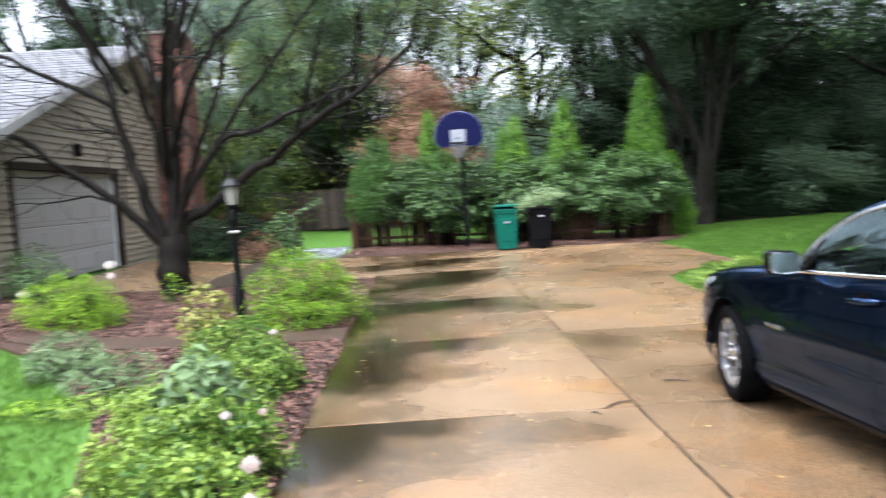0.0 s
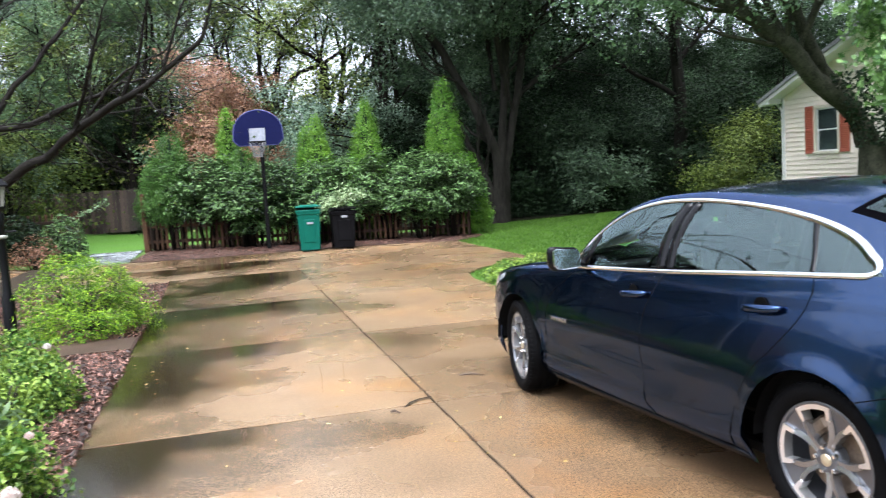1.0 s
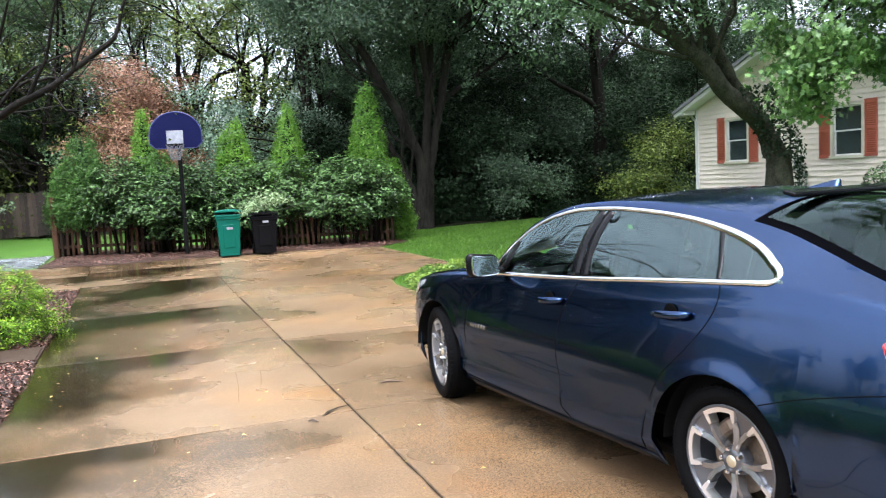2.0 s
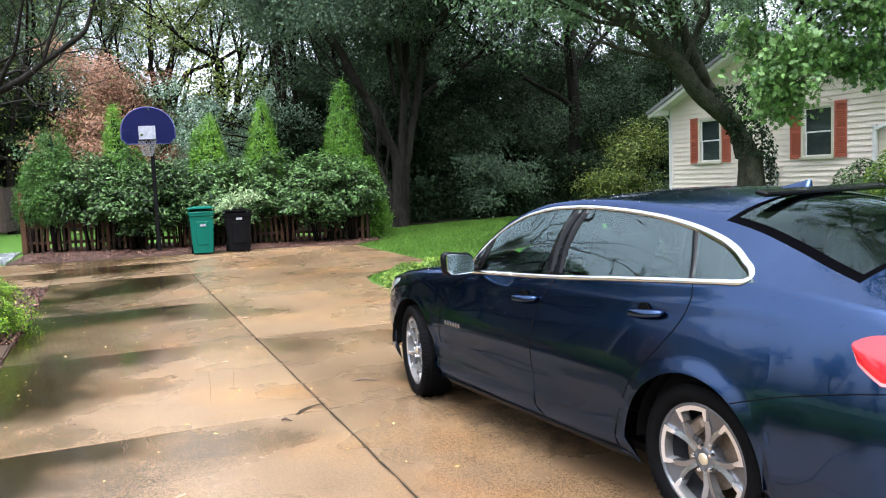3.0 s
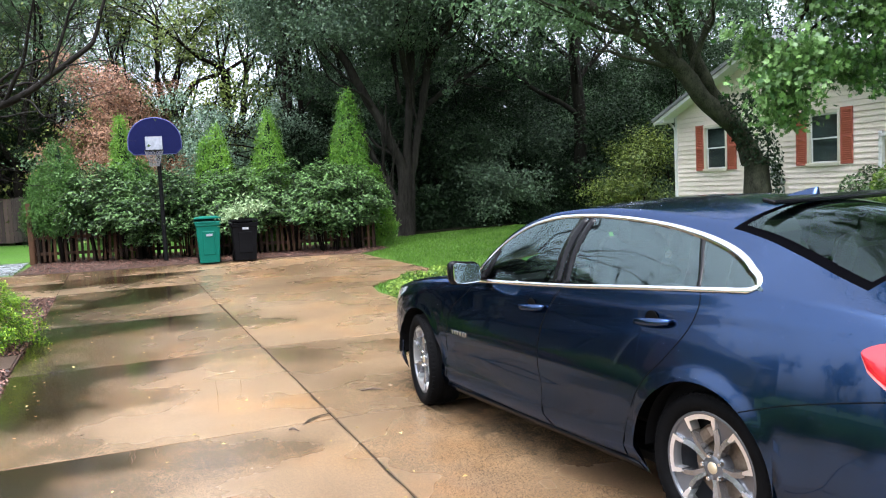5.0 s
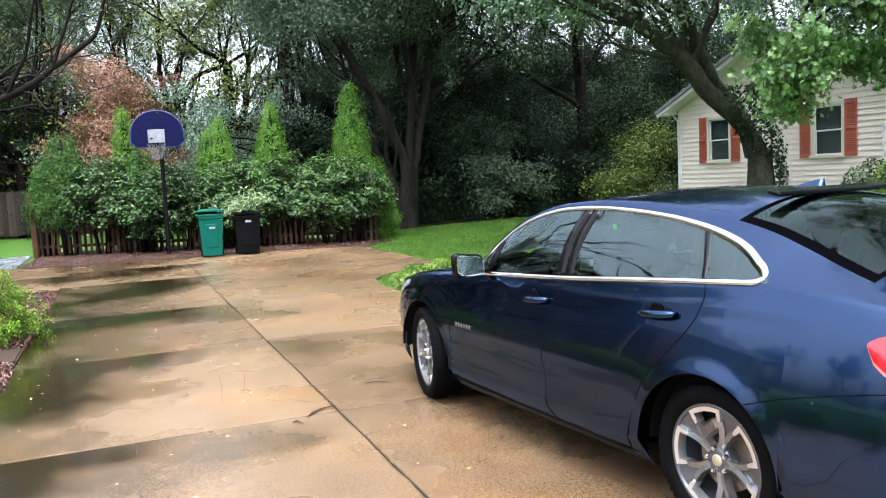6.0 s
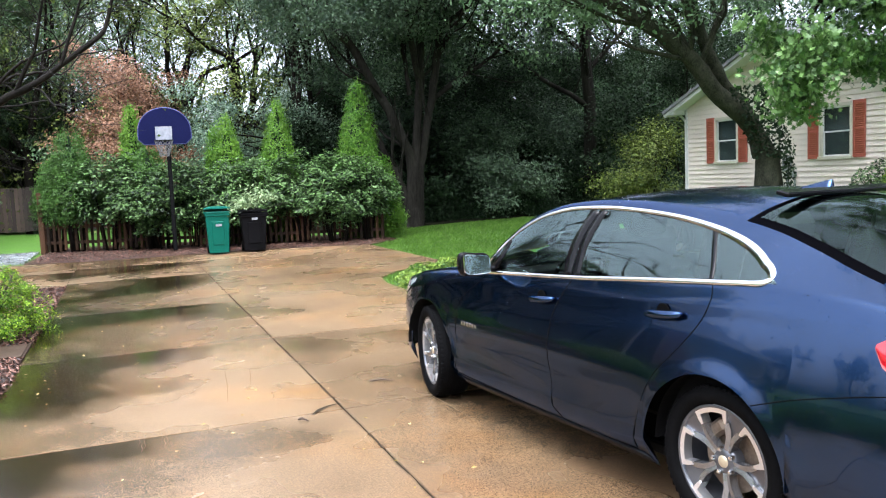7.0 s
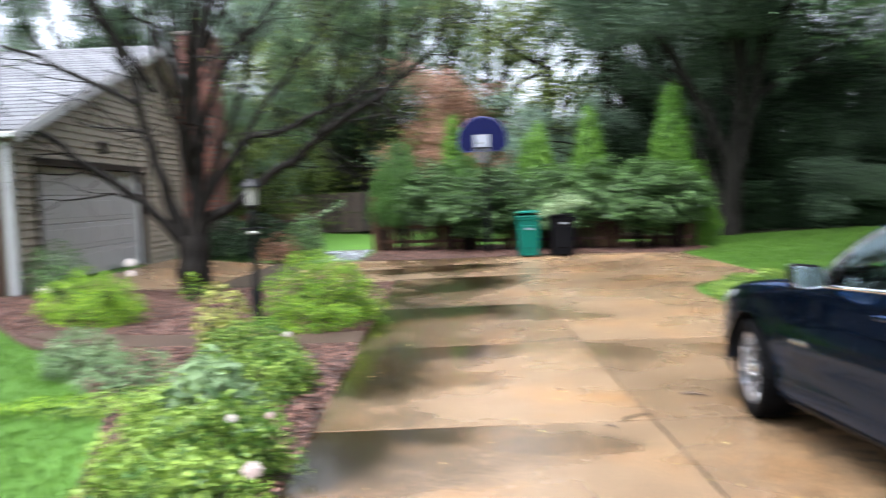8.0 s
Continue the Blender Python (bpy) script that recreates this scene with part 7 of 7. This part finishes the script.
def rose_bush(seed, x, y, rx, rz, n, flowers, label):
    t = bush("rose_bush", label, "rose bush", seed, rx, rx * 0.9, rz, LEAF_ROSE, int(n * 1.9), 0.046, 0.028, 16, 0.05, 0.1, "rose bushes", lumps=20, sprays=120, fan=0.11, jitter=0.7)
    rng = np.random.default_rng(seed + 1000)
    for fx, fy, fz, r in flowers:
        g = Geo()
        for k in range(16):
            w, el = k * 2.4, 0.15 + 1.2 * (k / 16)
            d = Vector((math.cos(w) * math.cos(el), math.sin(w) * math.cos(el), math.sin(el)))
            s = Vector((-math.sin(w), math.cos(w), 0))
            u = d.cross(s)
            c = Vector((fx, fy, fz)) + d * r * 0.45
            g.add([c - u * r * 0.4, c - s * r * 0.55 + d * r * 0.15, c + u * r * 0.55 + d * r * 0.3, c + s * r * 0.55 + d * r * 0.15], [(0, 1, 2, 3)])
        part("blossom", g, PETAL, t, "pale pink rose blossom", False, False)
        part("flower_stem", Geo().tube([(fx * 0.5, fy * 0.5, 0.1), (fx, fy, fz)], [0.005, 0.004], 5), LEAF_ROSE, t)
    return put(t, x, y)


rose_bush(220, -1.98, 7.45, 0.44, 0.50, 2300, [(0.46, -0.25, 0.42, 0.045)], "leafy rose bush with a white bloom")
rose_bush(221, -1.55, 6.75, 0.30, 0.40, 1500, [], "leafy green rose bush")
rose_bush(222, -1.42, 4.6, 0.40, 0.44, 2400, [(0.16, -0.30, 0.46, 0.04), (0.33, -0.12, 0.42, 0.035)], "leafy rose bush with small pale blooms")
rose_bush(223, -1.78, 4.75, 0.40, 0.36, 2000, [], "low leafy yellow-green rose bush")
rose_bush(224, -1.28, 3.65, 0.36, 0.44, 2300, [(0.34, -0.22, 0.46, 0.062), (0.36, -0.38, 0.36, 0.05)], "rose bush with pale pink roses by the driveway")
rose_bush(225, -1.56, 3.75, 0.34, 0.36, 1900, [], "leafy rose bush at the lawn")
rose_bush(226, -2.05, 5.75, 0.40, 0.32, 1500, [], "low yellow-green rose bush")
rose_bush(227, -1.42, 2.7, 0.36, 0.38, 1800, [], "leafy rose bush by the driveway's edge")
rose_bush(229, -1.75, 6.35, 0.36, 0.36, 1500, [], "rose bush with reddish young leaves")
rose_bush(228, -5.0, 11.75, 0.4, 0.5, 600, [(0.42, -0.3, 0.74, 0.11), (0.46, -0.4, 0.60, 0.085), (-0.62, -0.75, 0.44, 0.10)], "tall rose with large cream blooms")
put(bush("young_shrub", "sparse young shrub with yellowish leaves", "shrub", 231, 0.22, 0.2, 0.4, LEAF_LIME, 120, 0.07, 0.04, 5, 0.1), -4.3, 13.3)

# shrubs toward the gate and the garage
put(bush("gate_shrub", "loose green shrub beside the gate", "shrub", 240, 0.55, 0.5, 1.1, LEAF_HEDGE, 2800, 0.085, 0.05, 14, 0.1), -3.9, 21.9)
put(bush("gate_shrub", "dark spreading shrub by the side path", "shrub", 241, 0.8, 0.7, 1.0, LEAF_DARK, 4000, 0.10, 0.06, 14, 0.1), -5.2, 22.6)
put(bush("gate_shrub", "dark blue-green evergreen behind the cherry", "shrub", 242, 0.9, 0.8, 1.05, LEAF_DARK, 3800, 0.09, 0.05, 14, 0.1), -6.0, 21.3)
put(bush("gate_shrub", "brown-tinted low shrub by the side path", "shrub", 243, 0.6, 0.5, 0.7, LEAF_RUST, 1200, 0.07, 0.04, 12, 0.05), -4.4, 21.0)
sprig = thing("variegated_sprig", "pale variegated sprig reaching over the path", "shrub")
srng = np.random.default_rng(12)
sp = np.column_stack([srng.uniform(-3.6, -2.75, 90), srng.normal(22, 0.08, 90), srng.normal(0, 0.05, 90)])
sp[:, 2] += 1.15 + 0.45 * (sp[:, 0] + 3.6)
part("stem", Geo().tube([(-3.9, 22, 0.0), (-3.75, 22, 0.8), (-3.3, 22, 1.27), (-2.8, 22, 1.5)], [0.015, 0.012, 0.008, 0.003], 5), TWIG, sprig)
part("foliage", leaves_mesh("sprig_leaves", LEAF_SAGE, srng, sp, np.tile((0, -0.3, 1.0), (90, 1)), 0.11, 0.05), LEAF_SAGE, sprig)

# weeds on the lawn's tip beside the car
for k, (x, y, r, h, mt, lab) in enumerate(((4.05, 11.6, 0.22, 0.11, LEAF_ROSE, "low weedy clump on the lawn's edge"), (4.3, 12.3, 0.28, 0.12, LEAF_ROSE, "low leafy weeds on the lawn's edge"), (4.75, 13.0, 0.3, 0.16, LEAF_ROSE, "leafy weeds beside the driveway"), (5.4, 13.5, 0.3, 0.18, LEAF_ROSE, "yellow-green weeds beside the driveway"), (4.4, 11.7, 0.28, 0.12, LEAF_ROSE, "bright low weeds in the grass"))):
    put(bush("weed_clump", lab, "weeds", 250 + k, r, r * 0.8, h, mt, 900, 0.06, 0.035, 6, 0.0), x, y)
put(bush("porch_shrub", "leafy green shrub by the neighbour's porch", "shrub", 260, 0.8, 0.7, 1.15, LEAF_ROSE, 3200, 0.09, 0.05, 12, 0.1), 15.2, 11.6)
put(bush("porch_shrub", "dense green shrub under the gable", "shrub", 261, 0.7, 0.6, 0.9, LEAF_HEDGE, 2800, 0.08, 0.05, 12, 0.1), 15.6, 12.9)


def lamp_post():
    t = thing("lamp_post", "black garden lamp post with a lantern", "lamp post")
    part("post", Geo().lathe([(0.075, -0.05), (0.075, 0.5), (0.05, 0.58), (0.045, 1.38), (0.06, 1.41), (0.045, 1.44), (0.06, 1.48), (0.04, 1.54)], 16), BLACK, t, "", True)
    part("ladder_bar", Geo().tube([(-0.17, 0, 1.30), (0.17, 0, 1.30)], [0.012, 0.012], 8), BLACK, t)
    part("collar", Geo().lathe([(0.05, 1.22), (0.07, 1.235), (0.07, 1.25), (0.05, 1.265)], 14), CREAM_POST, t, "pale worn ring")
    part("lantern_base", Geo().lathe([(0.04, 1.54), (0.08, 1.575), (0.085, 1.60)], 6), BLACK, t)
    part("lantern_glass", Geo().lathe([(0.068, 1.60), (0.095, 1.83)], 6), CREAM_POST, t, "frosted cream lantern glass")
    for k in range(6):
        w = math.pi * k / 3
        part("lantern_bar", Geo().tube([(0.071 * math.cos(w), 0.071 * math.sin(w), 1.60), (0.098 * math.cos(w), 0.098 * math.sin(w), 1.83)], [0.007, 0.007], 5), BLACK, t)
    part("lantern_roof", Geo().lathe([(0.135, 1.83), (0.13, 1.85), (0.07, 1.915), (0.03, 1.945), (0.02, 1.99), (0.0, 2.01)], 6), BLACK, t, "black lantern roof")
    return put(t, -2.54, 10.4)


lamp_post()
# ---- basketball hoop, bins, small things ----
def hoop():
    t = thing("basketball_hoop", "black-poled basketball hoop with a blue backboard", "basketball hoop")
    part("pole", Geo().box((0, 0, 1.5), (0.10, 0.10, 3.0), None, 0.015).tube([(0, 0, 2.6), (0, -0.3, 2.95), (0, -0.52, 3.1)], [0.035, 0.03, 0.03], 8), BLACK, t, "square black steel pole")
    o = []
    for k in range(25):
        w = math.pi * k / 24
        o.append((0.63 * math.cos(w), 0, 3.02 + 0.62 * math.sin(w) ** 0.9))
    o += [(-0.63, 0, 2.88), (-0.50, 0, 2.75), (0.50, 0, 2.75), (0.63, 0, 2.88)]
    bd = part("backboard", Geo().prism(o, (0, -0.60, 0), (0, -0.56, 0)), BOARD_BLUE, t, "faded blue fan-shaped backboard")
    rim_o = [Vector(p) for p in o]
    part("board_edge", Geo().tube([Vector((p.x * 1.0, -0.58, p.z)) for p in rim_o] + [Vector((rim_o[0].x, -0.58, rim_o[0].z))], [0.022] * (len(rim_o) + 1), 6), plain("pale_blue_edge", (0.05, 0.055, 0.16), 0.5), bd, "paler worn edge")
    part("target_square", Geo().box((-0.02, -0.604, 3.02), (0.40, 0.006, 0.33), None, 0.0), WORN_WHITE, bd, "worn white target square")
    ring = [(0.22 * math.cos(w), -0.84 + 0.22 * math.sin(w), 2.82) for w in np.linspace(0, 2 * math.pi, 25)]
    part("rim", Geo().tube(ring, [0.012] * 25, 6).tube([(0, -0.6, 2.82), (0, -0.64, 2.82)], [0.05, 0.04], 6), BLACK, t, "dark iron rim")
    g = Geo()
    for k in range(12):
        for sg in (-1, 1):
            pts = []
            for j in range(5):
                w = 2 * math.pi * k / 12 + sg * j * 0.26
                r = 0.215 - 0.028 * j
                pts.append((r * math.cos(w), -0.84 + r * math.sin(w), 2.81 - 0.095 * j))
            g.tube(pts, [0.006] * 5, 4, False)
    part("net", g, NET, t, "grey hanging net")
    t.matrix_basis = Matrix.Translation((1.16, 21.9, 0)) @ Matrix.Rotation(radians(-10), 4, "Z")
    return t


hoop()


def wheelie_bin(name, label, mat, w, d, h, lid_tilt, x, y, turn):
    t = thing(name, label, "bin", "wheeled bins")
    k = 0.80
    vs, fs = [], []
    levels = [(0.04, k), (0.25, k + 0.05), (h * 0.80, 0.98), (h * 0.82, 1.04), (h * 0.90, 1.05)]
    for z, s in levels:
        for sx, sy in ((-1, -1), (-0.92, -1.04), (0.92, -1.04), (1, -1), (1, 1), (-1, 1)):
            vs.append((sx * w / 2 * s, sy * d / 2 * s, z))
    for i in range(len(levels) - 1):
        for j in range(6):
            fs.append((6 * i + j, 6 * i + (j + 1) % 6, 6 * i + 6 + (j + 1) % 6, 6 * i + 6 + j))
    fs += [tuple(range(6))[::-1]]
    body = part("body", Geo().add(vs, fs), mat, t)
    # raised front panel and label
    part("front_panel", Geo().box((0, -d / 2 * 0.93, h * 0.45), (w * 0.5, 0.03, h * 0.5), Matrix.Rotation(0.06, 3, "X"), 0.012), mat, t)
    part("sticker", Geo().box((0.02, -d / 2 * 1.035 - 0.012, h * (0.62 if mat == GREEN_BIN else 0.775)), (0.14, 0.004, 0.055), Matrix.Rotation(0.06, 3, "X")), WORN_WHITE, t, "white sticker")
    part("rim", Geo().box((0, -d / 2 * 1.05, h * 0.885), (w * 1.08, 0.04, 0.05), None, 0.012).box((w / 2 * 1.06, 0, h * 0.885), (0.035, d * 1.02, 0.05), None, 0.012).box((-w / 2 * 1.06, 0, h * 0.885), (0.035, d * 1.02, 0.05), None, 0.012), mat, t)
    g = Geo()
    vs, fs = [], []
    n = 8
    for i in range(n + 1):
        yy = -d / 2 * 1.14 + d * 1.16 * i / n
        bulge = 0.055 * math.sin(math.pi * i / n) + 0.03
        for sx, zz in ((-1.1, 0.0), (-1.08, bulge * 0.6), (-0.6, bulge), (0.6, bulge), (1.08, bulge * 0.6), (1.1, 0.0)):
            vs.append((sx * w / 2, yy, zz))
    for i in range(n):
        for j in range(5):
            fs.append((6 * i + j, 6 * i + j + 1, 6 * i + 7 + j, 6 * i + 6 + j))
    fs += [(0, 1, 2, 3, 4, 5)[::-1], tuple(range(6 * n, 6 * n + 6))] + [(6 * i, 6 * i + 6, 6 * i + 11, 6 * i + 5) for i in range(n)]
    lid = part("lid", g.add(vs, fs), mat, t, "domed lid")
    lid.data.transform(Matrix.Translation((0, d * 0.52, h * 0.915)) @ Matrix.Rotation(radians(-lid_tilt), 4, "X") @ Matrix.Translation((0, -d * 0.52, 0)))
    part("handle_bar", Geo().tube([(-w * 0.4, d / 2 * 1.18, h * 0.9), (w * 0.4, d / 2 * 1.18, h * 0.9)], [0.018, 0.018], 8), mat, t)
    for sg in (-1, 1):
        part("wheel", Geo().lathe([(0.0, -0.03), (0.11, -0.03), (0.125, -0.015), (0.125, 0.015), (0.11, 0.03), (0.0, 0.03)], 18, Matrix.Translation((sg * w * 0.42, d * 0.40, 0.125)) @ Matrix.Rotation(radians(90), 4, "Y")), BLACK_BIN, t)
    t.matrix_basis = Matrix.Translation((x, y, 0.004)) @ Matrix.Rotation(radians(turn), 4, "Z")
    return t


wheelie_bin("recycling_bin", "green plastic wheeled bin with its lid ajar", GREEN_BIN, 0.56, 0.60, 1.14, 5, 2.06, 20.05, -4)
wheelie_bin("rubbish_bin", "black plastic wheeled bin heaped with cuttings", BLACK_BIN, 0.62, 0.62, 1.05, 2, 2.92, 20.1, -4)
crng = np.random.default_rng(15)
cut = thing("branch_cuttings", "heap of pale green branch cuttings on the bin", "cuttings")
n = 900
cp = np.column_stack([crng.normal(2.82, 0.32, n), crng.normal(20.05, 0.2, n), np.abs(crng.normal(0, 0.16, n))])
cp[:, 2] = 1.06 + cp[:, 2] * (1.2 - 0.8 * np.abs(cp[:, 0] - 2.95)).clip(0.2) + 0.35 * (cp[:, 0] - 2.75).clip(0, 0.5)
cp[:, 2] -= 0.5 * (2.6 - cp[:, 0]).clip(0, 0.5)
part("foliage", leaves_mesh("cuttings_foliage", LEAF_CUT, crng, cp, np.tile((0, -0.3, 0.9), (n, 1)), 0.12, 0.04, hang=0.5), LEAF_CUT, cut)
g = Geo()
for k in range(12):
    a = Vector((2.9 + crng.normal(0, 0.15), 20.05 + crng.normal(0, 0.12), 1.03))
    b2 = a + Vector((crng.normal(0, 0.3), crng.normal(0, 0.2), 0.12 + 0.25 * crng.random()))
    g.tube([a, (a + b2) / 2 + Vector((0, 0, 0.04)), b2], [0.007, 0.005, 0.003], 4)
part("twigs", g, TWIG, cut)

# fallen leaves and twigs
frng = np.random.default_rng(21)
n = 560
fp = np.column_stack([frng.uniform(-0.95, 5.2, n), 3.2 + 16.8 * frng.random(n) ** 0.7, np.full(n, 0.014)])
keep = ~((fp[:, 0] > 1.9) & (fp[:, 1] < 8)) & ~((fp[:, 0] > 3.7) & (fp[:, 1] < 14.2))
fp = fp[keep]
tagged(part("fallen_leaves", leaves_mesh("fallen_leaves", LEAF_FALLEN, frng, fp, np.tile((0, 0, 1.0), (len(fp), 1)), 0.029, 0.02, 0.3, 0.15), LEAF_FALLEN), "scattered small yellow and brown fallen leaves", "fallen leaves", kind="stuff")
for a, b2, lab in (((1.74, 6.18), (1.93, 6.10), "short brown twig on the wet concrete"), ((1.0, 5.42), (1.06, 5.36), "curled dead leaf stalk on the concrete")):
    m = Vector((*a, 0.016)).lerp(Vector((*b2, 0.016)), 0.5) + Vector((0.0, 0.025, 0.004))
    tagged(part("fallen_twig", Geo().tube([(*a, 0.014), m, (*b2, 0.014)], [0.006, 0.009, 0.004], 6), TWIG_FALLEN), lab, "twig")
# mulch chips and grass blades
mrng = np.random.default_rng(33)


def inside(px, py, poly):
    c = np.zeros(len(px), bool)
    for (x1, y1), (x2, y2) in zip(poly, poly[1:] + poly[:1]):
        if y1 != y2:
            c ^= ((y1 > py) != (y2 > py)) & (px < (x2 - x1) * (py - y1) / (y2 - y1) + x1)
    return c


bed = [(-1.04, 0.6), (-1.04, 15.2), (-4.2, 15.1), (-5.2, 14.4), (-6.1, 13.5), (-6.9, 13.3), (-6.9, 11.5), (-5.18, 9.5), (-4.4, 8.88), (-3.38, 7.22), (-2.78, 6.25), (-2.22, 4.5), (-1.95, 2.7), (-1.8, 0.6)]
n = 120000
px, py = mrng.uniform(-7.2, -1.03, n), 0.6 + 14.6 * mrng.random(n) ** 1.5
ok = inside(px, py, bed) & ~((py > 8.9 - 0.14 * (px + 2).clip(-9, 0)) & (py < 9.7 - 0.16 * (px + 2).clip(-9, 0)) & (px > -5.2))
mp = np.column_stack([px, py, np.array([ground_z(a, b2) for a, b2 in zip(px, py)]) + mrng.uniform(0.008, 0.034, n)])[ok]
n = 16000
sx, sy = mrng.uniform(-2.2, 6.8, n), mrng.uniform(19.8, 26.0, n)
sok = inside(sx, sy, [(-2.2, 21.1), (-1.06, 20.55), (3.6, 20.45), (5.75, 19.75), (6.8, 20.7), (6.8, 23.7), (-2.0, 26.0)])
mp = np.vstack([mp, np.column_stack([sx, sy, mrng.uniform(0.0, 0.02, n)])[sok]])
tagged(part("mulch_chips", leaves_mesh("mulch_chips", CHIP, mrng, mp, np.tile((0, 0, 1.0), (len(mp), 1)), 0.055, 0.018, 0.4, 0.6), CHIP), "shredded red-brown bark chips", "mulch", kind="stuff")
lawn_l = [(-1.85, -3.0), (-1.85, 1.5), (-2.26, 4.45), (-2.84, 6.2), (-3.44, 7.16), (-4.48, 8.8), (-5.22, 9.4), (-6.8, 11.2), (-9, 11.5), (-9, -3.0)]
n = 80000
px, py = mrng.uniform(-9, -1.8, n), 11.5 - 14.5 * mrng.random(n) ** 1.1
ok = inside(px, py, lawn_l)
gp_ = np.column_stack([px, py, np.array([ground_z(a, b2) for a, b2 in zip(px, py)]) + 0.0])[ok]
hz = mrng.normal(0, 1, (len(gp_), 3)) * np.array((1, 1, 0.15))
tagged(part("grass_blades", leaves_mesh("grass_blades", BLADE, mrng, gp_, hz, 0.075, 0.012, 0.1, 0.2, -3.0), BLADE), "short green grass blades", "grass", kind="stuff")
n = 70000
px, py = mrng.uniform(3.8, 13, n), 9.5 + 16 * mrng.random(n)
lawn_r = [(3.84, 9.5), (3.84, 12.1), (4.0, 12.95), (4.55, 13.55), (4.97, 13.8), (5.8, 13.9), (5.8, 19.6), (7.0, 20.8), (7.2, 25), (13, 25), (13, 9.5)]
ok = inside(px, py, lawn_r)
gp2 = np.column_stack([px, py, np.array([ground_z(a, b2) for a, b2 in zip(px, py)]) - 0.005])[ok]
hz = mrng.normal(0, 1, (len(gp2), 3)) * np.array((1, 1, 0.15))
tagged(part("grass_blades", leaves_mesh("grass_blades_far", BLADE, mrng, gp2, hz, 0.07, 0.02, 0.1, 0.2, -3.0), BLADE), "short green grass blades", "grass", kind="stuff")
